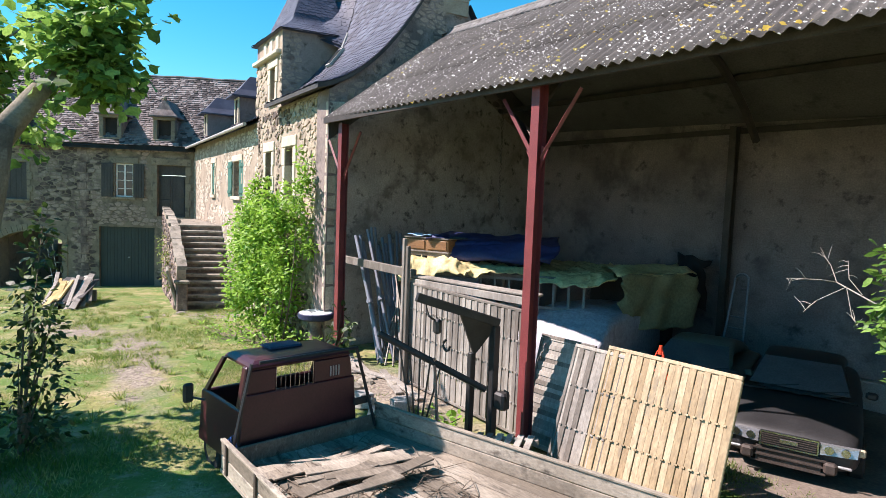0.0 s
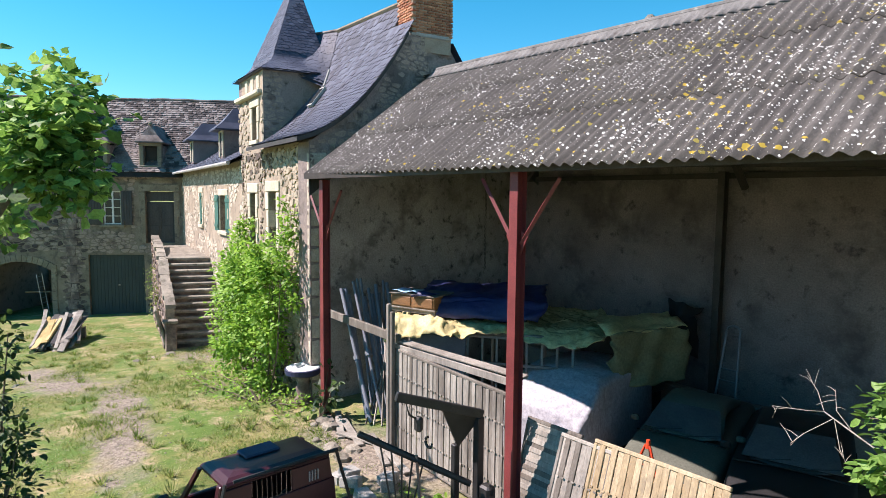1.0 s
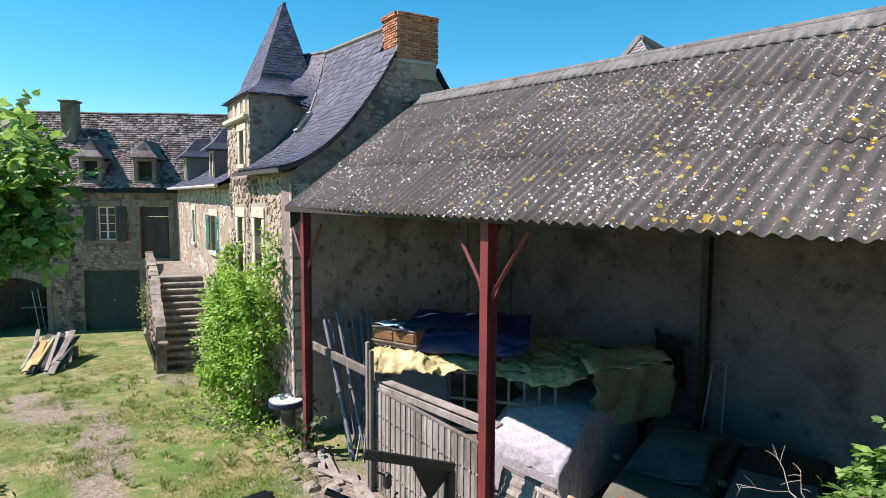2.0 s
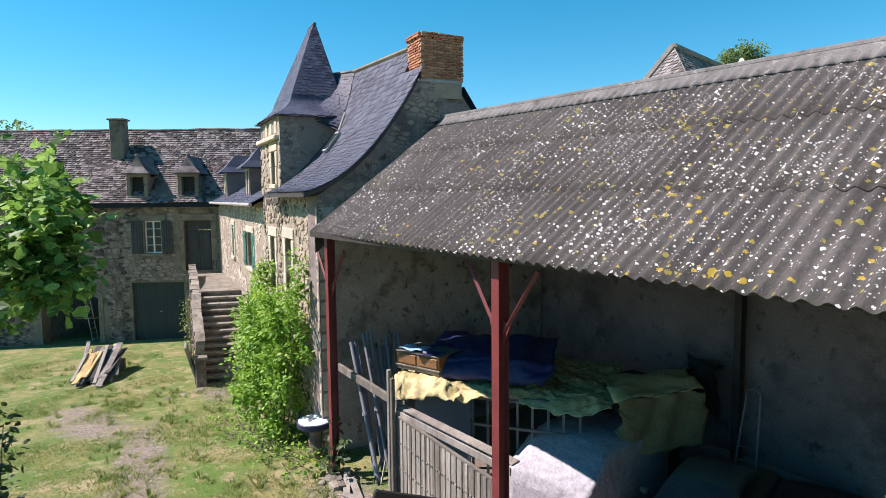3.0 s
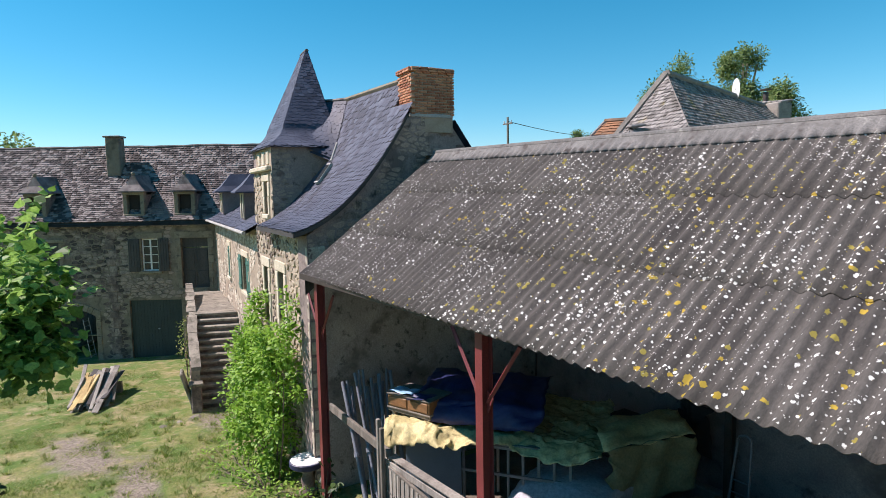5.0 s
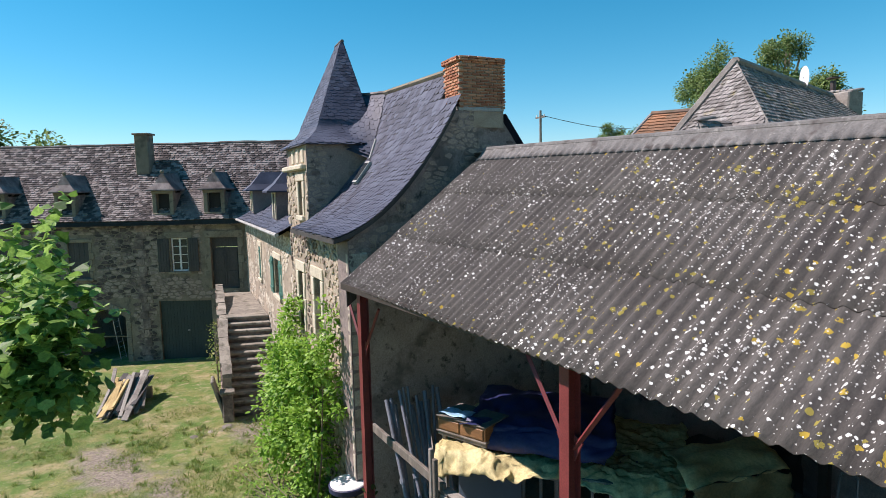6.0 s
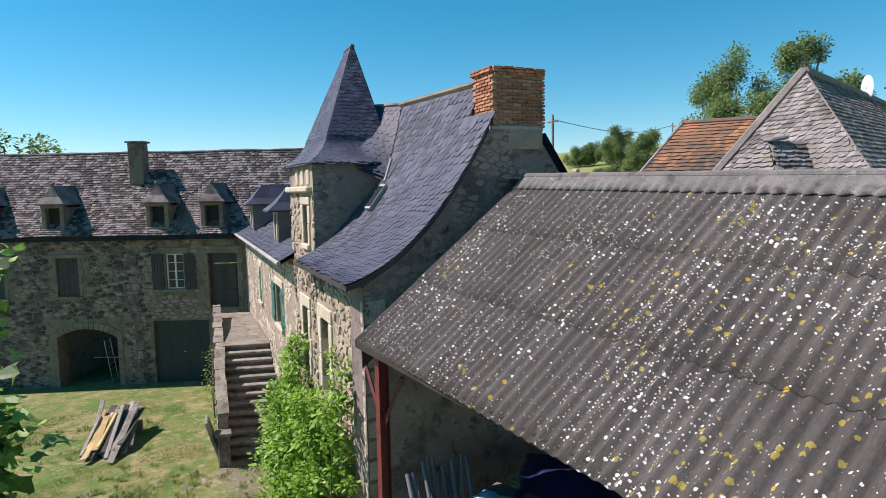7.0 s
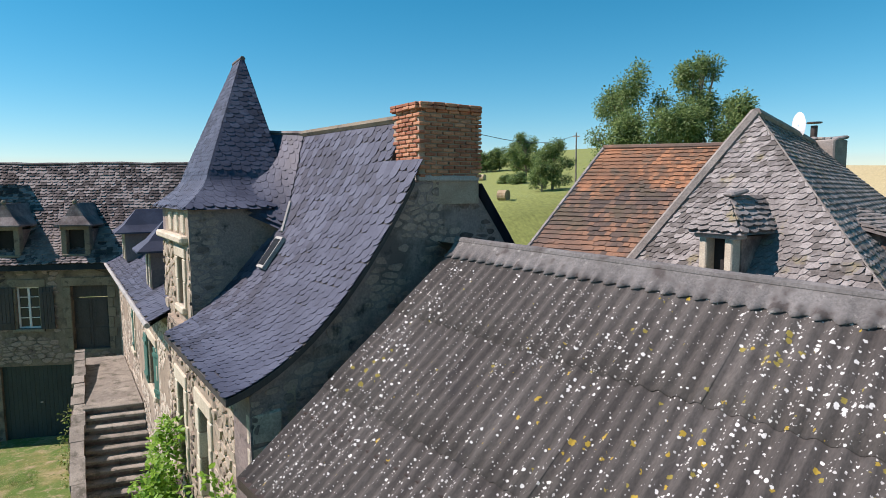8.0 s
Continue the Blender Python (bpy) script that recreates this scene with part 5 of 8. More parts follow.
def build_stair():
    st = thing("stone_stair", "worn stone stair climbing along the sunlit wing wall", "stair", kind="structure")
    n, z0, z1 = 13, -0.5, 2.25
    rnd = random.Random(12)
    x0, x1 = 0.35, 3.6
    for i in range(n):
        a = x0 + (x1 - x0) * i / (n - 1)
        wide = 0.5 if i < n - 1 else 6.0
        zt = z0 + (z1 - z0) * (i + 1) / n
        ex = 0.35 if i < 2 else 0.0
        l0, l1 = PARAPET.at(a, 0, -0.1 + ex), PARAPET.at(a + wide, 0, -0.1 + ex)
        ru = (a + 21.7 - 18.6 - 0.55)
        r0, r1 = WING.at(ru, 0, 0.03), WING.at(min(ru + wide, WING.length - 0.05), 0, 0.03)
        j = lambda s: Vector((rnd.uniform(-s, s), rnd.uniform(-s, s), 0))
        nose = 0.10
        tread = Shape()
        fwd = (l0 - l1).normalized() * nose
        ring = [l0 + fwd + j(0.03), l0.lerp(r0, 0.5) + fwd + j(0.04), r0 + fwd + j(0.03), r1, l1]
        tread.loft([[p + Vector((0, 0, zt - 0.09)) for p in ring], [p + Vector((0, 0, zt - 0.02)) for p in ring], [p * 1.0 - fwd * 0.3 + Vector((0, 0, zt)) for p in ring]])
        part("tread", tread, STEP_STONE, st)
        riser = Shape()
        ring = [l0, r0, r1, l1]
        riser.loft([[p + Vector((0, 0, -1.2)) for p in ring], [p + Vector((0, 0, zt - 0.09)) for p in ring]])
        part("riser", riser, STONE_DARK, st)
    par = thing("stair_parapet", "pale capped stone parapet beside the stair", "parapet", kind="structure")
    tops = [(0.2, 0.95), (1.5, 1.45), (3.2, 2.12), (5.5, 2.5), (8.6, 2.78)]

    def top(u):
        for (a, za), (b, zb) in zip(tops, tops[1:]):
            if u <= b:
                return za + (zb - za) * max(0, (u - a)) / (b - a)
        return tops[-1][1]

    body = Shape()
    poly = [(0.2, -1.5), (8.6, -1.5)] + [(u, z - 0.1) for u, z in reversed(tops)]
    body.prism(poly, PARAPET.m(0, 0, -0.10), 0.28)
    part("body", body, MORTAR, par)
    holes = []
    lay("stone", rubble(PARAPET, 0.2, 8.6, -1.2, 2.7, holes, 91, 0.36, 0.2, 0.03, top=lambda u: top(u) - 0.1), STONE_DARK, par, (-21, 6, 1), 0)
    for s in par.children:
        if s.name.startswith("stone"):
            s.location = PARAPET.n * 0.18
    u = 0.2
    while u < 8.5:
        ln = rnd.uniform(0.5, 0.9)
        b = min(u + ln, 8.65)
        c = Shape()
        za, zb = top(u), top(b)
        q = [(u + 0.008, za - 0.1), (b - 0.008, zb - 0.1), (b - 0.008, zb + 0.04), (u + 0.008, za + 0.04)]
        o0, o1 = rnd.uniform(-0.03, 0.03), rnd.uniform(-0.03, 0.03)
        q = [(x, z + (o0 if k in (0, 3) else o1) * 0.6) for k, (x, z) in enumerate(q)]
        c.prism(q, PARAPET.m(0, 0, -0.13 + o0), 0.32 + o1)
        part("cap_stone", c, STEP_STONE, par)
        u = b
    pl = thing("stair_pillar", "short square stone pillar at the foot of the stair", "pillar", at=PARAPET.at(-0.05, -0.6, 0.05))
    part("shaft", Shape().box((0.34, 0.34, 1.05), Matrix.Translation((0, 0, 0.5)) @ pose(0, 0, 0, 0, 0, -10), 0.03), STONE_DARK, pl)
    part("cap", Shape().box((0.46, 0.46, 0.1), Matrix.Translation((0, 0, 1.07)) @ pose(0, 0, 0, 0, 0, -10), 0.02), STEP_STONE, pl)
    slab = thing("leaning_slab", "grey stone slab leaning on the parapet end", "stone slab", at=PARAPET.at(0.15, -0.6, 0.30))
    part("slab", Shape().box((0.5, 0.1, 1.6), Matrix.Translation((0, 0, 0.78)) @ pose(0, 0, 0, 14, 10, -12), 0.03), STEP_STONE, slab)
    for k in range(3):
        s = Shape()
        c = PARAPET.at(-0.7 - 0.2 * k, -0.55, 0.1 + 0.5 * k)
        bump_stone(s, c, 0.16 + 0.06 * (k == 0), k)
        part("loose_stone", s, STEP_STONE, None, "loose grey field stone at the stair foot", category="stone", group="loose stones")


def bump_stone(s, c, r, seed):
    rnd = random.Random(seed)
    rings = []
    for k, (h, q) in enumerate(((-0.6, 0.7), (-0.1, 1.0), (0.35, 0.9), (0.6, 0.45))):
        rings.append([Vector(c) + Vector((r * q * math.cos(a) * rnd.uniform(0.8, 1.15) * 1.3, r * q * math.sin(a) * rnd.uniform(0.8, 1.15), r * h)) for a in [2 * math.pi * i / 8 for i in range(8)]])
    s.loft(rings)


build_stair()


# ---- plants ----
def blade(rnd, c, d, up, size, kind):
    """The outline of one leaf at c that points along d, its face towards up."""
    d = d.normalized()
    side = d.cross(up)
    side = side.normalized() if side.length > 1e-4 else Vector((1, 0, 0))
    nn = side.cross(d)
    if kind == "plane":
        pts = [(0, 0, 0), (0.18, 0.42, -0.03), (0.1, 0.5, 0), (0.45, 0.52, -0.1), (0.62, 0.30, -0.04), (0.70, 0.14, 0), (1.0, 0, -0.12), (0.70, -0.14, 0), (0.62, -0.30, -0.04), (0.45, -0.52, -0.1), (0.1, -0.5, 0), (0.18, -0.42, -0.03)]
    elif kind == "oval":
        pts = [(0, 0, 0), (0.3, 0.26, 0.02), (0.7, 0.22, 0), (1, 0, -0.08), (0.7, -0.22, 0), (0.3, -0.26, 0.02)]
    else:
        pts = [(0, 0.12, 0), (1, 0, -0.05), (0, -0.12, 0)]
    return [c + size * (d * a + side * b + nn * h) for a, b, h in pts]


def leaves(seed, spots, size, kind="oval", droop=0.3):
    """One leaf for each spot (a place and the outward direction)."""
    rnd = random.Random(seed)
    s = Shape()
    for c, out in spots:
        d = Vector((rnd.gauss(0, 1), rnd.gauss(0, 1), rnd.gauss(0, 0.6) - droop)) * 0.7 + out
        up = Vector((rnd.gauss(0, 0.5), rnd.gauss(0, 0.5), 1)) + out * 0.5
        p = blade(rnd, c, d, up, size * rnd.uniform(0.6, 1.25), kind)
        s.add(p, [tuple(range(len(p)))])
    return s


def clumped(seed, clumps, per, spread, shell=0.55):
    """Spots for leaves round a set of clumps (place, radius)."""
    rnd = random.Random(seed)
    spots = []
    for c, r in clumps:
        for _ in range(int(per * r * r / (spread * spread))):
            v = Vector((rnd.gauss(0, 1), rnd.gauss(0, 1), rnd.gauss(0, 1))).normalized()
            k = r * (shell + (1 - shell) * rnd.random()) * rnd.uniform(0.8, 1.1)
            spots.append((Vector(c) + v * k, v))
    return spots


def plane_tree():
    base = Vector((-8.9, 0.28, 0.0))
    tree = thing("plane_tree", "leafy plane tree with a thick pale trunk by the yard", "tree", at=base)
    rnd = random.Random(77)
    s = Shape()
    s.tube([(0, 0, -0.2), (0.0, 0.02, 0.15), (-0.02, 0.05, 1.2), (0.0, 0.12, 2.6), (0.05, 0.25, 3.6), (0.1, 0.45, 4.2)], [0.62, 0.46, 0.40, 0.38, 0.40, 0.28], 14)
    part("trunk", s, BARK, tree, smooth=True)
    limbs = [((0.05, 0.35, 3.7), (-0.15, 0.95, 4.6), (-0.45, 1.55, 5.25)), ((0, 0.2, 3.9), (-1.1, 0.25, 4.8), (-2.4, 0.3, 5.5)), ((0, 0, 3.8), (-1.4, -1.4, 4.5), (-3.0, -2.6, 5.2)), ((0, -0.1, 3.8), (-0.9, -1.9, 4.6), (-2.0, -3.4, 5.4)), ((-0.05, -0.05, 3.8), (-1.9, -1.4, 4.4), (-3.9, -2.2, 4.9))]
    clumps = []
    for k, l in enumerate(limbs):
        q = Shape().tube(l, [0.18, 0.12, 0.05], 8)
        part("limb", q, BARK, tree, smooth=True)
        e = Vector(l[-1])
        for _ in range(8):
            o = Vector((rnd.gauss(0, 0.55), rnd.gauss(0, 0.5), rnd.gauss(0, 0.45)))
            p = e + o
            p.y = min(p.y, 1.66)
            p.z -= 0.2 * rnd.random()
            if k == 0:
                p.y = max(p.y, 1.1 + 0.15 * rnd.random())
                p.x = min(p.x, -0.1)
            p.z = min(max(p.z, 5.0), 5.85) if k == 0 else min(p.z, 6.1)
            clumps.append((p, rnd.uniform(0.45, 0.65) if k == 0 else rnd.uniform(0.4, 0.75)))
            q = Shape().tube([Vector(l[1]).lerp(e, 0.6), p], [0.035, 0.012], 5)
            part("branch", q, BARK, tree)
    spots = clumped(5, clumps, 125, 0.5, 0.3)
    # a few shoots that stick out of the crown
    for _ in range(34):
        c, r = rnd.choice(clumps)
        v = Vector((rnd.gauss(0, 0.4), rnd.gauss(0.2, 0.6), 0.8)).normalized()
        for i in range(9):
            spots.append((c + v * (r + 0.07 * i) + Vector((rnd.gauss(0, 0.05), rnd.gauss(0, 0.05), 0)), v))
    part("crown", leaves(6, spots, 0.17, "plane"), PLANE_LEAF, tree, "many lobed green leaves", recalc=False, kind="stuff")


plane_tree()


def climbing_shrub():
    at = FACADE.at(1.8, -0.25, 0.9)
    sh = thing("climbing_shrub", "bright green leafy shrub against the stone house front", "shrub", at=at)
    rnd = random.Random(41)
    clumps = []
    for u, z, w, r in ((5.0, 3.45, 0.35, 0.42), (4.6, 2.9, 0.5, 0.55), (4.2, 2.2, 0.7, 0.7), (5.2, 2.0, 0.5, 0.55), (3.3, 1.7, 0.9, 0.8), (3.4, 2.7, 0.7, 0.7), (2.4, 2.4, 0.8, 0.75), (2.2, 1.3, 1.0, 0.8), (1.5, 2.0, 0.6, 0.62), (1.2, 1.2, 0.6, 0.55), (1.3, 2.9, 0.5, 0.5), (0.9, 3.5, 0.45, 0.42), (0.6, 3.95, 0.35, 0.25), (1.7, 3.1, 0.6, 0.5), (2.7, 0.6, 1.0, 0.7), (1.6, 0.4, 0.6, 0.5), (0.8, 2.4, 0.4, 0.4), (0.7, 1.6, 0.4, 0.4), (4.6, 1.2, 0.8, 0.6), (0.7, 0.6, 0.4, 0.35), (5.0, 3.9, 0.25, 0.25), (2.6, 3.1, 0.5, 0.45)):
        if u < 0.9 and z < 2.3:
            continue
        clumps.append((FACADE.at(u, z, w) - at, r))
        for _ in range(3):
            o = Vector((rnd.gauss(0, 0.25), rnd.gauss(0, 0.15), rnd.gauss(0, 0.3)))
            clumps.append((FACADE.at(u, z, w) - at + o, r * 0.6))
    for k in range(9):
        u = 0.6 + 0.5 * k
        q = Shape().tube([FACADE.at(u * 0.6 + 1.0, -0.35, 0.6) - at, FACADE.at(u, 1.2, 0.6) - at, FACADE.at(u + rnd.uniform(-0.3, 0.3), 2.8, 0.5) - at], [0.035, 0.022, 0.008], 6)
        part("stem", q, TWIG, sh)
    part("leaf_mass", leaves(9, clumped(3, clumps, 95, 0.3, 0.2), 0.125, "oval", 0.1), VINE_LEAF, sh, "many small bright leaves", recalc=False, kind="stuff")


climbing_shrub()


def small_shrub(name, at, clumps, size, mat_, label, per=40, kind="oval", seed=1, spread=0.3):
    sh = thing(name, label, "shrub", at=at)
    q = Shape()
    for c, r in clumps:
        s = Shape().tube([(0, 0, -0.1), Vector(c) * 0.5 + Vector((0.03, 0, 0.05)), Vector(c)], [0.025, 0.015, 0.006], 5)
        part("stem", s, TWIG, sh)
    part("leaf_mass", leaves(seed, clumped(seed, clumps, per, spread, 0.3), size, kind), mat_, sh, recalc=False, kind="stuff")
    return sh


small_shrub("yard_shrub", (-9.45, 1.0, -0.05), [((0.1, 0.1, 0.5), 0.5), ((-0.1, 0.3, 1.0), 0.4), ((0.2, 0.0, 1.3), 0.3), ((-0.3, 0.35, 0.3), 0.45), ((0.0, 0.35, 1.7), 0.2), ((-0.2, 0.1, 2.2), 0.3), ((0.05, 0.2, 1.9), 0.35), ((-0.35, 0.3, 1.5), 0.4), ((-0.05, 0.25, 2.65), 0.3), ((-0.25, 0.3, 3.0), 0.22)], 0.12, BUSH_LEAF, "dark leafy shrub at the plane tree's foot", 70, seed=15)
small_shrub("wall_plant", (-11.75, 6.62, -0.1), [((0, 0, 0.3), 0.3), ((0.2, 0.1, 0.6), 0.28), ((-0.2, 0.1, 0.7), 0.22), ((0.3, 0.2, 0.95), 0.2), ((0.0, 0.2, 1.1), 0.15)], 0.17, BUSH_LEAF, "large-leaved green plant by the barn post", 26, seed=16)
small_shrub("wall_weeds", tuple(FACADE.at(1.6, -0.3, 1.3)), [((-0.3 * k + 0.2 * (k % 3), 0.35 * (k % 4) - 0.5, 0.12 + 0.07 * (k % 3)), 0.26) for k in range(-4, 12)], 0.11, VINE_LEAF, "tall green weeds growing along the house wall", 26, seed=27)
small_shrub("tall_weeds", (-13.6, 6.1, -0.08), [((-1.9 + 0.27 * k, 0.28 * ((k * 5) % 4) - 0.75 + 0.05 * k, 0.10 + 0.09 * ((k * 3) % 4)), 0.24 + 0.05 * (k % 3)) for k in range(14)], 0.10, VINE_LEAF, "tall bright weeds at the foot of the house corner", 40, seed=28)
small_shrub("fence_plant", (-7.4, 6.3, -0.05), [((0, 0, 0.2), 0.22), ((0.3, 0.1, 0.25), 0.2), ((-0.3, 0.0, 0.15), 0.18)], 0.14, VINE_LEAF, "low bright green weeds at the fence's foot", 30, seed=17)
small_shrub("parapet_creeper", tuple(PARAPET.at(3.0, 0.0, 0.3)), [((0, 0, 0.4), 0.3), ((-0.4, 0.0, 0.9), 0.35), ((-1.2, 0.15, 1.2), 0.35), ((-2.4, 0.4, 1.5), 0.35), ((0.5, 0, 0.0), 0.25)], 0.1, GRASS, "yellow-green creeper hanging on the stair parapet", 60, seed=18)


def young_tree(at):
    t = thing("young_tree", "young bright-leaved tree at the barn's open front", "tree", at=at)
    part("trunk", Shape().tube([(0, 0, -0.1), (0, 0, 1.5), (0.05, 0, 4.0)], [0.07, 0.05, 0.012], 7), TWIG, t)
    rnd = random.Random(6)
    spots = []
    for k in range(74):
        h = 2.05 + 2.0 * k / 74
        a = k * 2.4
        ln = 0.74 * math.sin(math.pi * min(1.0, (h - 1.8) / 2.35)) ** 0.8 + 0.1
        tip = Vector((math.cos(a) * ln, math.sin(a) * ln, h - 0.15 * ln + rnd.uniform(-0.05, 0.1)))
        root = Vector((0, 0, h))
        part("branch", Shape().tube([root, root.lerp(tip, 0.5) + Vector((0, 0, 0.05)), tip], [0.014, 0.01, 0.004], 4), TWIG, t)
        n = int(150 * ln) + 30
        for i in range(n):
            f = rnd.uniform(0.15, 1.02)
            p = root.lerp(tip, f) + Vector((rnd.gauss(0, 0.05), rnd.gauss(0, 0.05), rnd.gauss(0, 0.035)))
            spots.append((p, (tip - root).normalized() + Vector((rnd.gauss(0, 0.6), rnd.gauss(0, 0.6), rnd.gauss(0, 0.3)))))
    part("leaf_mass", leaves(8, spots, 0.105, "oval", 0.25), FIR_LEAF, t, recalc=False, kind="stuff")
    return t


def dead_branch(tree):
    """A bare branch that grows out of the young tree's trunk and forks."""
    rnd = random.Random(2)
    s = Shape()
    root, fork = Vector((0.0, 0.0, 2.45)), Vector((-1.24, 0.19, 2.91))
    s.tube([root, root.lerp(fork, 0.5) + Vector((0, 0, -0.04)), fork], [0.013, 0.009, 0.006], 6)
    for end, bend in (((-1.58, -0.06, 2.92), 0.05), ((-1.44, 0.30, 3.18), 0.07), ((-1.40, -0.08, 2.63), 0.05), ((-1.18, 0.24, 3.12), 0.03), ((-1.0, 0.06, 2.55), 0.03)):
        e = Vector(end)
        a = root.lerp(fork, 1.0 if end[0] < -1.41 else 0.93 if end[2] < 2.8 else 0.82)
        mid = a.lerp(e, 0.55) + Vector((rnd.gauss(0, bend), rnd.gauss(0, bend), rnd.gauss(0, bend)))
        s.tube([a, mid, e], [0.0045, 0.0035, 0.002], 5)
        for _ in range(4):
            b = mid.lerp(e, rnd.random())
            c = b + Vector((rnd.gauss(-0.05, 0.08), rnd.gauss(0, 0.06), rnd.gauss(0.02, 0.09)))
            s.tube([b, b.lerp(c, 0.5) + Vector((0, 0, 0.01)), c], [0.003, 0.0025, 0.0015], 4)
    part("dead_branch", s, OLD_WOOD, tree, "bare grey dead branch")


dead_branch(young_tree((-1.15, 6.78, -0.06)))


def grass():
    rnd = random.Random(33)
    s = Shape()
    for k in range(60000):
        x, y = (rnd.uniform(-31, -4.5), rnd.uniform(-1.5, 7.6)) if k < 52000 else (rnd.uniform(-5.5, -0.5), rnd.uniform(5.0, 8.8))
        if x < -21.5 and y > 5.9 or -12.5 < x < -5.0 and y > 6.4:
            continue
        lush = noise.noise(Vector((x * 0.5, y * 0.5, 2)))
        if lush < -0.02 and rnd.random() < 0.82:
            continue
        z = ground_z(x, y)
        tall = (1.7 if y > 6.2 and x > -19 else 1.0) * (0.7 + 2.0 * max(0.0, lush))
        for _ in range(4):
            a = rnd.uniform(0, 6.28)
            h = rnd.uniform(0.02, 0.06) * tall
            b = Vector((x + rnd.gauss(0, 0.045), y + rnd.gauss(0, 0.045), z - 0.01))
            w = Vector((math.cos(a), math.sin(a), 0)) * 0.009
            tip = b + Vector((rnd.gauss(0, 0.05), rnd.gauss(0, 0.05), h))
            s.add([b - w, b + w, tip], [(0, 1, 2)])
    for _ in range(420):
        cx, cy = rnd.uniform(-29, -9.5), rnd.uniform(-1.0, 6.6)
        if cx < -21.5 and cy > 5.6 or noise.noise(Vector((cx * 0.4, cy * 0.4, 7))) < -0.05:
            continue
        z, size = ground_z(cx, cy), rnd.uniform(0.07, 0.18)
        for _ in range(36):
            a, d = rnd.uniform(0, 6.28), rnd.uniform(0.0, 0.13)
            b = Vector((cx + d * math.cos(a), cy + d * math.sin(a), z - 0.01))
            w = Vector((-math.sin(a), math.cos(a), 0)) * 0.011
            tip = b + Vector((math.cos(a) * size * 0.7, math.sin(a) * size * 0.7, size * rnd.uniform(0.6, 1.1)))
            s.add([b - w, b + w, tip], [(0, 1, 2)])
    part("grass", s, GRASS, None, "short tufts of green and straw-coloured grass", recalc=False, category="grass", kind="stuff")


grass()


# ---- neighbouring roofs, hill and distance ----
def neighbour_houses():
    # stone-slab hipped house behind the barn
    hs = thing("slab_roofed_house", "neighbouring house with a steep hipped stone-slab roof", "house")
    apex, rear = Vector((-11.15, 17.0, 9.98)), Vector((-13.0, 25.2, 9.85))
    fl, fr = Vector((-13.3, 14.6, 6.0)), Vector((-7.1, 13.7, 6.0))
    bl, br = Vector((-17.5, 24.5, 6.0)), Vector((-8.9, 26.5, 6.0))

    def face(a, b, c, d):
        """A slope with its eave from a to b and its ridge from d to c."""
        return lambda u, s: a.lerp(b, u).lerp(d.lerp(c, u), s)

    rest = []
    for k, (a, b, c, d, n) in enumerate(((fl, fr, apex, apex, 20), (fr, br, rear, apex, 36), (bl, fl, apex, rear, 36))):
        P0 = face(a, b, c, d)
        wide = (b - a).length

        def P(u, s, P0=P0, wide=wide):
            return P0(min(1.0, max(0.0, u / wide)), s)

        rest += tiles(P, lambda s, w=wide: (0.0, w), 40, 0.19, 100 + k, 0.028, 0.030, "rough", 0.3) if k else tiles(lambda u, s, a=a, b=b: (lambda lo, hi: lo.lerp(hi, min(1.0, max(0.0, u / max(0.01, (hi - lo).length)))))(a.lerp(apex, s), b.lerp(apex, s)), lambda s, a=a, b=b: (0.0, (a.lerp(apex, s) - b.lerp(apex, s)).length), 40, 0.16, 100, 0.026, 0.028, "rough", 0.5)
    lay("slab", rest, LAUZE_PALE, hs, (-10.5, 15, 8), 200, "irregular stone slabs")
    deck = Shape()
    dz = Vector((0, 0, -0.06))
    deck.add([p + dz for p in (fl, fr, br, bl, apex, rear)], [(0, 1, 4), (1, 2, 5, 4), (3, 0, 4, 5), (2, 3, 5)])
    part("roof_deck", deck, LAUZE_PALE, hs)
    walls = Shape().loft([[Vector((p.x * 0.97 - 0.3, p.y * 0.985 + 0.25, z)) for p in (fl, fr, br, bl)] for z in (-1.0, 6.05)])
    part("house_wall", walls, RENDER, hs)
    for a, b, r in ((apex, fl, 0.12), (apex, fr, 0.015), (apex, rear, 0.10)):
        part("hip_mortar", Shape().tube([a + Vector((0, 0, 0.03)), a.lerp(b, 0.5) + Vector((0, 0, 0.02)), b], r, 6), HIP_MORTAR, hs)
    # dormer on the hip
    dm = thing("hip_dormer", "little stone dormer with a rough slab hood", "dormer", at=(-10.62, 14.62, 6.55))
    q = pose(0, 0, 0, 0, 0, -9)
    for x in (-0.25, 0.25):
        part("jamb", Shape().box((0.15, 0.25, 1.12), q @ Matrix.Translation((x, 0, 0.56)), 0.02), ASHLAR, dm)
        part("cheek", Shape().box((0.14, 1.3, 1.12), q @ Matrix.Translation((x * 1.15, 0.75, 0.56))), STONE_DARK, dm)
    part("lintel", Shape().box((0.86, 0.28, 0.16), q @ Matrix.Translation((0, 0, 1.16)), 0.02), CEMENT, dm)
    part("opening", Shape().box((0.5, 0.04, 1.1), q @ Matrix.Translation((0, 0.14, 0.55))), VOID, dm)
    el_, er_, bl_, br_ = Vector((-0.56, -0.25, 1.2)), Vector((0.56, -0.25, 1.2)), Vector((-0.56, 1.5, 1.2)), Vector((0.56, 1.5, 1.2))
    tip, tail = Vector((0, 0.2, 1.82)), Vector((0, 1.5, 1.82))
    slabs = []
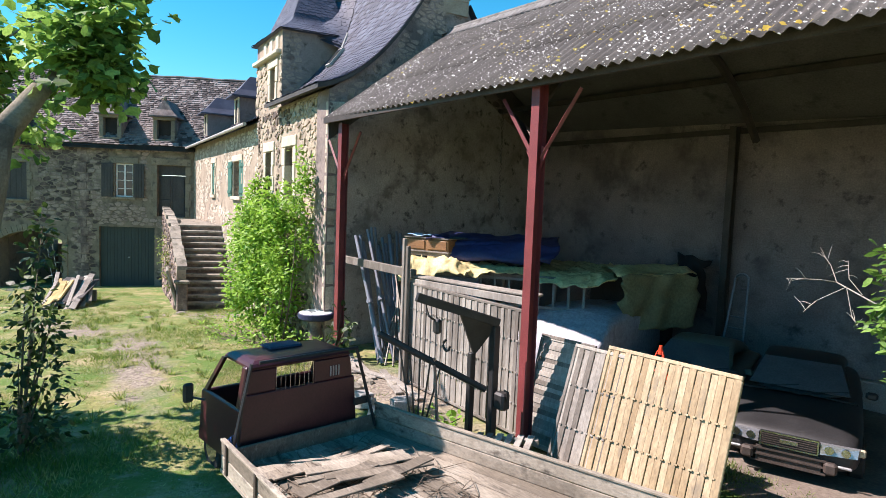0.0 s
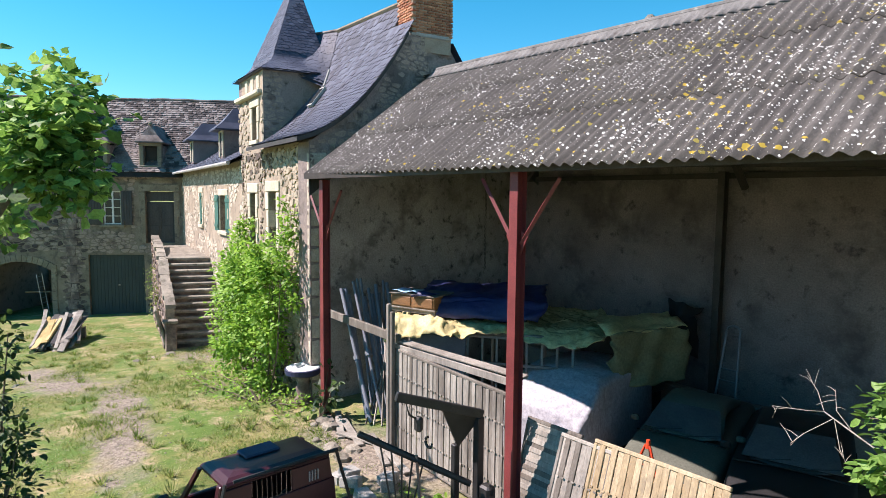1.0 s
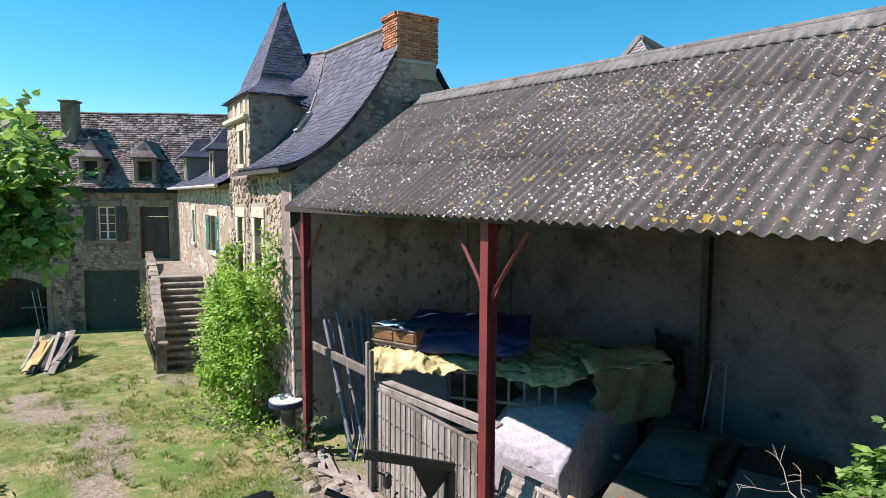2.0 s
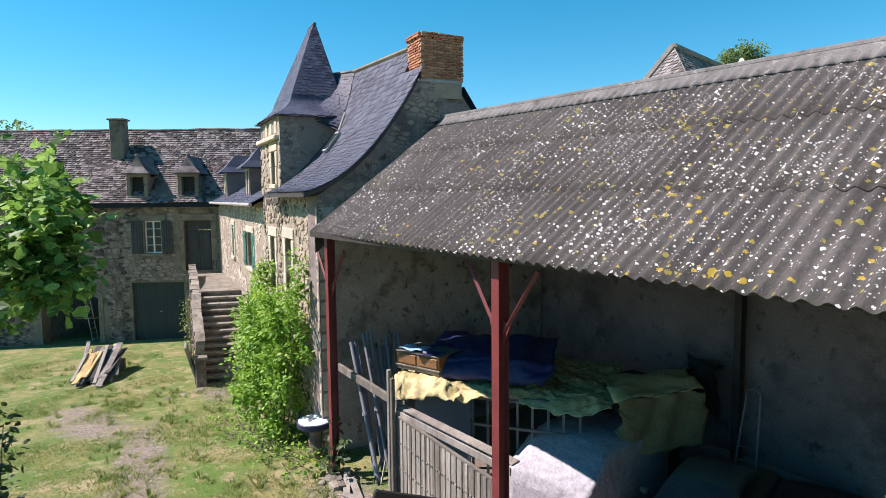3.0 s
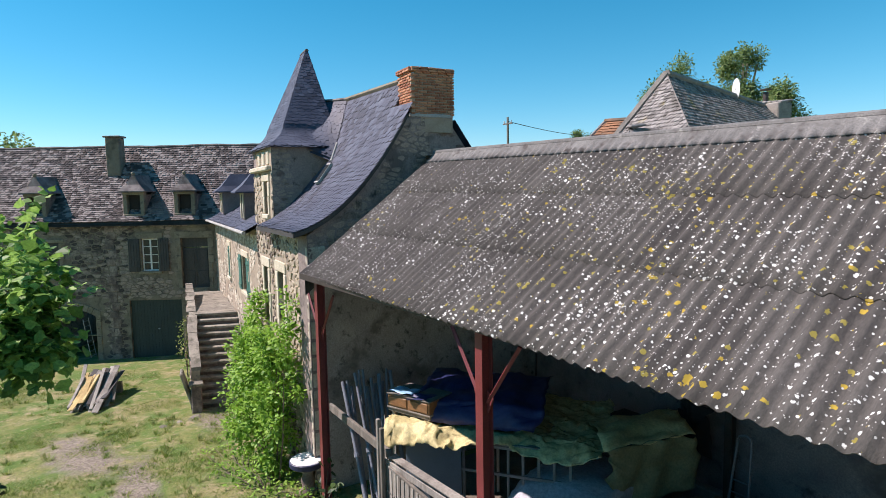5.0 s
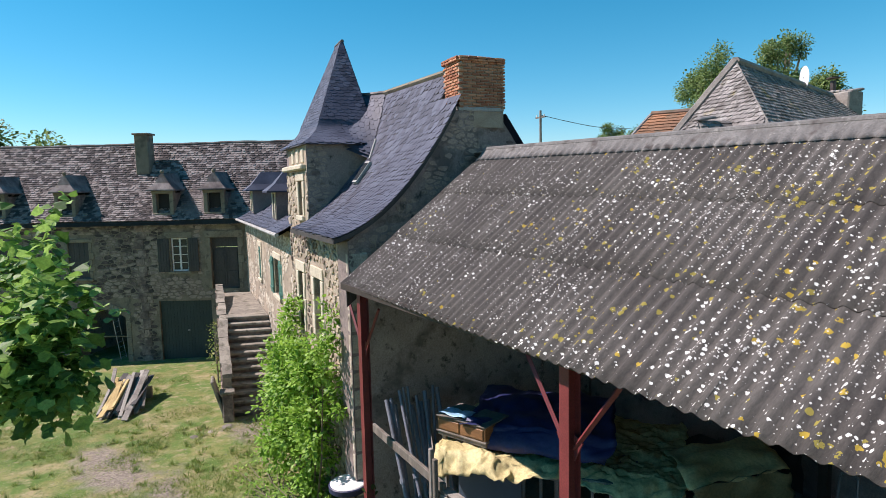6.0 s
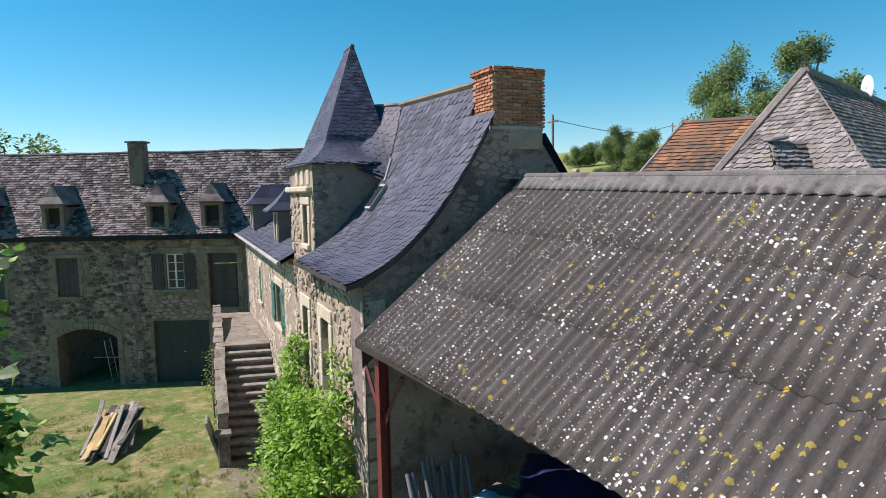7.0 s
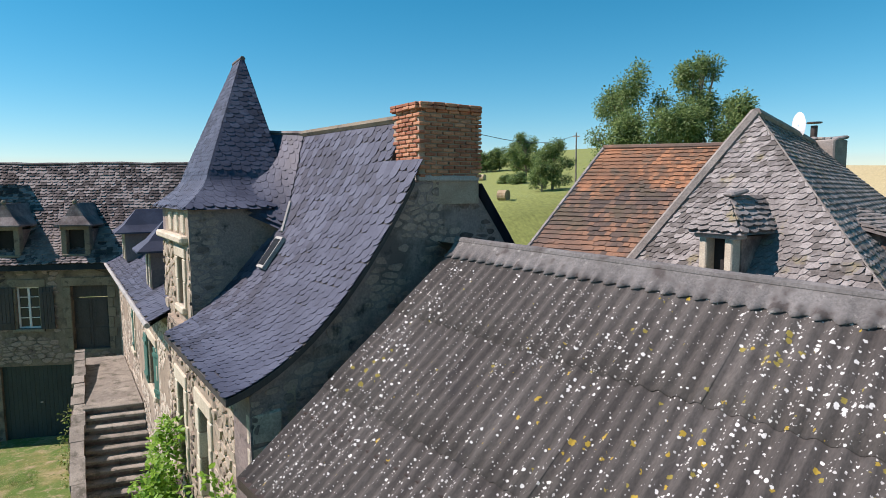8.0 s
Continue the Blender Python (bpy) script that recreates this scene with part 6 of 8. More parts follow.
    for k, (a, b, c, d) in enumerate(((el_, er_, tip, tip), (er_, br_, tail, tip), (bl_, el_, tip, tail))):
        slabs += tiles(lambda u, s, a=a, b=b, c=c, d=d: q @ (lambda lo, hi: lo.lerp(hi, min(1.0, max(0.0, u / max(0.01, (hi - lo).length)))))(a.lerp(d, s), b.lerp(c, s)), lambda s, a=a, b=b, c=c, d=d: (0.0, max(0.05, (a.lerp(d, s) - b.lerp(c, s)).length)), 7, 0.24, 130 + k, 0.03, 0.04, "rough")
    lay("hood_slab", slabs, LAUZE_PALE, dm, (0, 0, 1.5), 60)
    hood = Shape().add([q @ (p - Vector((0, 0, 0.03))) for p in (el_, er_, br_, bl_, tip, tail)], [(0, 1, 4), (1, 2, 5, 4), (3, 0, 4, 5), (2, 3, 5), (3, 2, 1, 0)])
    part("hood", hood, LAUZE_PALE, dm)
    part("ridge_stone", Shape().box((0.22, 0.55, 0.08), q @ Matrix.Translation((0, 0.4, 1.87)) @ pose(0, 0, 0, 8, 4, 6), 0.03), LAUZE_PALE, dm)
    # second dormer on the long shaded slope
    d2 = thing("side_dormer", "low stone dormer with a flat slab roof and pale mortar", "dormer", at=(-9.35, 17.9, 7.15))
    q2 = pose(0, 0, 0, 0, 0, 80)
    part("front_wall", Shape().box((1.3, 0.2, 0.55), q2 @ Matrix.Translation((0, -0.55, 0.25)), 0.02), STONE_DARK, d2)
    part("opening", Shape().box((0.5, 0.05, 0.4), q2 @ Matrix.Translation((0.1, -0.66, 0.25))), VOID, d2)
    for x in (-0.6, 0.6):
        part("cheek", Shape().box((0.16, 1.5, 0.6), q2 @ Matrix.Translation((x, 0.2, 0.2))), STONE_DARK, d2)
    wide2 = 1.7
    lay("slab", tiles(lambda u, s: q2 @ Vector((-wide2 / 2 + u, -0.8 + 1.7 * s, 0.55 + 0.42 * s)), lambda s: (0.0, wide2), 8, 0.22, 140, 0.03, 0.04, "rough"), LAUZE_PALE, d2, (0, 0, 0.5), 60)
    part("roof_bed", Shape().box((1.66, 1.7, 0.06), q2 @ Matrix.Translation((0, 0.05, 0.70)) @ pose(0, 0, 0, 13.9, 0, 0)), LAUZE_PALE, d2)
    part("mortar_ridge", Shape().tube([q2 @ Vector((-0.85, 0.9, 1.02)), q2 @ Vector((0.85, 0.9, 1.0))], 0.06, 6), HIP_MORTAR, d2)
    # chimney with pots and a dish
    ch = thing("cement_chimney", "wide grey cement chimney with metal cowls", "chimney", at=(-12.75, 25.5, 7.85))
    part("shaft", Shape().box((0.95, 0.7, 2.15), Matrix.Translation((0, 0, 1.0)) @ pose(0, 0, 0, 0, 0, -12), 0.04), HIP_MORTAR, ch)
    for k in range(5):
        part("cap_stone", Shape().box((0.2, 0.6, 0.1), Matrix.Translation((-0.4 + 0.2 * k, 0, 2.12)) @ pose(0, 0, 0, 4 * k - 8, 5, -12), 0.03), LAUZE_PALE, ch)
    part("cowl", Shape().tube([(-0.35, 0, 2.1), (-0.35, 0, 2.55)], 0.1, 10), DARK_STEEL, ch)
    part("cowl_cap", Shape().tube([(-0.35, 0, 2.62), (-0.35, 0, 2.66)], 0.22, 12), DARK_STEEL, ch)
    dish = thing("satellite_dish", "white satellite dish on the slab-roofed house", "satellite dish", at=(-12.35, 22.4, 9.70))
    bowl = Shape()
    rings = [[Vector((r * math.cos(a) * 0.75, -0.12 + 0.35 * r * r - r * math.cos(a) * 0.45, 0.45 + 1.2 * r * math.sin(a))) for a in [2 * math.pi * i / 20 for i in range(20)]] for r in (0.02, 0.11, 0.22, 0.31)]
    bowl.loft(rings, caps=False)
    part("reflector", bowl, WHITE_PAINT, dish, smooth=True)
    part("arm", Shape().tube([(0, 0, -0.2), (0, 0.02, 0.5)], 0.03, 6), DARK_STEEL, dish)
    # orange tiled barn
    ob = thing("tiled_barn", "neighbouring barn with a weathered orange tile roof", "barn")
    pk, pr = Vector((-20.6, 24.95, 10.05)), Vector((-14.2, 27.2, 9.98))
    down = Vector((0.36, -0.93, 0)) * 6.4 + Vector((0, 0, -4.6))
    el, er = pk + down + Vector((-1.1, -1.0, 0)), pr + down
    wide = (er - el).length
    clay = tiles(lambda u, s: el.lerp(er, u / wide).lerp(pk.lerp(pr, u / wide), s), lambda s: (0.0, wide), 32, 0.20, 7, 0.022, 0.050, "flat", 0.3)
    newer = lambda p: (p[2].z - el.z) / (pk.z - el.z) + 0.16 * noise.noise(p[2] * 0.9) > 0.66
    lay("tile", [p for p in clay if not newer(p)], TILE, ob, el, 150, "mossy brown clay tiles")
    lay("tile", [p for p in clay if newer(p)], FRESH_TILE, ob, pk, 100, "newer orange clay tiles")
    deck = Shape()
    back = Vector((-0.36, 0.93, 0)) * 5 + Vector((0, 0, -4.6))
    deck.add([p + dz for p in (el, er, pr, pk)] + [pk + back, pr + back], [(0, 1, 2, 3), (3, 2, 5, 4), (0, 3, 4)])
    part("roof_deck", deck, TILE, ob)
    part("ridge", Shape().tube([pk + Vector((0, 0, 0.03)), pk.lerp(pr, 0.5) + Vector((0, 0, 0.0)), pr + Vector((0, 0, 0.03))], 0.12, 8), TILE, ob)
    part("verge", Shape().tube([el, pk], 0.09, 6), LAUZE_PALE, ob)
    part("barn_wall", Shape().loft([[p + Vector((0, 0, z)) for p in (el + Vector((0.3, 0.5, -6)), er + Vector((0, 0.5, -6)), pr + back + Vector((0, 0, -6)), pk + back + Vector((0.3, 0, -6)))] for z in (-1.5, 5.9)]), RENDER, ob)


HIP_MORTAR = surface("weathered_hip_mortar", [(0.17, 0.15, 0.13), (0.30, 0.275, 0.24)], 2.0, 25, 0.95, 0.6, spots=[((0.42, 0.40, 0.37), 5, 0.34)])
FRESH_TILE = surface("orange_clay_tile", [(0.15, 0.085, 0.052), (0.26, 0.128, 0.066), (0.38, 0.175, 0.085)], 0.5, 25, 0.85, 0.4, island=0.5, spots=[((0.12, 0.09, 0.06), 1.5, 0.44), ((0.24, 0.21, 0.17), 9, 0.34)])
LAUZE_PALE = surface("pale_stone_roof_slabs", [(0.105, 0.095, 0.085), (0.185, 0.17, 0.157), (0.29, 0.27, 0.25)], 1.8, 30, 0.9, 0.8, island=0.45, spots=[((0.42, 0.40, 0.37), 6, 0.36), ((0.07, 0.06, 0.05), 4.5, 0.40), ((0.24, 0.20, 0.08), 1.6, 0.38)])
neighbour_houses()


def far_tree(at, height, width, seed, label="large leafy tree beyond the neighbouring roofs", size=0.58):
    t = thing("far_tree", label, "tree", "trees on the hill", at=at)
    rnd = random.Random(seed)
    part("trunk", Shape().tube([(0, 0, -1), (0.1, 0, height * 0.35), (0, 0.2, height * 0.75)], [height * 0.035, height * 0.025, height * 0.008], 8), BARK, t)
    clumps = []
    for k in range(44):
        h = rnd.uniform(0.22, 0.97)
        w = width * 0.5 * math.sin(math.pi * min(0.98, max(0.12, h * 0.95))) ** 0.7
        a = rnd.uniform(0, 6.28)
        rr = w * math.sqrt(rnd.random())
        c = Vector((rr * math.cos(a), rr * math.sin(a), height * h))
        clumps.append((c, width * rnd.uniform(0.09, 0.17)))
        if k % 3 == 0:
            part("limb", Shape().tube([(0, 0, height * h * 0.6), c], [height * 0.012, height * 0.004], 5), BARK, t)
    part("crown", leaves(seed, clumped(seed, clumps, 34, size * 0.6, 0.25), size * 0.5, "oval"), FAR_LEAF, t, recalc=False, kind="stuff")


gz = ground_z
for x, y, h, w, sd in ((-46, 66, 21.5, 11.5, 1), (-40, 68, 22.0, 9, 2), (-36.5, 66, 18.0, 10, 3), (-40.5, 62, 16, 13, 4)):
    far_tree((x, y, gz(x, y)), h, w, sd)
for x, y, h, w, sd in ((-118, 122, 7, 8, 5), (-124, 121, 6, 7, 6), (-127, 119, 5, 9, 7), (-92, 97, 9, 7.5, 8), (-40, 50, 7.5, 4, 10), (-31, 39, 8.5, 4, 11), (-20, 80, 8, 8, 13), (-8, 85, 8, 9, 14)):
    far_tree((x, y, gz(x, y)), h, w, sd, "hedge tree on the hillside meadow", 0.5)
for x, y, h, w, sd in ((-66.5, 75.5, 7.5, 6.5, 15), (-66, 72.5, 5.0, 4.5, 16), (-84, 86.5, 2.2, 4.0, 17), (-88.5, 88, 1.8, 3.6, 18)):
    far_tree((x, y, gz(x, y) - 0.4), h, w, sd, "rounded green bush on the hillside meadow", 0.42)
for x, y, h, w, sd in ((-62, -4, 15, 12, 21), (-70, 12, 9, 8, 22)):
    far_tree((x, y, -1.5), h, w, sd, "tall dark tree behind the farm wing", 0.7)


def pole(at, h):
    p = thing("utility_pole", "wooden utility pole with a cross arm", "utility pole", "utility poles", at=at)
    part("mast", Shape().tube([(0, 0, -0.5), (0, 0, h)], [0.15, 0.1], 8), OLD_WOOD, p)
    part("cross_arm", Shape().box((1.3, 0.1, 0.12), Matrix.Translation((0, 0, h - 0.6))), OLD_WOOD, p)
    for x in (-0.5, 0, 0.5):
        part("insulator", Shape().tube([(x, 0, h - 0.54), (x, 0, h - 0.35)], 0.05, 6), WHITE_PAINT, p)


P1, P2 = Vector((-44.0, 38.0, 13.6)), Vector((-67.2, 81.9, 16.9))
pole((P1.x, P1.y, gz(P1.x, P1.y)), P1.z - gz(P1.x, P1.y))
pole((P2.x, P2.y, gz(P2.x, P2.y)), P2.z - gz(P2.x, P2.y))
wire = Shape()
wire.tube([P1.lerp(P2, i / 14) + Vector((0, 0, -0.4 - 1.1 * math.sin(math.pi * i / 14))) for i in range(15)], 0.03, 4)
part("overhead_wire", wire, BLACK_STEEL, None, "thin black wire slung between two poles", category="wire")
for x, y in ((-61, 59.5), (-103, 95)):
    b = Shape().tube([(x - 0.6, y, gz(x, y) + 0.65), (x + 0.6, y + 0.3, gz(x, y) + 0.65)], 0.7, 14)
    part("hay_bale", b, NEW_WOOD, None, "round straw bale lying on the meadow", category="hay bale", group="hay bales")

# ---- things in the yard ----
def drum_stand():
    d = thing("stone_stand", "round table top with a pale lid on a carved stone foot", "stand", at=(-12.92, 6.80, -0.04))
    s = Shape()
    prof = [(0.20, 0.0), (0.22, 0.12), (0.13, 0.22), (0.17, 0.38), (0.12, 0.52), (0.16, 0.66), (0.18, 0.72)]
    s.loft([[Vector((r * math.cos(a), r * math.sin(a), z)) for a in [2 * math.pi * i / 12 for i in range(12)]] for r, z in prof])
    part("foot", s, STONE_DARK, d, smooth=True)
    rim = Shape().loft([[Vector((r * math.cos(a), r * math.sin(a), z)) for a in [2 * math.pi * i / 28 for i in range(28)]] for r, z in ((0.36, 0.72), (0.41, 0.76), (0.41, 0.86), (0.39, 0.875))])
    part("rim", rim, plain("dark_blue_rim", (0.02, 0.025, 0.07), 0.5), d)
    top = Shape().loft([[Vector((r * math.cos(a), r * math.sin(a), z)) for a in [2 * math.pi * i / 28 for i in range(28)]] for r, z in ((0.38, 0.874), (0.36, 0.89), (0.1, 0.895))])
    part("lid", top, WHITE_PAINT, d, "pale round lid")


drum_stand()


YELLOW_WOOD = surface("pale_yellow_sawn_wood", [(0.38, 0.26, 0.10), (0.56, 0.42, 0.18)], 2.5, 30, 0.8, 0.3, objrand=0.4)


def wood_pile():
    at = (-26.0, 3.35, gz(-26.0, 3.35) - 0.03)
    w = thing("timber_pile", "pile of old split timber and yellow boards on the grass", "wood pile", at=at)
    rnd = random.Random(14)
    q = pose(0, 0, 0, 0, 0, 163)
    for i in range(40):
        ln = rnd.uniform(1.9, 3.4)
        row = i // 10
        flat = rnd.random() < 0.5
        m = q @ Matrix.Translation((rnd.uniform(-0.45, 0.3), -0.55 + 1.10 * (i % 10) / 9 + rnd.uniform(-0.06, 0.06), 0.34 + 0.09 * row)) @ pose(0, 0, 0, rnd.uniform(-14, 14), -10 + rnd.uniform(-5, 4), rnd.gauss(0, 3.5))
        part("timber", Shape().box((ln, 0.2 if flat else rnd.uniform(0.08, 0.14), 0.035 if flat else rnd.uniform(0.06, 0.12)), m, 0.012), YELLOW_WOOD if i % 10 in (5, 7, 8) and row > 1 else (OLD_WOOD if rnd.random() < 0.7 else DARK_WOOD), w)
    for x, h in ((-1.0, 0.10), (0.9, 0.42)):
        part("bearer", Shape().box((0.2, 1.35, h), q @ Matrix.Translation((x, 0, h / 2)), 0.01), OLD_WOOD, w)


wood_pile()


def ladder(at, turn, h, w, label, name="ladder", material=None, lean=12, rungs=8):
    l = thing(name, label, "ladder", at=at)
    q = pose(0, 0, 0, -lean, 0, turn)
    for x in (-w / 2, w / 2):
        part("rail", Shape().box((0.05, 0.03, h), q @ Matrix.Translation((x, 0, h / 2)), 0.008), material, l)
    for i in range(rungs):
        z = h * (i + 0.5) / rungs
        part("rung", Shape().tube([q @ Vector((-w / 2, 0, z)), q @ Vector((w / 2, 0, z))], 0.016, 6), material, l)
    return l


ALU = plain("dull_aluminium", (0.55, 0.56, 0.57), 0.4, 0.8)
bp = BACKW.at(6.95, -1.42, -0.9)
ladder(tuple(bp), 58.6 + 90, 2.1, 0.5, "aluminium step ladder standing in the dark arch", material=ALU, lean=8)


def tube_frame(at):
    """A narrow frame of bent tube, rounded at the top, with two rungs low down."""
    f = thing("tube_ladder", "narrow bent-tube metal ladder leaning at the barn's rear wall", "ladder", at=at)
    metal = plain("tarnished_ladder_metal", (0.15, 0.15, 0.165), 0.45, 0.5)
    lean = lambda x, z: (x, 0.16 * z, z)
    arc = [lean(0.13 * math.cos(a), 2.16 + 0.10 * math.sin(a)) for a in [math.pi * k / 8 for k in range(9)]]
    part("tube", Shape().tube([lean(0.24, 0.0)] + arc + [lean(-0.24, 0.0)], 0.024, 8), metal, f)
    for z in (0.5, 0.85, 1.20, 1.42):
        w = 0.24 - 0.051 * z
        part("rung", Shape().tube([lean(-w, z), lean(w, z)], 0.014, 6), metal, f)


tube_frame((-6.03, 12.25, 0.02))
sb = thing("sawn_board", "pale board laid across in the dark arch", "board", at=tuple(BACKW.at(7.3, -0.25, -1.0)))
part("board", Shape().box((1.3, 0.2, 0.05), pose(0, 0, 0, 0, 0, 58.6), 0.01), NEW_WOOD, sb)

# ---- the flatbed truck ----
MAROON = surface("faded_maroon_car_paint", [(0.034, 0.008, 0.011), (0.058, 0.014, 0.019)], 1.5, 40, 0.35, 0.05, spots=[((0.07, 0.03, 0.03), 6, 0.28)])
RUBBER = plain("black_rubber", (0.02, 0.02, 0.02), 0.8)
CHROME = plain("worn_chrome", (0.6, 0.6, 0.62), 0.25, 1.0)
BED_WOOD = surface("weathered_truck_bed_wood", [(0.14, 0.115, 0.085), (0.25, 0.21, 0.16), (0.36, 0.315, 0.25)], 2.0, 30, 0.9, 0.5, objrand=0.4, spots=[((0.07, 0.056, 0.042), 4, 0.44), ((0.34, 0.30, 0.24), 9, 0.36)], stretch=(0.4, 1.5, 1))


def wheel(parent, m, r=0.28, w=0.17, name="wheel"):
    ring = lambda rad, y: [m @ Vector((rad * math.cos(a), y, rad * math.sin(a))) for a in [2 * math.pi * i / 24 for i in range(24)]]
    t = part(name, Shape().loft([ring(r * 0.62, -w / 2), ring(r * 0.93, -w / 2), ring(r, -w / 2 + 0.03), ring(r, w / 2 - 0.03), ring(r * 0.93, w / 2), ring(r * 0.62, w / 2)]), RUBBER, parent)
    part("rim", Shape().loft([ring(r * 0.6, -w / 2 - 0.005), ring(r * 0.5, -w / 2 + 0.03), ring(r * 0.15, -w / 2 + 0.01)]), CHROME, t)
    part("rim", Shape().loft([ring(r * 0.6, w / 2 + 0.005), ring(r * 0.5, w / 2 - 0.03), ring(r * 0.15, w / 2 - 0.01)]), CHROME, t)


def truck():
    t = thing("flatbed_truck", "old maroon flatbed truck with a weathered wooden bed", "truck", at=(-7.00, 3.83, -0.05))
    # local x runs forwards to the cab's nose, y to the truck's right hand
    R = pose(0, 0, 0, 0, 0, 180 + 5) @ Matrix.Translation((0, 0.06, 0))
    W, H0, H1 = 0.83, 0.36, 1.56

    def box(name, x0, x1, y0, y1, z0, z1, mat_, parent=t, bevel=0.0, label=""):
        return part(name, Shape().box((x1 - x0, y1 - y0, z1 - z0), R @ Matrix.Translation(((x0 + x1) / 2, (y0 + y1) / 2, (z0 + z1) / 2)), bevel), mat_, parent, label)

    # cab: rear wall round a window, sides with door windows, roof and nose; y is mirrored by the half turn
    def blk(cab, x0, x1, y0, y1, z0, z1, b=0.015):
        cab.box((x1 - x0, y1 - y0, z1 - z0), Matrix.Translation(((x0 + x1) / 2, (y0 + y1) / 2, (z0 + z1) / 2)), b)

    def tapered(s):
        """The cab leans in towards its roof."""
        s.v = [tuple(R @ Vector((x, y * (1 - 0.16 * max(0.0, z - 0.75) / 0.85), z))) for x, y, z in s.v]
        return s

    wy0, wy1, wz0, wz1 = -0.17, 0.39, 1.20, 1.48
    rear = Shape()
    for y0, y1, z0, z1 in ((-W, W, H0, wz0), (-W + 0.03, wy0, wz0, wz1), (wy1, W - 0.03, wz0, wz1), (-W + 0.05, W - 0.05, wz1, H1 - 0.03)):
        blk(rear, 0.0, 0.05, y0, y1, z0, z1)
    part("rear_panel", tapered(rear), MAROON, t, "maroon cab back with a bare window")
    for sy in (-1, 1):
        y0, y1 = sorted((sy * W, sy * (W - 0.05)))
        door = Shape()
        blk(door, 0.05, 1.15, y0, y1, H0, 1.02)
        blk(door, 0.05, 0.16, y0, y1, 1.02, H1 - 0.05)
        a = sy * W
        b = sy * (W - 0.05)
        door.loft([[(1.02, a, 1.02), (1.10, a, 1.02), (1.10, b, 1.02), (1.02, b, 1.02)], [(0.66, a, H1 - 0.05), (0.73, a, H1 - 0.05), (0.73, b, H1 - 0.05), (0.66, b, H1 - 0.05)]])
        part("door", tapered(door), MAROON, t)
    nose = Shape()
    blk(nose, 1.10, 1.17, -W, W, H0, 1.0)
    part("nose_panel", tapered(nose), MAROON, t)
    rings = []
    for z, ins in ((H1 - 0.07, 0.0), (H1 - 0.045, 0.0), (H1 - 0.015, 0.025), (H1 + 0.012, 0.09), (H1 + 0.02, 0.2)):
        k = [(0.0 + ins, -W + 0.04 + ins), (0.0 + ins, W - 0.04 - ins), (0.76 - ins, W - 0.06 - ins), (0.76 - ins, -W + 0.06 + ins)]
        rings.append([(x, y, z) for x, y in k])
    part("cab_roof", tapered(Shape().loft(rings)), MAROON, t)
    box("roof_hatch", 0.40, 0.68, -0.22, 0.24, H1 + 0.015, H1 + 0.055, plain("blue_grey_hatch", (0.035, 0.042, 0.075), 0.7), bevel=0.015)
    gl = tapered(Shape().loft([[(1.11 + o, -W + 0.06, 1.02), (1.11 + o, W - 0.06, 1.02), (0.74 + o, W - 0.06, H1 - 0.06), (0.74 + o, -W + 0.06, H1 - 0.06)] for o in (0.0, 0.01)]))
    part("windscreen", gl, CLEAR, t)
    for k in range(9):
        box("window_bar", -0.008, 0.0, wy0 + (wy1 - wy0) * (k + 0.5) / 9 - 0.0015, wy0 + (wy1 - wy0) * (k + 0.5) / 9 + 0.0015, wz0, wz1, CHROME)
    for k in range(4):
        box("vent_slot", -0.012, 0.0, -0.52 + 0.04 * k, -0.505 + 0.04 * k, 1.25, 1.38, plain("pale_vent_metal", (0.35, 0.30, 0.29), 0.5))
    for y0 in (-0.62, 0.06):
        box("seat", 0.12, 0.62, y0, y0 + 0.54, 0.55, 0.72, RUBBER, bevel=0.05)
        box("seat_back", 0.10, 0.24, y0, y0 + 0.54, 0.72, 1.16, RUBBER, bevel=0.05)
    arm = part("mirror_arm", Shape().tube([R @ Vector((0.95, W, 0.92)), R @ Vector((1.08, W + 0.14, 0.95)), R @ Vector((1.08, W + 0.17, 1.0))], 0.014, 6), BLACK_STEEL, t)
    box("mirror", 1.05, 1.11, W + 0.10, W + 0.23, 0.88, 1.13, BLACK_STEEL, arm, 0.025)
    # headboard frame behind the cab
    for y in (-1.03, 0.97):
        part("frame_post", Shape().tube([R @ Vector((-0.12, y, 0.5)), R @ Vector((-0.06, y * 0.72, 1.58))], 0.022, 6), BLACK_STEEL, t)
    part("frame_bar", Shape().tube([R @ Vector((-0.06, -0.76, 1.58)), R @ Vector((-0.06, 0.6, 1.58))], 0.022, 6), BLACK_STEEL, t)
    part("frame_bar", Shape().box((0.05, 0.26, 0.09), R @ Matrix.Translation((-0.05, -0.86, 0.86)), 0.01), BLACK_STEEL, t)
    part("headboard", Shape().box((0.05, 2.02, 0.22), R @ Matrix.Translation((-0.075, -0.04, 0.53)), 0.01), BED_WOOD, t)
    # bed
    for i in range(12):
        f = i / 11
        q = R @ Matrix.Translation((-0.05, -1.0 + 1.96 * f, 0.06)) @ pose(0, 0, 0, 0, 0, 9.0 - 13 * f)
        zp = 0.36 + 0.004 * (i % 2)
        ends = [[q @ Vector((x, sy * w, zp + sz * 0.02)) for sy, sz in ((-1, -1), (1, -1), (1, 1), (-1, 1))] for x, w in ((0.0, 0.083), (-4.1, 0.122))]
        part("bed_plank", Shape().loft(ends), BED_WOOD, t)
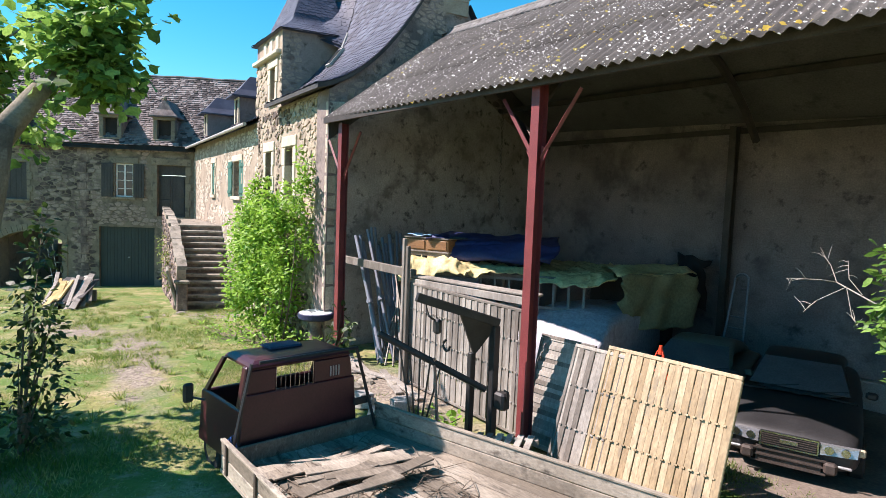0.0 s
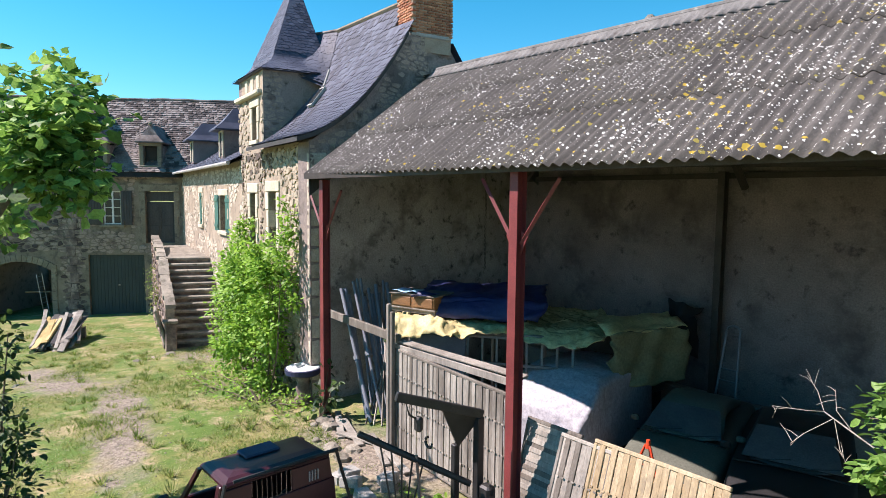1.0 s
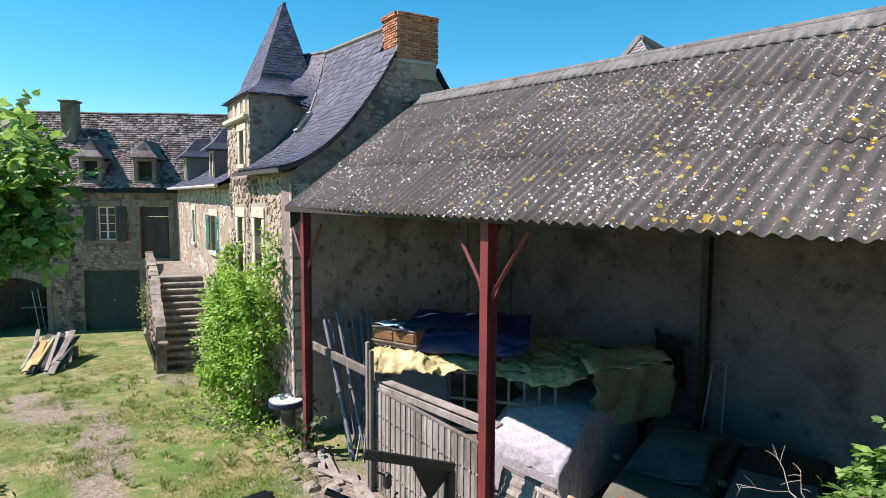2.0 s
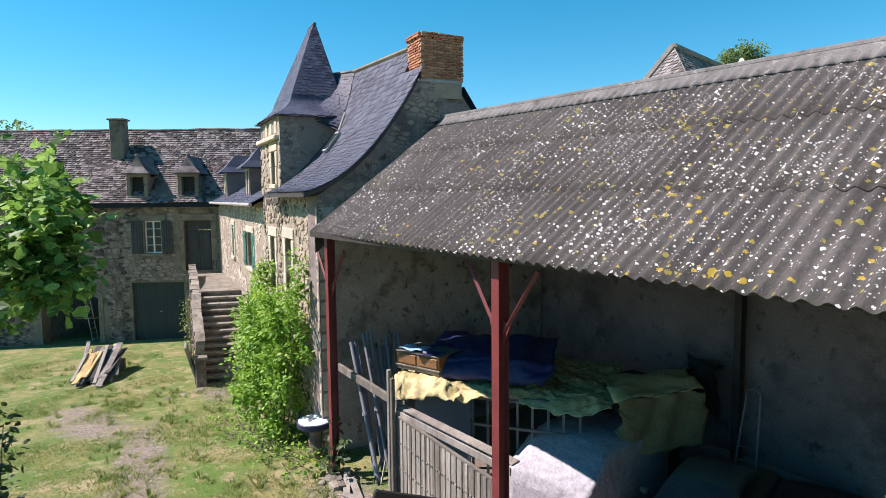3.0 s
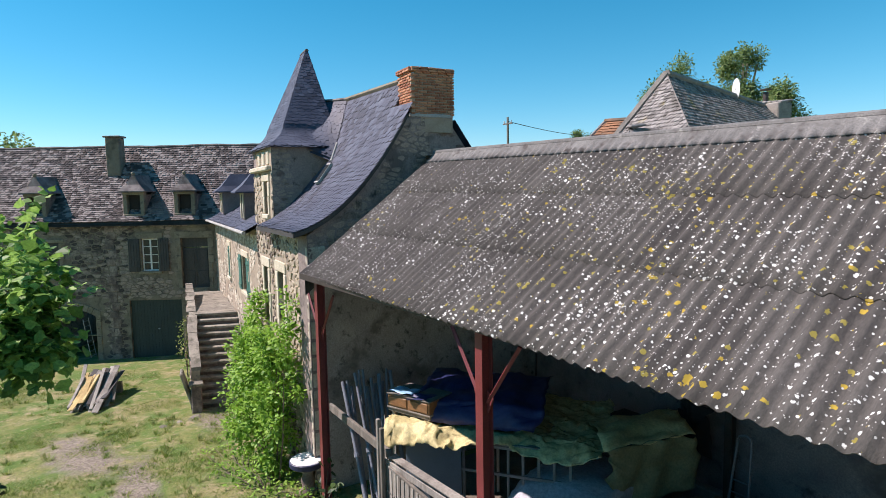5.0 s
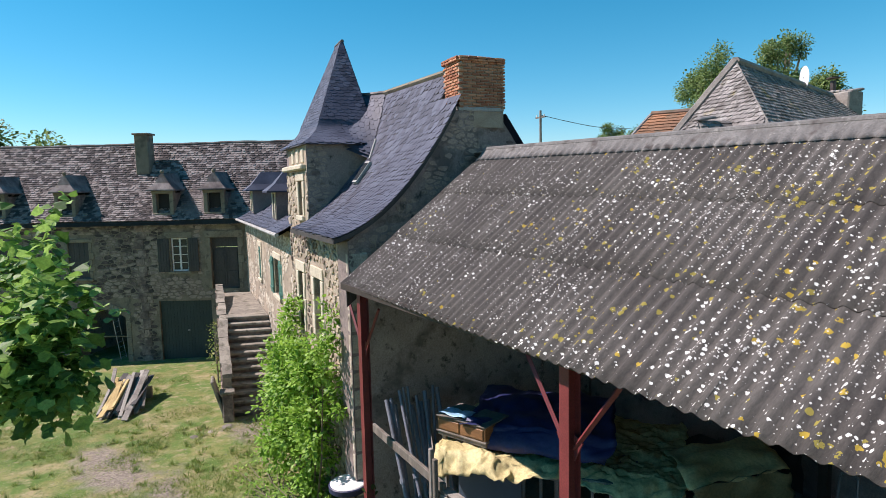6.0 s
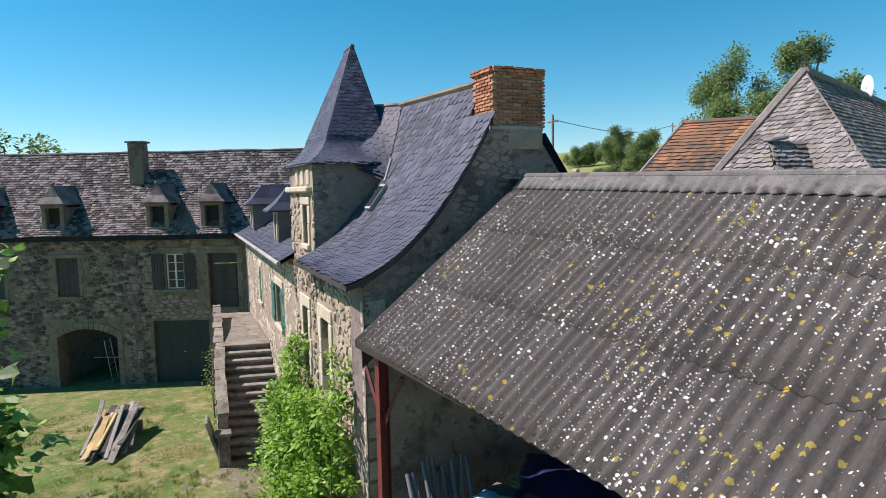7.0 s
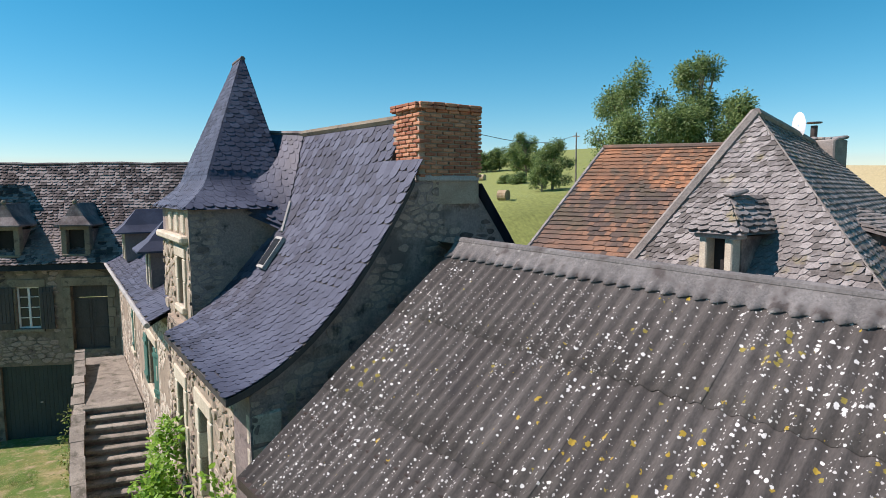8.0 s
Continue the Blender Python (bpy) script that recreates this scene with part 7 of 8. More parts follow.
    for k, y in enumerate((-1.08, 1.02)):
        q = R @ Matrix.Translation((-0.05, y, 0.06)) @ pose(0, 0, 0, 0, 0, 9.5 if y < 0 else -4.5)
        for j in range(2):
            part("side_board", Shape().box((4.1, 0.03, 0.15), q @ Matrix.Translation((-2.05, 0, 0.46 + 0.16 * j)), 0.006), BED_WOOD, t)
        part("side_rail", Shape().box((4.1, 0.06, 0.03), q @ Matrix.Translation((-2.05, 0, 0.715)), 0.006), BED_WOOD, t)
        for j in range(5):
            part("side_strap", Shape().box((0.05, 0.02, 0.34), q @ Matrix.Translation((-0.2 - 0.85 * j, 0.026 if y > 0 else -0.026, 0.55))), DARK_STEEL, t)
    for sy in (-0.28, 0.28):
        box("chassis_rail", -4.0, 1.3, sy - 0.04, sy + 0.04, 0.22, 0.335, BLACK_STEEL)
    for x in (0.95, -2.6):
        for y in (-0.66, 0.66):
            wheel(t, R @ Matrix.Translation((x, y, 0.27)), 0.27 if x > 0 else 0.24)
    # rope at the corner
    rp = Shape()
    rnd = random.Random(3)
    pts = [R @ Vector((-0.08 + rnd.gauss(0, 0.05), 0.97 + rnd.gauss(0, 0.04), 0.74 + rnd.gauss(0, 0.05))) for _ in range(16)]
    rp.tube(pts, 0.012, 5)
    part("rope_knot", rp, plain("blue_rope", (0.08, 0.16, 0.38), 0.8), t)
    # loose wood and twigs on the bed
    for k in range(13):
        b = thing("loose_board", "grey splintered board lying on the truck bed", "board", "loose boards", at=R @ Vector((-0.45 - 0.1 * k, rnd.uniform(-0.35, 0.35), 0.445 + 0.012 * k)) + Vector((-7.00, 3.83, -0.05)))
        part("plank", Shape().box((rnd.uniform(0.1, 0.18), rnd.uniform(0.8, 1.3), 0.022), pose(0, 0, 0.011, 0, 0, rnd.uniform(-14, 14)), 0.005), BED_WOOD, b)
    tw = Shape()
    for k in range(300):
        p = R @ Vector((rnd.uniform(-3.0, -0.35), rnd.uniform(-0.85, 0.85), 0.45)) + Vector((-7.00, 3.83, -0.05))
        a = rnd.uniform(0, 6.28)
        ln = rnd.uniform(0.1, 0.5)
        e = p + Vector((math.cos(a) * ln, math.sin(a) * ln, rnd.uniform(0.0, 0.08)))
        tw.tube([p, p.lerp(e, 0.5) + Vector((rnd.gauss(0, 0.03), rnd.gauss(0, 0.03), 0.01)), e], [0.006, 0.005, 0.003], 4)
    part("twigs", tw, TWIG, None, "dry twigs strewn over the truck bed", recalc=False, category="twigs", kind="stuff")


CLEAR = bpy.data.materials.new("clear_glass")
CLEAR.use_nodes = True
cb = CLEAR.node_tree.nodes["Principled BSDF"]
cb.inputs["Transmission Weight"].default_value, cb.inputs["Roughness"].default_value, cb.inputs["IOR"].default_value = 1.0, 0.02, 1.1
truck()


# ---- hoist, fence and panels at the barn front ----
def hoist():
    h = thing("black_hoist", "black steel hoist arm with hook and chains", "hoist", at=(-6.26, 6.24, 0.0))
    d = Vector((-0.28, -1.20, 0.40)).normalized()
    top = Vector((0.02, 0.04, 1.84))
    end = top + d * 1.25
    m = Matrix.Translation(top.lerp(end, 0.5)) @ (end - top).to_track_quat("X", "Z").to_matrix().to_4x4()
    part("jib", Shape().box((1.3, 0.07, 0.12), m, 0.01), BLACK_STEEL, h)
    part("mast", Shape().box((0.11, 0.11, 1.75), Matrix.Translation((0.0, 0.02, 0.92)), 0.01), BLACK_STEEL, h)
    part("mast", Shape().box((0.09, 0.09, 1.3), Matrix.Translation((-0.22, -0.2, 0.75)), 0.01), BLACK_STEEL, h)
    g = Shape()
    a, b, c = top + Vector((0, 0, -0.02)), top + d * 0.62 + Vector((0, 0, -0.03)), Vector((-0.2, -0.18, 1.36))
    off = d.cross(Vector((0, 0, 1))).normalized() * 0.02
    g.loft([[p - off for p in (a, b, c)], [p + off for p in (a, b, c)]])
    part("gusset", g, BLACK_STEEL, h)
    part("winch", Shape().box((0.2, 0.16, 0.24), Matrix.Translation((0.16, 0.05, 0.78)), 0.03), BLACK_STEEL, h)
    part("winch_handle", Shape().tube([(0.26, 0.05, 0.8), (0.33, 0.0, 0.95), (0.3, -0.05, 0.98)], 0.014, 6), BLACK_STEEL, h)
    part("pulley_block", Shape().box((0.12, 0.1, 0.2), Matrix.Translation(top + d * 0.95 + Vector((0, 0, -0.3))), 0.03), BLACK_STEEL, h)
    part("chain", Shape().tube([top + d * 1.15, top + d * 1.1 + Vector((0.02, 0, -0.2)), top + d * 0.97 + Vector((0, 0, -0.24))], 0.015, 5), DARK_STEEL, h)
    hook = Shape().tube([top + d * 0.8 + Vector((0.07 * math.cos(k * 0.5), 0, -0.52 - 0.07 * math.sin(k * 0.5))) for k in range(10)], 0.018, 6)
    part("hook", hook, BLACK_STEEL, h)
    part("foot_plate", Shape().box((0.6, 0.5, 0.04), Matrix.Translation((-0.1, -0.08, 0.02))), DARK_STEEL, h)
    p = thing("drawbar", "dark steel bar propped on thin rusty stakes", "steel bar", at=(-6.24, 5.91, 0.0))
    a, b = Vector((0.05, 0.15, 0.95)), Vector((-0.62, -1.15, 1.72))
    part("bar", Shape().tube([a, b], 0.045, 8), BLACK_STEEL, p)
    for k in range(5):
        f = 0.42 + 0.1 * k
        q = a.lerp(b, f)
        part("stake", Shape().tube([q + Vector((0, 0, 0.05)), Vector((q.x + 0.12 * (k - 2), q.y + 0.1 * (k - 2), 0.0))], 0.013, 5), DARK_STEEL, p)
    rope = Shape().tube([a.lerp(b, 0.5) + Vector((0.02, 0.0, 0.06)), a.lerp(b, 0.52) + Vector((0.06, 0.05, -0.3)), a.lerp(b, 0.5) + Vector((0.1, 0.05, -1.1))], 0.02, 6)
    part("rope", rope, plain("faded_rope", (0.28, 0.16, 0.12), 0.9), p)


hoist()


def slat_panel(name, label, m, w, h, slats, material, frame_mat, pegs=2, group="fence panels", horizontal=False):
    """A panel of upright slats in a frame; m has x along, y up and z out of the panel."""
    p = thing(name, label, "panel", group, at=m.translation)
    q = Matrix.Translation(-m.translation) @ m
    rnd = random.Random(int(w * 1000))
    n = slats
    for i in range(n):
        if horizontal:
            y = h * (i + 0.5) / n
            part("slat", Shape().box((w - 0.06, h / n + 0.004, 0.012), q @ Matrix.Translation((w / 2 + rnd.uniform(-0.01, 0.01), y, 0.012 * (i % 2))), 0.003), material, p)
        else:
            x = w * (i + 0.5) / n
            part("slat", Shape().box((w / n - 0.006, h - 0.07 - rnd.uniform(0, 0.03), 0.02), q @ Matrix.Translation((x, h / 2, 0.014 * (i % 2) + rnd.uniform(-0.003, 0.003))), 0.004), material, p)
    for y in (0.02, h - 0.02):
        part("rail", Shape().box((w, 0.05, 0.05), q @ Matrix.Translation((w / 2, y, 0)), 0.008), frame_mat, p)
    for x in (0.02, w - 0.02):
        part("stile", Shape().box((0.05, h - 0.1, 0.05), q @ Matrix.Translation((x, h / 2, 0)), 0.008), frame_mat, p)
    for k in range(pegs):
        y = h * (k + 1) / (pegs + 1)
        for i in range(n - 1):
            x = w * (i + 1) / n
            if not horizontal:
                part("peg", Shape().box((w / n * 0.5, 0.022, 0.012), q @ Matrix.Translation((x, y, 0.032))), frame_mat, p)
    return p


def panel_matrix(a, b, top_a):
    """From the panel's lower corners a and b and the upper corner over a."""
    a, b, t = Vector(a), Vector(b), Vector(top_a)
    x = (b - a).normalized()
    y = (t - a)
    y = (y - x * y.dot(x)).normalized()
    z = x.cross(y)
    return Matrix(((x.x, y.x, z.x, a.x), (x.y, y.y, z.y, a.y), (x.z, y.z, z.z, a.z), (0, 0, 0, 1)))


m = panel_matrix((-9.55, 7.04, 0.06), (-6.33, 6.94, 0.04), (-9.55, 7.04, 1.9))
slat_panel("slatted_fence", "silver-grey slatted wooden fence panel across the barn bay", m, 3.22, 1.90, 40, OLD_WOOD, OLD_WOOD, 3)
m = panel_matrix((-6.27, 6.86, 0.05), (-5.60, 6.90, 0.05), (-6.33, 7.24, 1.55))
slat_panel("lattice_panel", "worn grey panel of woven horizontal slats", m, 0.95, 1.58, 24, OLD_WOOD, OLD_WOOD, 0, horizontal=True)
m = panel_matrix((-5.55, 6.64, 0.03), (-4.70, 6.68, 0.03), (-5.80, 7.14, 1.56))
slat_panel("grey_panel", "grey weathered slatted panel leaning at the barn front", m, 0.85, 1.64, 10, OLD_WOOD, OLD_WOOD, 2)
m = panel_matrix((-5.02, 6.66, 0.03), (-3.32, 6.76, 0.03), (-5.08, 7.18, 1.6))
slat_panel("honey_panel", "honey-coloured slatted wooden panel leaning at the barn front", m, 1.72, 1.72, 20, NEW_WOOD, NEW_WOOD, 2)


def beams():
    b = thing("fence_beam", "long grey timber rail between the barn posts", "beam", at=(-9.48, 7.10, 2.06))
    part("rail", Shape().box((3.0, 0.07, 0.17), Matrix.Translation((-1.45, 0.06, 0.05)) @ pose(0, 0, 0, 0, 0, -2), 0.01), OLD_WOOD, b)
    part("top_board", Shape().box((3.1, 0.15, 0.04), Matrix.Translation((1.55, 0.10, 0.04)) @ pose(0, 0, 0, 10, -1, 2), 0.01), OLD_WOOD, b)
    part("lower_board", Shape().box((3.1, 0.03, 0.12), Matrix.Translation((1.55, 0.0, -0.06)) @ pose(0, 0, 0, 0, -1, 2), 0.006), OLD_WOOD, b)
    for x, h in ((-9.57, 2.77), (-9.45, 2.64)):
        p = thing("fence_stake", "upright grey wooden fence stake", "stake", "fence stakes", at=(x, 6.95, 0.0))
        part("stake", Shape().box((0.08, 0.07, h), Matrix.Translation((0, 0, h / 2)), 0.01), OLD_WOOD, p)


beams()


def poles():
    rnd = random.Random(19)
    steel = plain("dull_blue_grey_steel", (0.20, 0.215, 0.25), 0.5, 0.2)
    for k in range(13):
        f = k / 12
        foot = Vector((-11.2 + 0.5 * rnd.random() - 0.2 * f, 7.35 + 1.0 * f * rnd.uniform(0.6, 1), 0.05))
        head = Vector((-12.4, 7.5 + 1.2 * f, rnd.uniform(2.35, 2.9)))
        p = thing("steel_pole", "long grey scaffold pole leaning on the gable wall", "pole", "scaffold poles", at=foot)
        part("tube", Shape().tube([(0, 0, 0), head - foot], rnd.choice((0.028, 0.036, 0.045)), 10), steel, p)
        if k % 3 == 0:
            part("collar", Shape().tube([(head - foot) * 0.45, (head - foot) * 0.48], 0.07, 10), steel, p)
    for k in range(5):
        foot = Vector((-10.9 + 0.15 * k, 7.25 + 0.1 * k, 0.03))
        head = Vector((-11.6 - 0.1 * k, 8.3, 1.4 + 0.15 * k))
        p = thing("old_lath", "thin old wooden lath leaning among the poles", "lath", "old laths", at=foot)
        part("lath", Shape().tube([(0, 0, 0), head - foot], 0.022, 4), OLD_WOOD, p)


poles()


def cloth(name, label, P, nu, nv, material, category="tarpaulin", thick=0.01):
    """A draped sheet over P(u, v), both from 0 to 1."""
    s = Shape()
    pts = [P(i / nu, j / nv) for j in range(nv + 1) for i in range(nu + 1)]
    w = nu + 1
    s.add(pts, [(j * w + i, j * w + i + 1, (j + 1) * w + i + 1, (j + 1) * w + i) for j in range(nv) for i in range(nu)])
    ob = part(name, s, material, None, label, True, True, category=category)
    sol = ob.modifiers.new("thickness", "SOLIDIFY")
    sol.thickness = thick
    return ob


def fold(p, amp, scale, seed=0.0):
    q = Vector(p) * scale + Vector((seed, seed * 2, seed * 3))
    return Vector((noise.noise(q), noise.noise(q + Vector((7, 1, 3))), noise.noise(q + Vector((2, 9, 5))))) * amp


BLUE_TARP = surface("dark_blue_tarpaulin", [(0.012, 0.017, 0.075), (0.022, 0.030, 0.12)], 1.5, 20, 0.55, 0.2)
YELLOW_TARP = surface("faded_yellow_tarpaulin", [(0.44, 0.36, 0.16), (0.62, 0.53, 0.27)], 1.5, 18, 0.7, 0.3, spots=[((0.27, 0.225, 0.12), 3, 0.38)])
WHITE_SHEET = surface("pale_car_cover", [(0.31, 0.305, 0.34), (0.41, 0.405, 0.435)], 1.2, 16, 0.75, 0.25)
OLIVE = surface("olive_drab_paint", [(0.10, 0.105, 0.085), (0.15, 0.155, 0.125)], 1.5, 30, 0.45, 0.1)
CRATE = surface("brown_varnished_wood", [(0.16, 0.075, 0.03), (0.30, 0.15, 0.06)], 2, 30, 0.6, 0.25, stretch=(1, 1, 3))


def store():
    # everything here is turned by the same angle: a along the front, b into the barn
    S0 = Vector((-10.55, 7.62, 0.0))
    TURN_S = 36.9
    ax, ay = Vector((0.8, 0.6, 0)), Vector((-0.6, 0.8, 0))

    def at(a, b, z=0.0):
        return S0 + ax * a + ay * b + Vector((0, 0, z))

    q = pose(0, 0, 0, 0, 0, TURN_S)
    st = thing("metal_rack", "stacked dull metal frames standing under the yellow sheet", "rack", at=at(0.5, 0.0))
    steel = plain("dull_grey_metal", (0.24, 0.235, 0.22), 0.5, 0.2)
    for k in range(8):
        part("upright", Shape().box((0.045, 0.045, 2.05), q @ Matrix.Translation((1.1 + 0.29 * k, 0.05 + 0.03 * (k % 2), 1.03))), steel, st)
    for z in (0.3, 0.9, 1.5, 2.02):
        part("cross_rail", Shape().box((3.25, 0.04, 0.05), q @ Matrix.Translation((1.62, 0.02, z))), steel, st)
    for x in (0.0, 1.2, 2.4):
        part("rear_upright", Shape().box((0.06, 0.06, 2.05), q @ Matrix.Translation((x, 2.2, 1.03))), steel, st)
    part("deck", Shape().box((3.0, 2.4, 0.05), q @ Matrix.Translation((1.4, 1.2, 2.08))), OLD_WOOD, st)
    part("side_panel", Shape().box((1.15, 0.04, 1.55), q @ Matrix.Translation((0.50, -0.03, 1.22)), 0.01), plain("grey_blue_panel", (0.10, 0.135, 0.18), 0.5), st)
    # wooden drawer box with the blue sheet beside it
    C0, qc = Vector((-10.9, 7.84, 0.0)), pose(0, 0, 0, 0, 0, 20)
    cr = thing("wooden_chest", "brown wooden drawer chest with pale edges resting on the trestle", "chest", at=C0 + Vector((0, 0, 2.42)))
    part("body", Shape().box((1.1, 0.72, 0.27), qc @ Matrix.Translation((0.55, 0.36, 0.15)), 0.015), CRATE, cr)
    part("top_edge", Shape().box((1.14, 0.76, 0.03), qc @ Matrix.Translation((0.55, 0.36, 0.30)), 0.008), OLD_WOOD, cr)
    part("bottom_edge", Shape().box((1.14, 0.76, 0.035), qc @ Matrix.Translation((0.55, 0.36, 0.018)), 0.008), OLD_WOOD, cr)
    for x in (0.28, 0.82):
        part("drawer_front", Shape().box((0.48, 0.03, 0.19), qc @ Matrix.Translation((x, -0.005, 0.16)), 0.01), CRATE, cr)
    sup = thing("trestle", "rough timber trestle carrying the chest", "trestle", at=C0)
    for x in (0.1, 1.0):
        for y in (0.1, 0.62):
            part("leg", Shape().box((0.08, 0.08, 2.35), qc @ Matrix.Translation((x, y, 1.175))), OLD_WOOD, sup)
    part("top", Shape().box((1.1, 0.7, 0.06), qc @ Matrix.Translation((0.55, 0.36, 2.385))), OLD_WOOD, sup)
    cloth("folded_sheet", "light blue plastic sheet folded on the chest", lambda u, v: C0 + qc @ Vector((0.02 + 0.6 * u, 0.03 + 0.34 * v, 2.775 + 0.02 * math.sin(u * 9))) + fold((u * 2, v * 2, 0), 0.03, 2.2), 8, 8, plain("light_blue_plastic", (0.30, 0.52, 0.70), 0.4), "sheet")

    def blue(u, v):
        # hem at the front, then a slope up to the flat top
        z = 2.34 + 0.36 * min(1.0, v / 0.30) ** 0.7 + 0.06 * v
        z = max(z, 2.76) if u < 0.16 else z
        b = 0.10 + 0.30 * min(1.0, v / 0.3) + 1.9 * max(0.0, v - 0.3) / 0.7
        return at(0.38 + 2.6 * u + 0.10 * math.sin(5 * v), b, z) + fold((u * 4, v * 4, 1), 0.09, 1.2) + fold((u * 4, v * 4, 5), 0.035, 4.5)

    def yellow(u, v):
        a = -0.05 + 4.25 * u
        front = -0.42 + 0.22 * min(1.0, max(0.0, (u - 0.30) / 0.25)) + 0.08 * math.sin(13 * u)
        b = front + 2.95 * v
        lump = (0.24 * math.exp(-((a - 1.0) / 0.42) ** 2) + 0.10 * math.exp(-((a - 0.2) / 0.3) ** 2)) * math.exp(-((v - 0.06) / 0.13) ** 2)
        hem = (0.26 + 0.12 * math.sin(9 * u + 1)) * max(0.0, 0.10 - v) / 0.10 * (1.0 if u < 0.34 else 0.35)
        sag = 0.05 * math.sin(14 * u + 3 * v) * max(0.0, 1 - 3 * v)
        return at(a, b, 2.22 - 0.10 * u + lump - hem + sag + 0.05 * v) + fold((u * 8, v * 6, 2), 0.09, 1.3) + fold((u * 9, v * 7, 7), 0.055, 3.2) + fold((u * 9, v * 7, 3), 0.03, 7.5)

    cloth("blue_tarpaulin", "crumpled dark blue tarpaulin thrown over the stored goods", blue, 34, 34, BLUE_TARP)
    cloth("yellow_tarpaulin", "crumpled faded yellow tarpaulin spread over the rack", yellow, 110, 72, YELLOW_TARP)
    cloth("olive_sheet", "drab yellow-green sheet hanging over stored goods", lambda u, v: Vector((-7.15 + 0.45 * u, 10.15 + 1.9 * u + 0.15 * math.sin(v * 3), 2.22 - (1.05 - 0.5 * max(0, 0.12 - u) / 0.12) * v)) + fold((u * 4, v * 3, 4), 0.13, 1.2), 22, 18, surface("drab_olive_sheet", [(0.15, 0.145, 0.075), (0.22, 0.21, 0.11)], 1.5, 20, 0.8, 0.25))
    cloth("olive_sheet", "drab yellow-green sheet lying over stored goods", lambda u, v: Vector((-7.15 + 0.45 * v - 1.1 * u, 10.15 + 1.9 * v + 0.8 * u, 2.22 + 0.10 * math.sin(3 * u))) + fold((u * 4, v * 4, 9), 0.10, 1.2), 16, 16, YELLOW_TARP)
    cloth("black_tarpaulin", "black tarpaulin slung on the rear wall", lambda u, v: Vector((-7.75 + 0.72 * u, 13.1 - 0.25 * math.sin(3 * u), 2.50 - 0.5 * v - 0.7 * u * v)) + fold((u * 3, v * 3, 6), 0.14, 1.4), 14, 14, plain("black_sheet", (0.012, 0.012, 0.014), 0.95))
    sup2 = thing("crate_stack", "dark wooden crates piled under the olive sheet", "crates", at=(-8.0, 11.8, 0.0))
    for k, (x, y, z) in enumerate(((0, 0, 0.35), (0.05, 0.05, 1.05), (-0.03, 0, 1.75))):
        part("crate", Shape().box((1.2, 1.2, 0.69), Matrix.Translation((x, y, z)), 0.02), DARK_WOOD, sup2)
    sup3 = thing("crate", "dark wooden crate under the blue sheet", "crate", at=at(1.9, 1.3, 2.14))
    part("box", Shape().box((1.5, 1.3, 0.42), q @ Matrix.Translation((0, 0, 0.22)), 0.03), DARK_WOOD, sup3)
    # hanging chain
    ch = thing("hanging_chain", "thin chain hanging from the barn roof", "chain", at=(-9.6, 9.3, 5.6))
    n = 26
    for k in range(n):
        z = -2.4 * k / n
        part("link", Shape().tube([(0.02 * math.cos(a) * (k % 2), 0.02 * math.cos(a) * (1 - k % 2), z + 0.05 * math.sin(a)) for a in [2 * math.pi * i / 7 for i in range(8)]], 0.006, 4), DARK_STEEL, ch)


store()


def covered_car(at, turn, label, material, w=1.6, l=4.0, h=1.45, folds=0.05, name="covered_car"):
    """A car under a cloth: cross sections from the nose to the tail."""
    prof = [(0.0, 0.88, 0.66), (0.02, 0.92, 0.86), (0.06, 0.96, 1.00), (0.12, 0.97, 1.14), (0.20, 0.96, 1.32), (0.28, 0.94, 1.41), (0.45, 0.94, 1.45), (0.75, 0.94, 1.42), (0.88, 0.92, 1.25), (0.97, 0.85, 1.05), (1.0, 0.8, 0.8)]
    s = Shape()
    rings = []
    k = 72
    R = pose(0, 0, 0, 0, 0, turn)
    fine = []
    for a, b in zip(prof, prof[1:]):
        for j in range(6):
            f = j / 6
            fine.append(tuple(x + (y - x) * f for x, y in zip(a, b)))
    fine.append(prof[-1])
    for f, ww, hh in fine:
        y = l * f
        z1 = h * hh / 1.45
        hw = w / 2 * max(0.75, ww) if f > 0 else w / 2 * 0.72
        ring = []
        for i in range(k + 1):
            a = i / k
            if a < 0.3:
                x, z = -hw * (1.04 - 0.1 * a), z1 * (0.05 + 0.87 * a / 0.3)
            elif a > 0.7:
                x, z = hw * (1.04 - 0.1 * (1 - a)), z1 * (0.05 + 0.87 * (1 - a) / 0.3)
            else:
                t = (a - 0.3) / 0.4
                x, z = -hw * 0.97 * math.cos(math.pi * t) * (1 - 0.08 * math.sin(math.pi * t)), z1 * (0.92 + 0.08 * math.sin(math.pi * t))
            p = Vector((x, y, z))
            fl = fold((p.x * 0.6, p.y, p.z * 0.35), folds * 0.8, 2.6, at[0]) + fold((p.x * 2.6 + 0.7 * p.z, p.y * 2.6, p.z * 0.22), folds * 0.9, 5.5, 3.0)
            ring.append(R @ (p + fl))
        rings.append(ring)
    s.loft(rings, caps=False, closed=False)
    s.add(rings[0], [tuple(range(k + 1))])
    s.add(rings[-1], [tuple(range(k + 1))])
    car = thing(name, label, "car", at=at)
    part("cover", s, material, car, smooth=True)
    for side in (0, -1):
        part("hem", Shape().tube([ring[side] for ring in rings], 0.014, 5), material, car)
    return car


covered_car((-7.62, 8.88, 0.0), 9, "car under a pale fabric cover inside the barn", WHITE_SHEET, 1.80, 3.0, 1.58, 0.03)


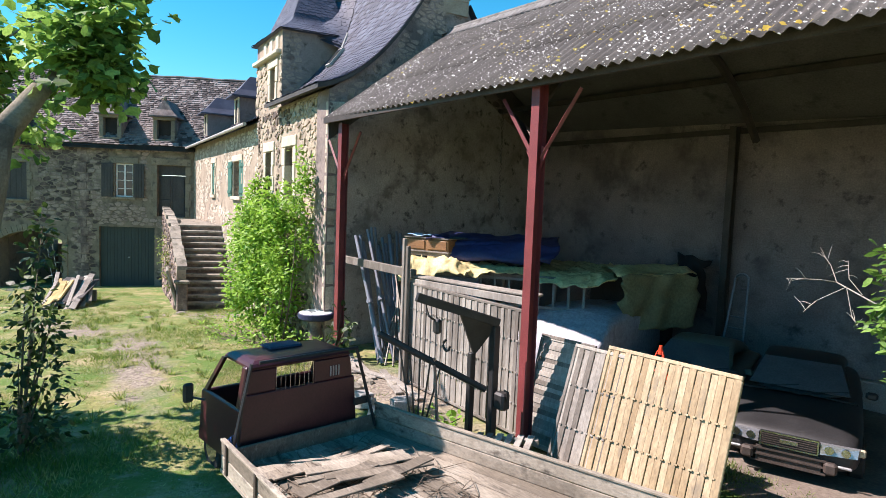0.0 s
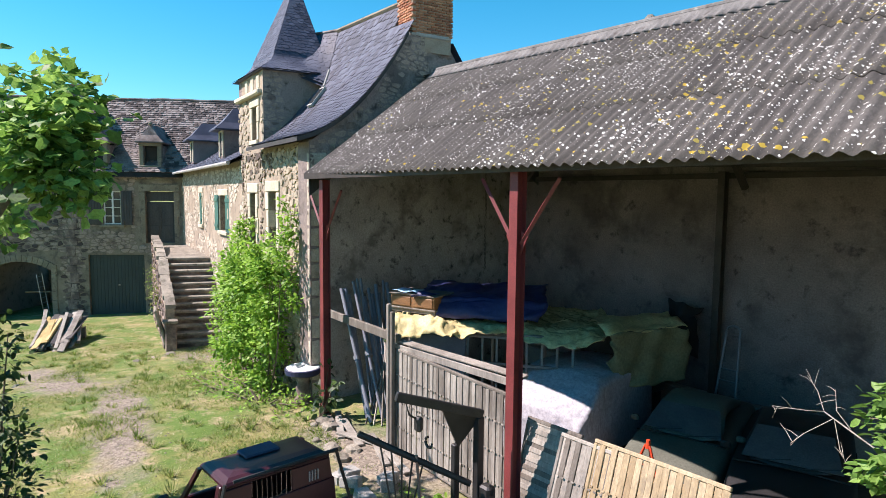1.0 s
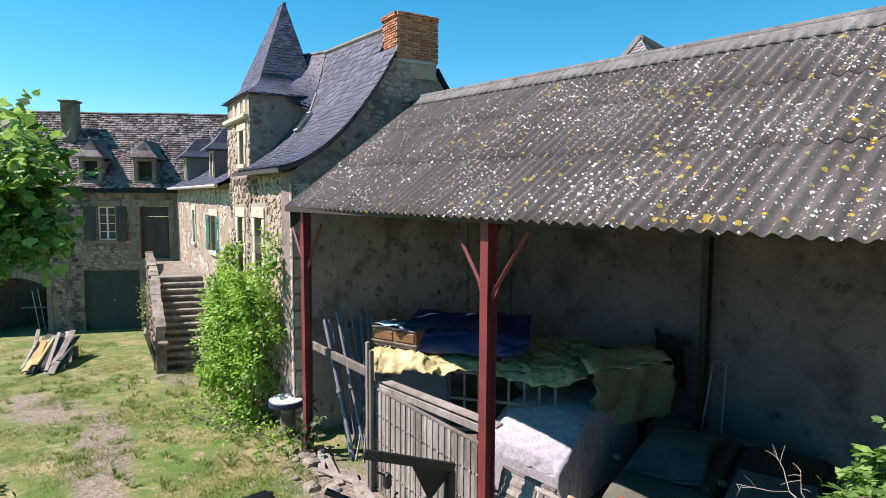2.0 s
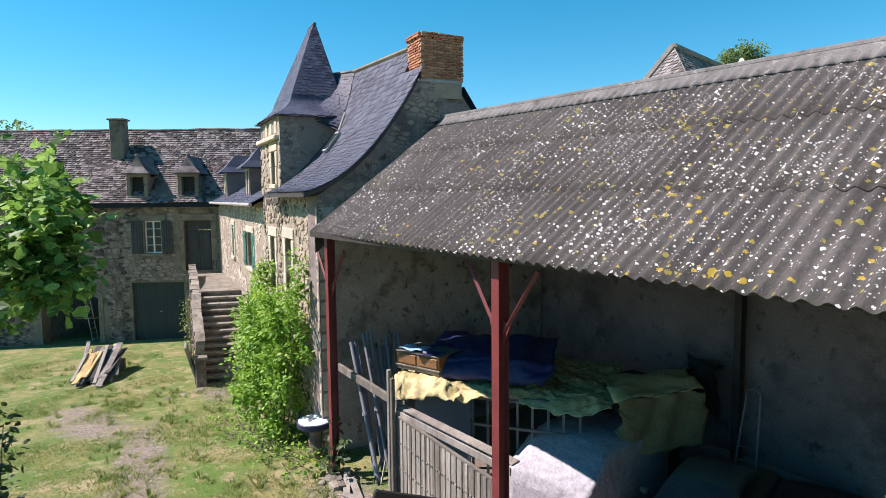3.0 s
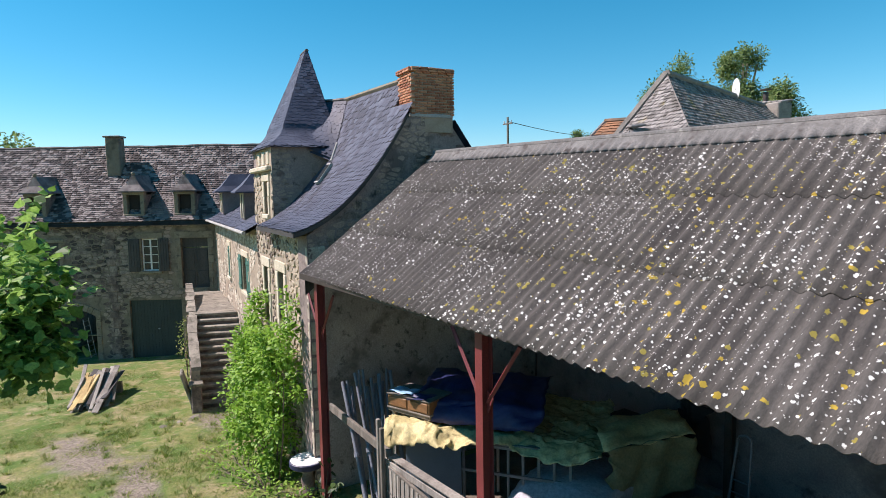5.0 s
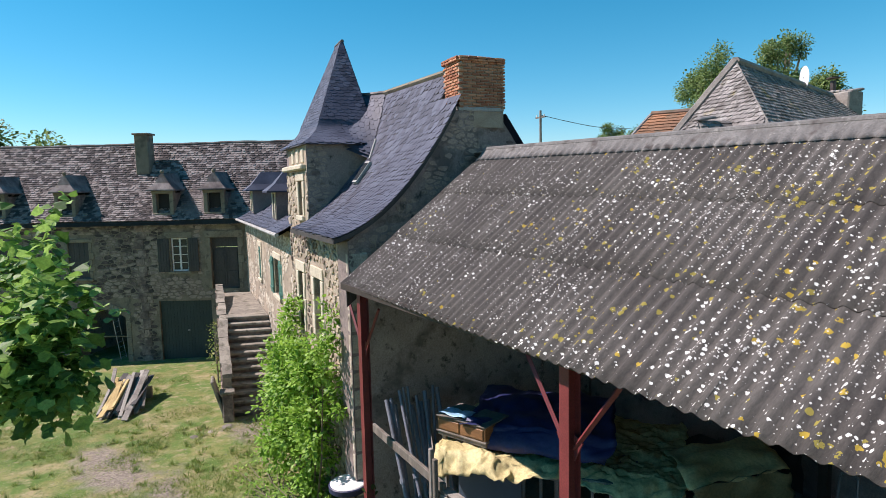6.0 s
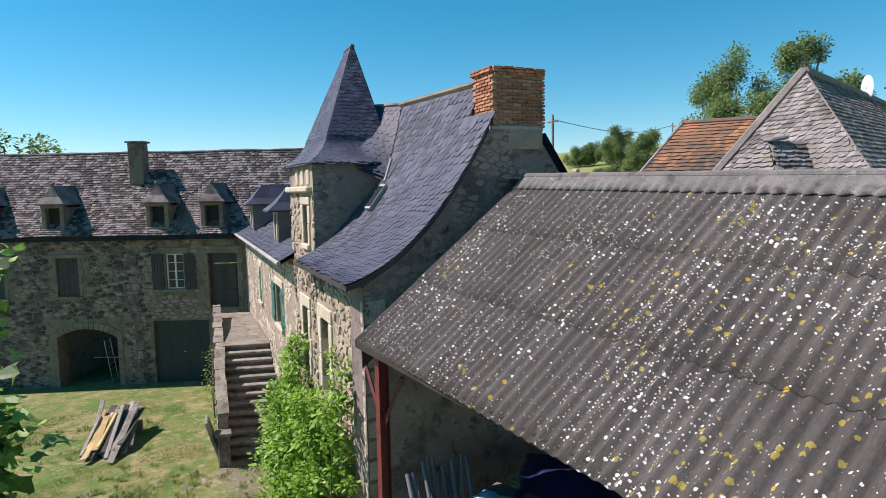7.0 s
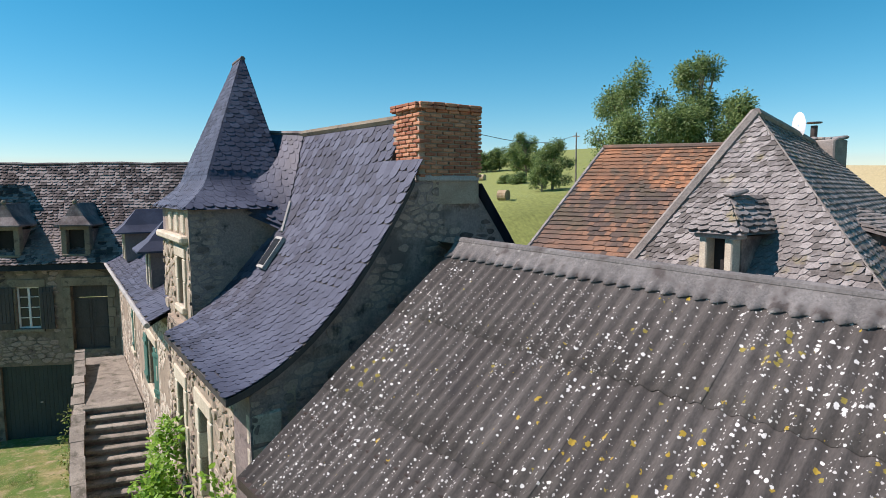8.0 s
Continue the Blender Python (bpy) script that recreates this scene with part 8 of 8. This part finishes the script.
def parked_car(name, label, at, turn, paint, k=1.0, detail=True, wrecked=True):
    """A saloon; local y runs from the nose at 0 to the tail, z up."""
    c = thing(name, label, "car", "parked cars", at=at)
    R = pose(0, 0, 0, 0, 0, turn) @ Matrix.Scale(k, 4)
    W = 0.88
    prof = [(0.0, 0.80, 0.30, 0.66), (0.10, 0.92, 0.26, 0.74), (0.5, 0.97, 0.24, 0.84), (1.35, 1.0, 0.22, 0.94), (3.5, 1.0, 0.22, 0.97), (4.4, 0.96, 0.24, 0.94), (4.62, 0.86, 0.32, 0.80)]
    rings = []
    for y, w, z0, z1 in prof:
        hw = W * w
        rings.append([R @ Vector(p) for p in ((-hw * 0.92, y, z0), (-hw, y, z0 + 0.12), (-hw, y, z1 - 0.16), (-hw * 0.93, y, z1 - 0.04), (-hw * 0.55, y, z1), (0, y, z1 + 0.015), (hw * 0.55, y, z1), (hw * 0.93, y, z1 - 0.04), (hw, y, z1 - 0.16), (hw, y, z0 + 0.12), (hw * 0.92, y, z0))])
    body = part("body", Shape().loft(rings), paint, c, smooth=True)
    body.modifiers.new("rounding", "SUBSURF").render_levels = 2
    rings = [[R @ Vector(p) for p in ((-W * w, y, min(z, 0.93)), (-W * w, y, max(z - 0.03, 0.9)), (-W * w * 0.8, y, z), (W * w * 0.8, y, z), (W * w, y, max(z - 0.03, 0.9)), (W * w, y, min(z, 0.93)))] for y, w, z in [(1.25, 0.92, 0.94), (2.02, 0.70, 1.37), (2.3, 0.68, 1.41), (3.1, 0.68, 1.40), (3.95, 0.88, 0.96)]]
    cabin = part("roof", Shape().loft(rings), paint, c, smooth=True)
    cabin.modifiers.new("rounding", "SUBSURF").render_levels = 2
    ws = Shape().loft([[R @ Vector(p) for p in ((-0.68, 1.36, 1.01), (0.68, 1.36, 1.01), (0.54, 1.97, 1.345), (-0.54, 1.97, 1.345))], [R @ Vector(p) for p in ((-0.68, 1.345, 1.025), (0.68, 1.345, 1.025), (0.54, 1.955, 1.36), (-0.54, 1.955, 1.36))]])
    part("windscreen", ws, DUSTY_GLASS, c)
    for x in (-0.3, 0.35):
        part("wiper", Shape().tube([R @ Vector((x - 0.25, 1.30, 0.99)), R @ Vector((x + 0.3, 1.42, 1.07))], 0.012 * k, 5), BLACK_STEEL, c)
    part("bonnet_edge", Shape().tube([R @ Vector((-0.78, 1.24, 0.955)), R @ Vector((0, 1.28, 0.985)), R @ Vector((0.78, 1.24, 0.955))], 0.012 * k, 5), RUBBER, c)
    for sx in (-1, 1):
        for y in (0.85, 3.6):
            wheel(c, R @ Matrix.Translation((sx * 0.80, y, 0.31)) @ pose(0, 0, 0, 0, 0, 90), 0.31, 0.19)
        arm = part("mirror", Shape().box((0.16, 0.10, 0.11), R @ Matrix.Translation((sx * 0.95, 1.65, 1.02)), 0.03), paint, c)
    if detail:
        lamp = plain("clear_headlamp_glass", (0.34, 0.35, 0.37), 0.15, 0.6)
        for sx in (-1, 1):
            hl = Shape().loft([[R @ Vector((sx * x, y, z)) for x, y, z in ((0.36, -0.02, 0.52), (0.80, 0.05, 0.53), (0.82, 0.08, 0.67), (0.36, 0.0, 0.68))], [R @ Vector((sx * x, y - 0.03, z)) for x, y, z in ((0.37, -0.03, 0.53), (0.79, 0.04, 0.54), (0.80, 0.07, 0.66), (0.37, -0.01, 0.67))]])
            hl = part("headlamp", hl, lamp, c, "clear headlamp")
            for x in (0.47, 0.66):
                part("reflector", Shape().tube([R @ Vector((sx * x, 0.0, 0.60)), R @ Vector((sx * x, -0.055 + 0.08 * (x - 0.47), 0.60))], 0.055 * k, 12), CHROME, hl)
            part("turn_light", Shape().box((0.1, 0.05, 0.11), R @ Matrix.Translation((sx * 0.83, 0.12, 0.6)), 0.02), plain("pale_amber", (0.5, 0.42, 0.3), 0.2), c)
            part("bumper_mount", Shape().box((0.16, 0.12, 0.16), R @ Matrix.Translation((sx * 0.5, -0.04, 0.36)), 0.03), DARK_STEEL, c)
            part("fog_duct", Shape().box((0.16, 0.04, 0.035), R @ Matrix.Translation((sx * 0.66, -0.02, 0.40)), 0.01), ALU, c)
        g = part("grille", Shape().box((0.66, 0.05, 0.17), R @ Matrix.Translation((0, -0.03, 0.60)), 0.01), BLACK_STEEL, c)
        part("grille_frame", Shape().box((0.70, 0.04, 0.02), R @ Matrix.Translation((0, -0.045, 0.69))), CHROME, g)
        part("grille_frame", Shape().box((0.70, 0.04, 0.02), R @ Matrix.Translation((0, -0.045, 0.51))), CHROME, g)
        for sx in (-0.345, 0.345):
            part("grille_frame", Shape().box((0.02, 0.04, 0.16), R @ Matrix.Translation((sx, -0.045, 0.60))), CHROME, g)
        for j in range(5):
            part("grille_bar", Shape().box((0.66, 0.02, 0.01), R @ Matrix.Translation((0, -0.06, 0.54 + 0.03 * j))), DARK_STEEL, g)
        part("badge", Shape().box((0.22, 0.012, 0.06), R @ Matrix.Translation((0, -0.072, 0.60)), 0.005), CHROME, g)
        part("radiator", Shape().box((0.8, 0.06, 0.24), R @ Matrix.Translation((0, 0.0, 0.36)), 0.01), DARK_STEEL, c, "bare radiator where the bumper is missing")
        for j in range(3):
            part("cross_member", Shape().box((0.9, 0.03, 0.022), R @ Matrix.Translation((0, -0.04, 0.26 + 0.09 * j))), DARK_STEEL, c)
    return c


BLACK_CAR = surface("dusty_black_car_paint", [(0.015, 0.015, 0.016), (0.03, 0.03, 0.031)], 1.2, 40, 0.5, 0.05, spots=[((0.035, 0.035, 0.035), 5, 0.36)])
parked_car("saloon_car", "dusty black saloon car with its front bumper missing", (-3.50, 9.00, -0.05), 19, BLACK_CAR, 0.95)
parked_car("olive_car", "dull olive-grey car parked behind the wooden panels", (-5.25, 9.00, -0.05), 17, OLIVE, 0.9, False)

bench = thing("plank_bench", "rough bench of pale planks behind the wooden panels", "bench", at=(-4.87, 7.60, 0.0))
for y in (-0.12, 0.12):
    part("plank", Shape().box((1.5, 0.22, 0.04), Matrix.Translation((0, y, 1.18)) @ pose(0, 0, 0, 0, 0, 3), 0.006), NEW_WOOD, bench)
for x in (-0.6, 0.6):
    for y in (-0.15, 0.15):
        part("leg", Shape().box((0.07, 0.07, 1.16), Matrix.Translation((x, y, 0.58)), 0.006), OLD_WOOD, bench)
jack = thing("red_stand", "small bright red metal tripod standing on a plank bench", "stand", at=(-4.54, 7.57, 1.20))
RED = plain("bright_red_paint", (0.62, 0.06, 0.02), 0.4)
for x, y in ((-0.2, -0.05), (0.2, -0.05), (0.0, 0.15)):
    part("leg", Shape().tube([(x, y, 0.0), (x * 0.15, y * 0.15, 0.46)], [0.022, 0.016], 6), RED, jack)
part("head", Shape().tube([(0, 0, 0.42), (0, 0, 0.53)], [0.035, 0.025], 8), RED, jack)
part("cross_bar", Shape().tube([(-0.12, -0.03, 0.2), (0.12, -0.03, 0.2)], 0.013, 6), RED, jack)


def odds():
    rnd = random.Random(52)
    pal = thing("pallet", "small weathered wooden pallet lying by the panels", "pallet", at=(-5.75, 5.98, 0.28))
    q = pose(0, 0, 0, 8, -6, 32)
    for i in range(6):
        part("slat", Shape().box((0.09, 0.62, 0.02), q @ Matrix.Translation((-0.35 + 0.14 * i, 0, 0.06)), 0.004), OLD_WOOD, pal)
    for y in (-0.25, 0.25):
        part("bearer", Shape().box((0.9, 0.07, 0.07), q @ Matrix.Translation((0, y, 0.01)), 0.006), OLD_WOOD, pal)
    base = thing("rusty_sheet", "bent rusty metal sheet lying by the hoist", "metal sheet", at=(-6.0, 5.74, 0.02))
    part("sheet", Shape().box((0.7, 0.6, 0.26), pose(0, 0, 0.12, 4, 6, 20), 0.03), surface("rust_red_metal", [(0.20, 0.09, 0.06), (0.34, 0.18, 0.13)], 3, 30, 0.8, 0.3), base)
    for k in range(7):
        b = thing("concrete_block", "pale broken concrete block in the rubble", "block", "concrete blocks", at=(-8.7 + rnd.uniform(-0.5, 0.6), 5.9 + rnd.uniform(-0.35, 0.45), rnd.uniform(0.06, 0.12)))
        part("block", Shape().box((rnd.uniform(0.25, 0.42), rnd.uniform(0.16, 0.24), rnd.uniform(0.14, 0.22)), pose(0, 0, 0, rnd.uniform(-10, 10), rnd.uniform(-10, 10), rnd.uniform(0, 180)), 0.015), CEMENT, b)
    for k in range(10):
        s = Shape()
        bump_stone(s, (rnd.uniform(-12.0, -8.6), rnd.uniform(6.0, 6.8), 0.03), rnd.uniform(0.07, 0.18), 60 + k)
        part("rubble_stone", s, STEP_STONE, None, "pale rubble stone lying at the barn front", category="stone", group="rubble stones")
    for k in range(6):
        a = Vector((-11.6 + 0.5 * k, 6.75, 0.08))
        b = thing("rotten_plank", "rotten grey plank on the ground among the poles", "plank", "rotten planks", at=a)
        part("plank", Shape().box((1.3, 0.14, 0.04), pose(0, 0, 0, 0, rnd.uniform(-4, 4), rnd.uniform(-30, 30)), 0.006), OLD_WOOD, b)
    s = Shape()
    for k in range(420):
        x, y = rnd.gauss(-15.0, 4.0), rnd.gauss(3.3, 1.5)
        bump_stone(s, (x, y, gz(x, y) - 0.004), rnd.uniform(0.006, 0.024), k)
    part("pebbles", s, STEP_STONE, None, "scattered pale pebbles in the yard", recalc=False, category="pebbles", kind="stuff")
    fl = Shape()
    fl.v = [(x, y, 0.012) for y in (8.02, 13.6) for x in (-12.5, 6.9)]
    fl.f = [(0, 1, 3, 2)]
    part("floor", fl, surface("dark_dirt_floor", [(0.12, 0.095, 0.075), (0.21, 0.17, 0.135)], 1.0, 20, 0.95, 0.4), None, "dark trodden dirt floor of the barn", recalc=False, category="floor", kind="structure")


odds()
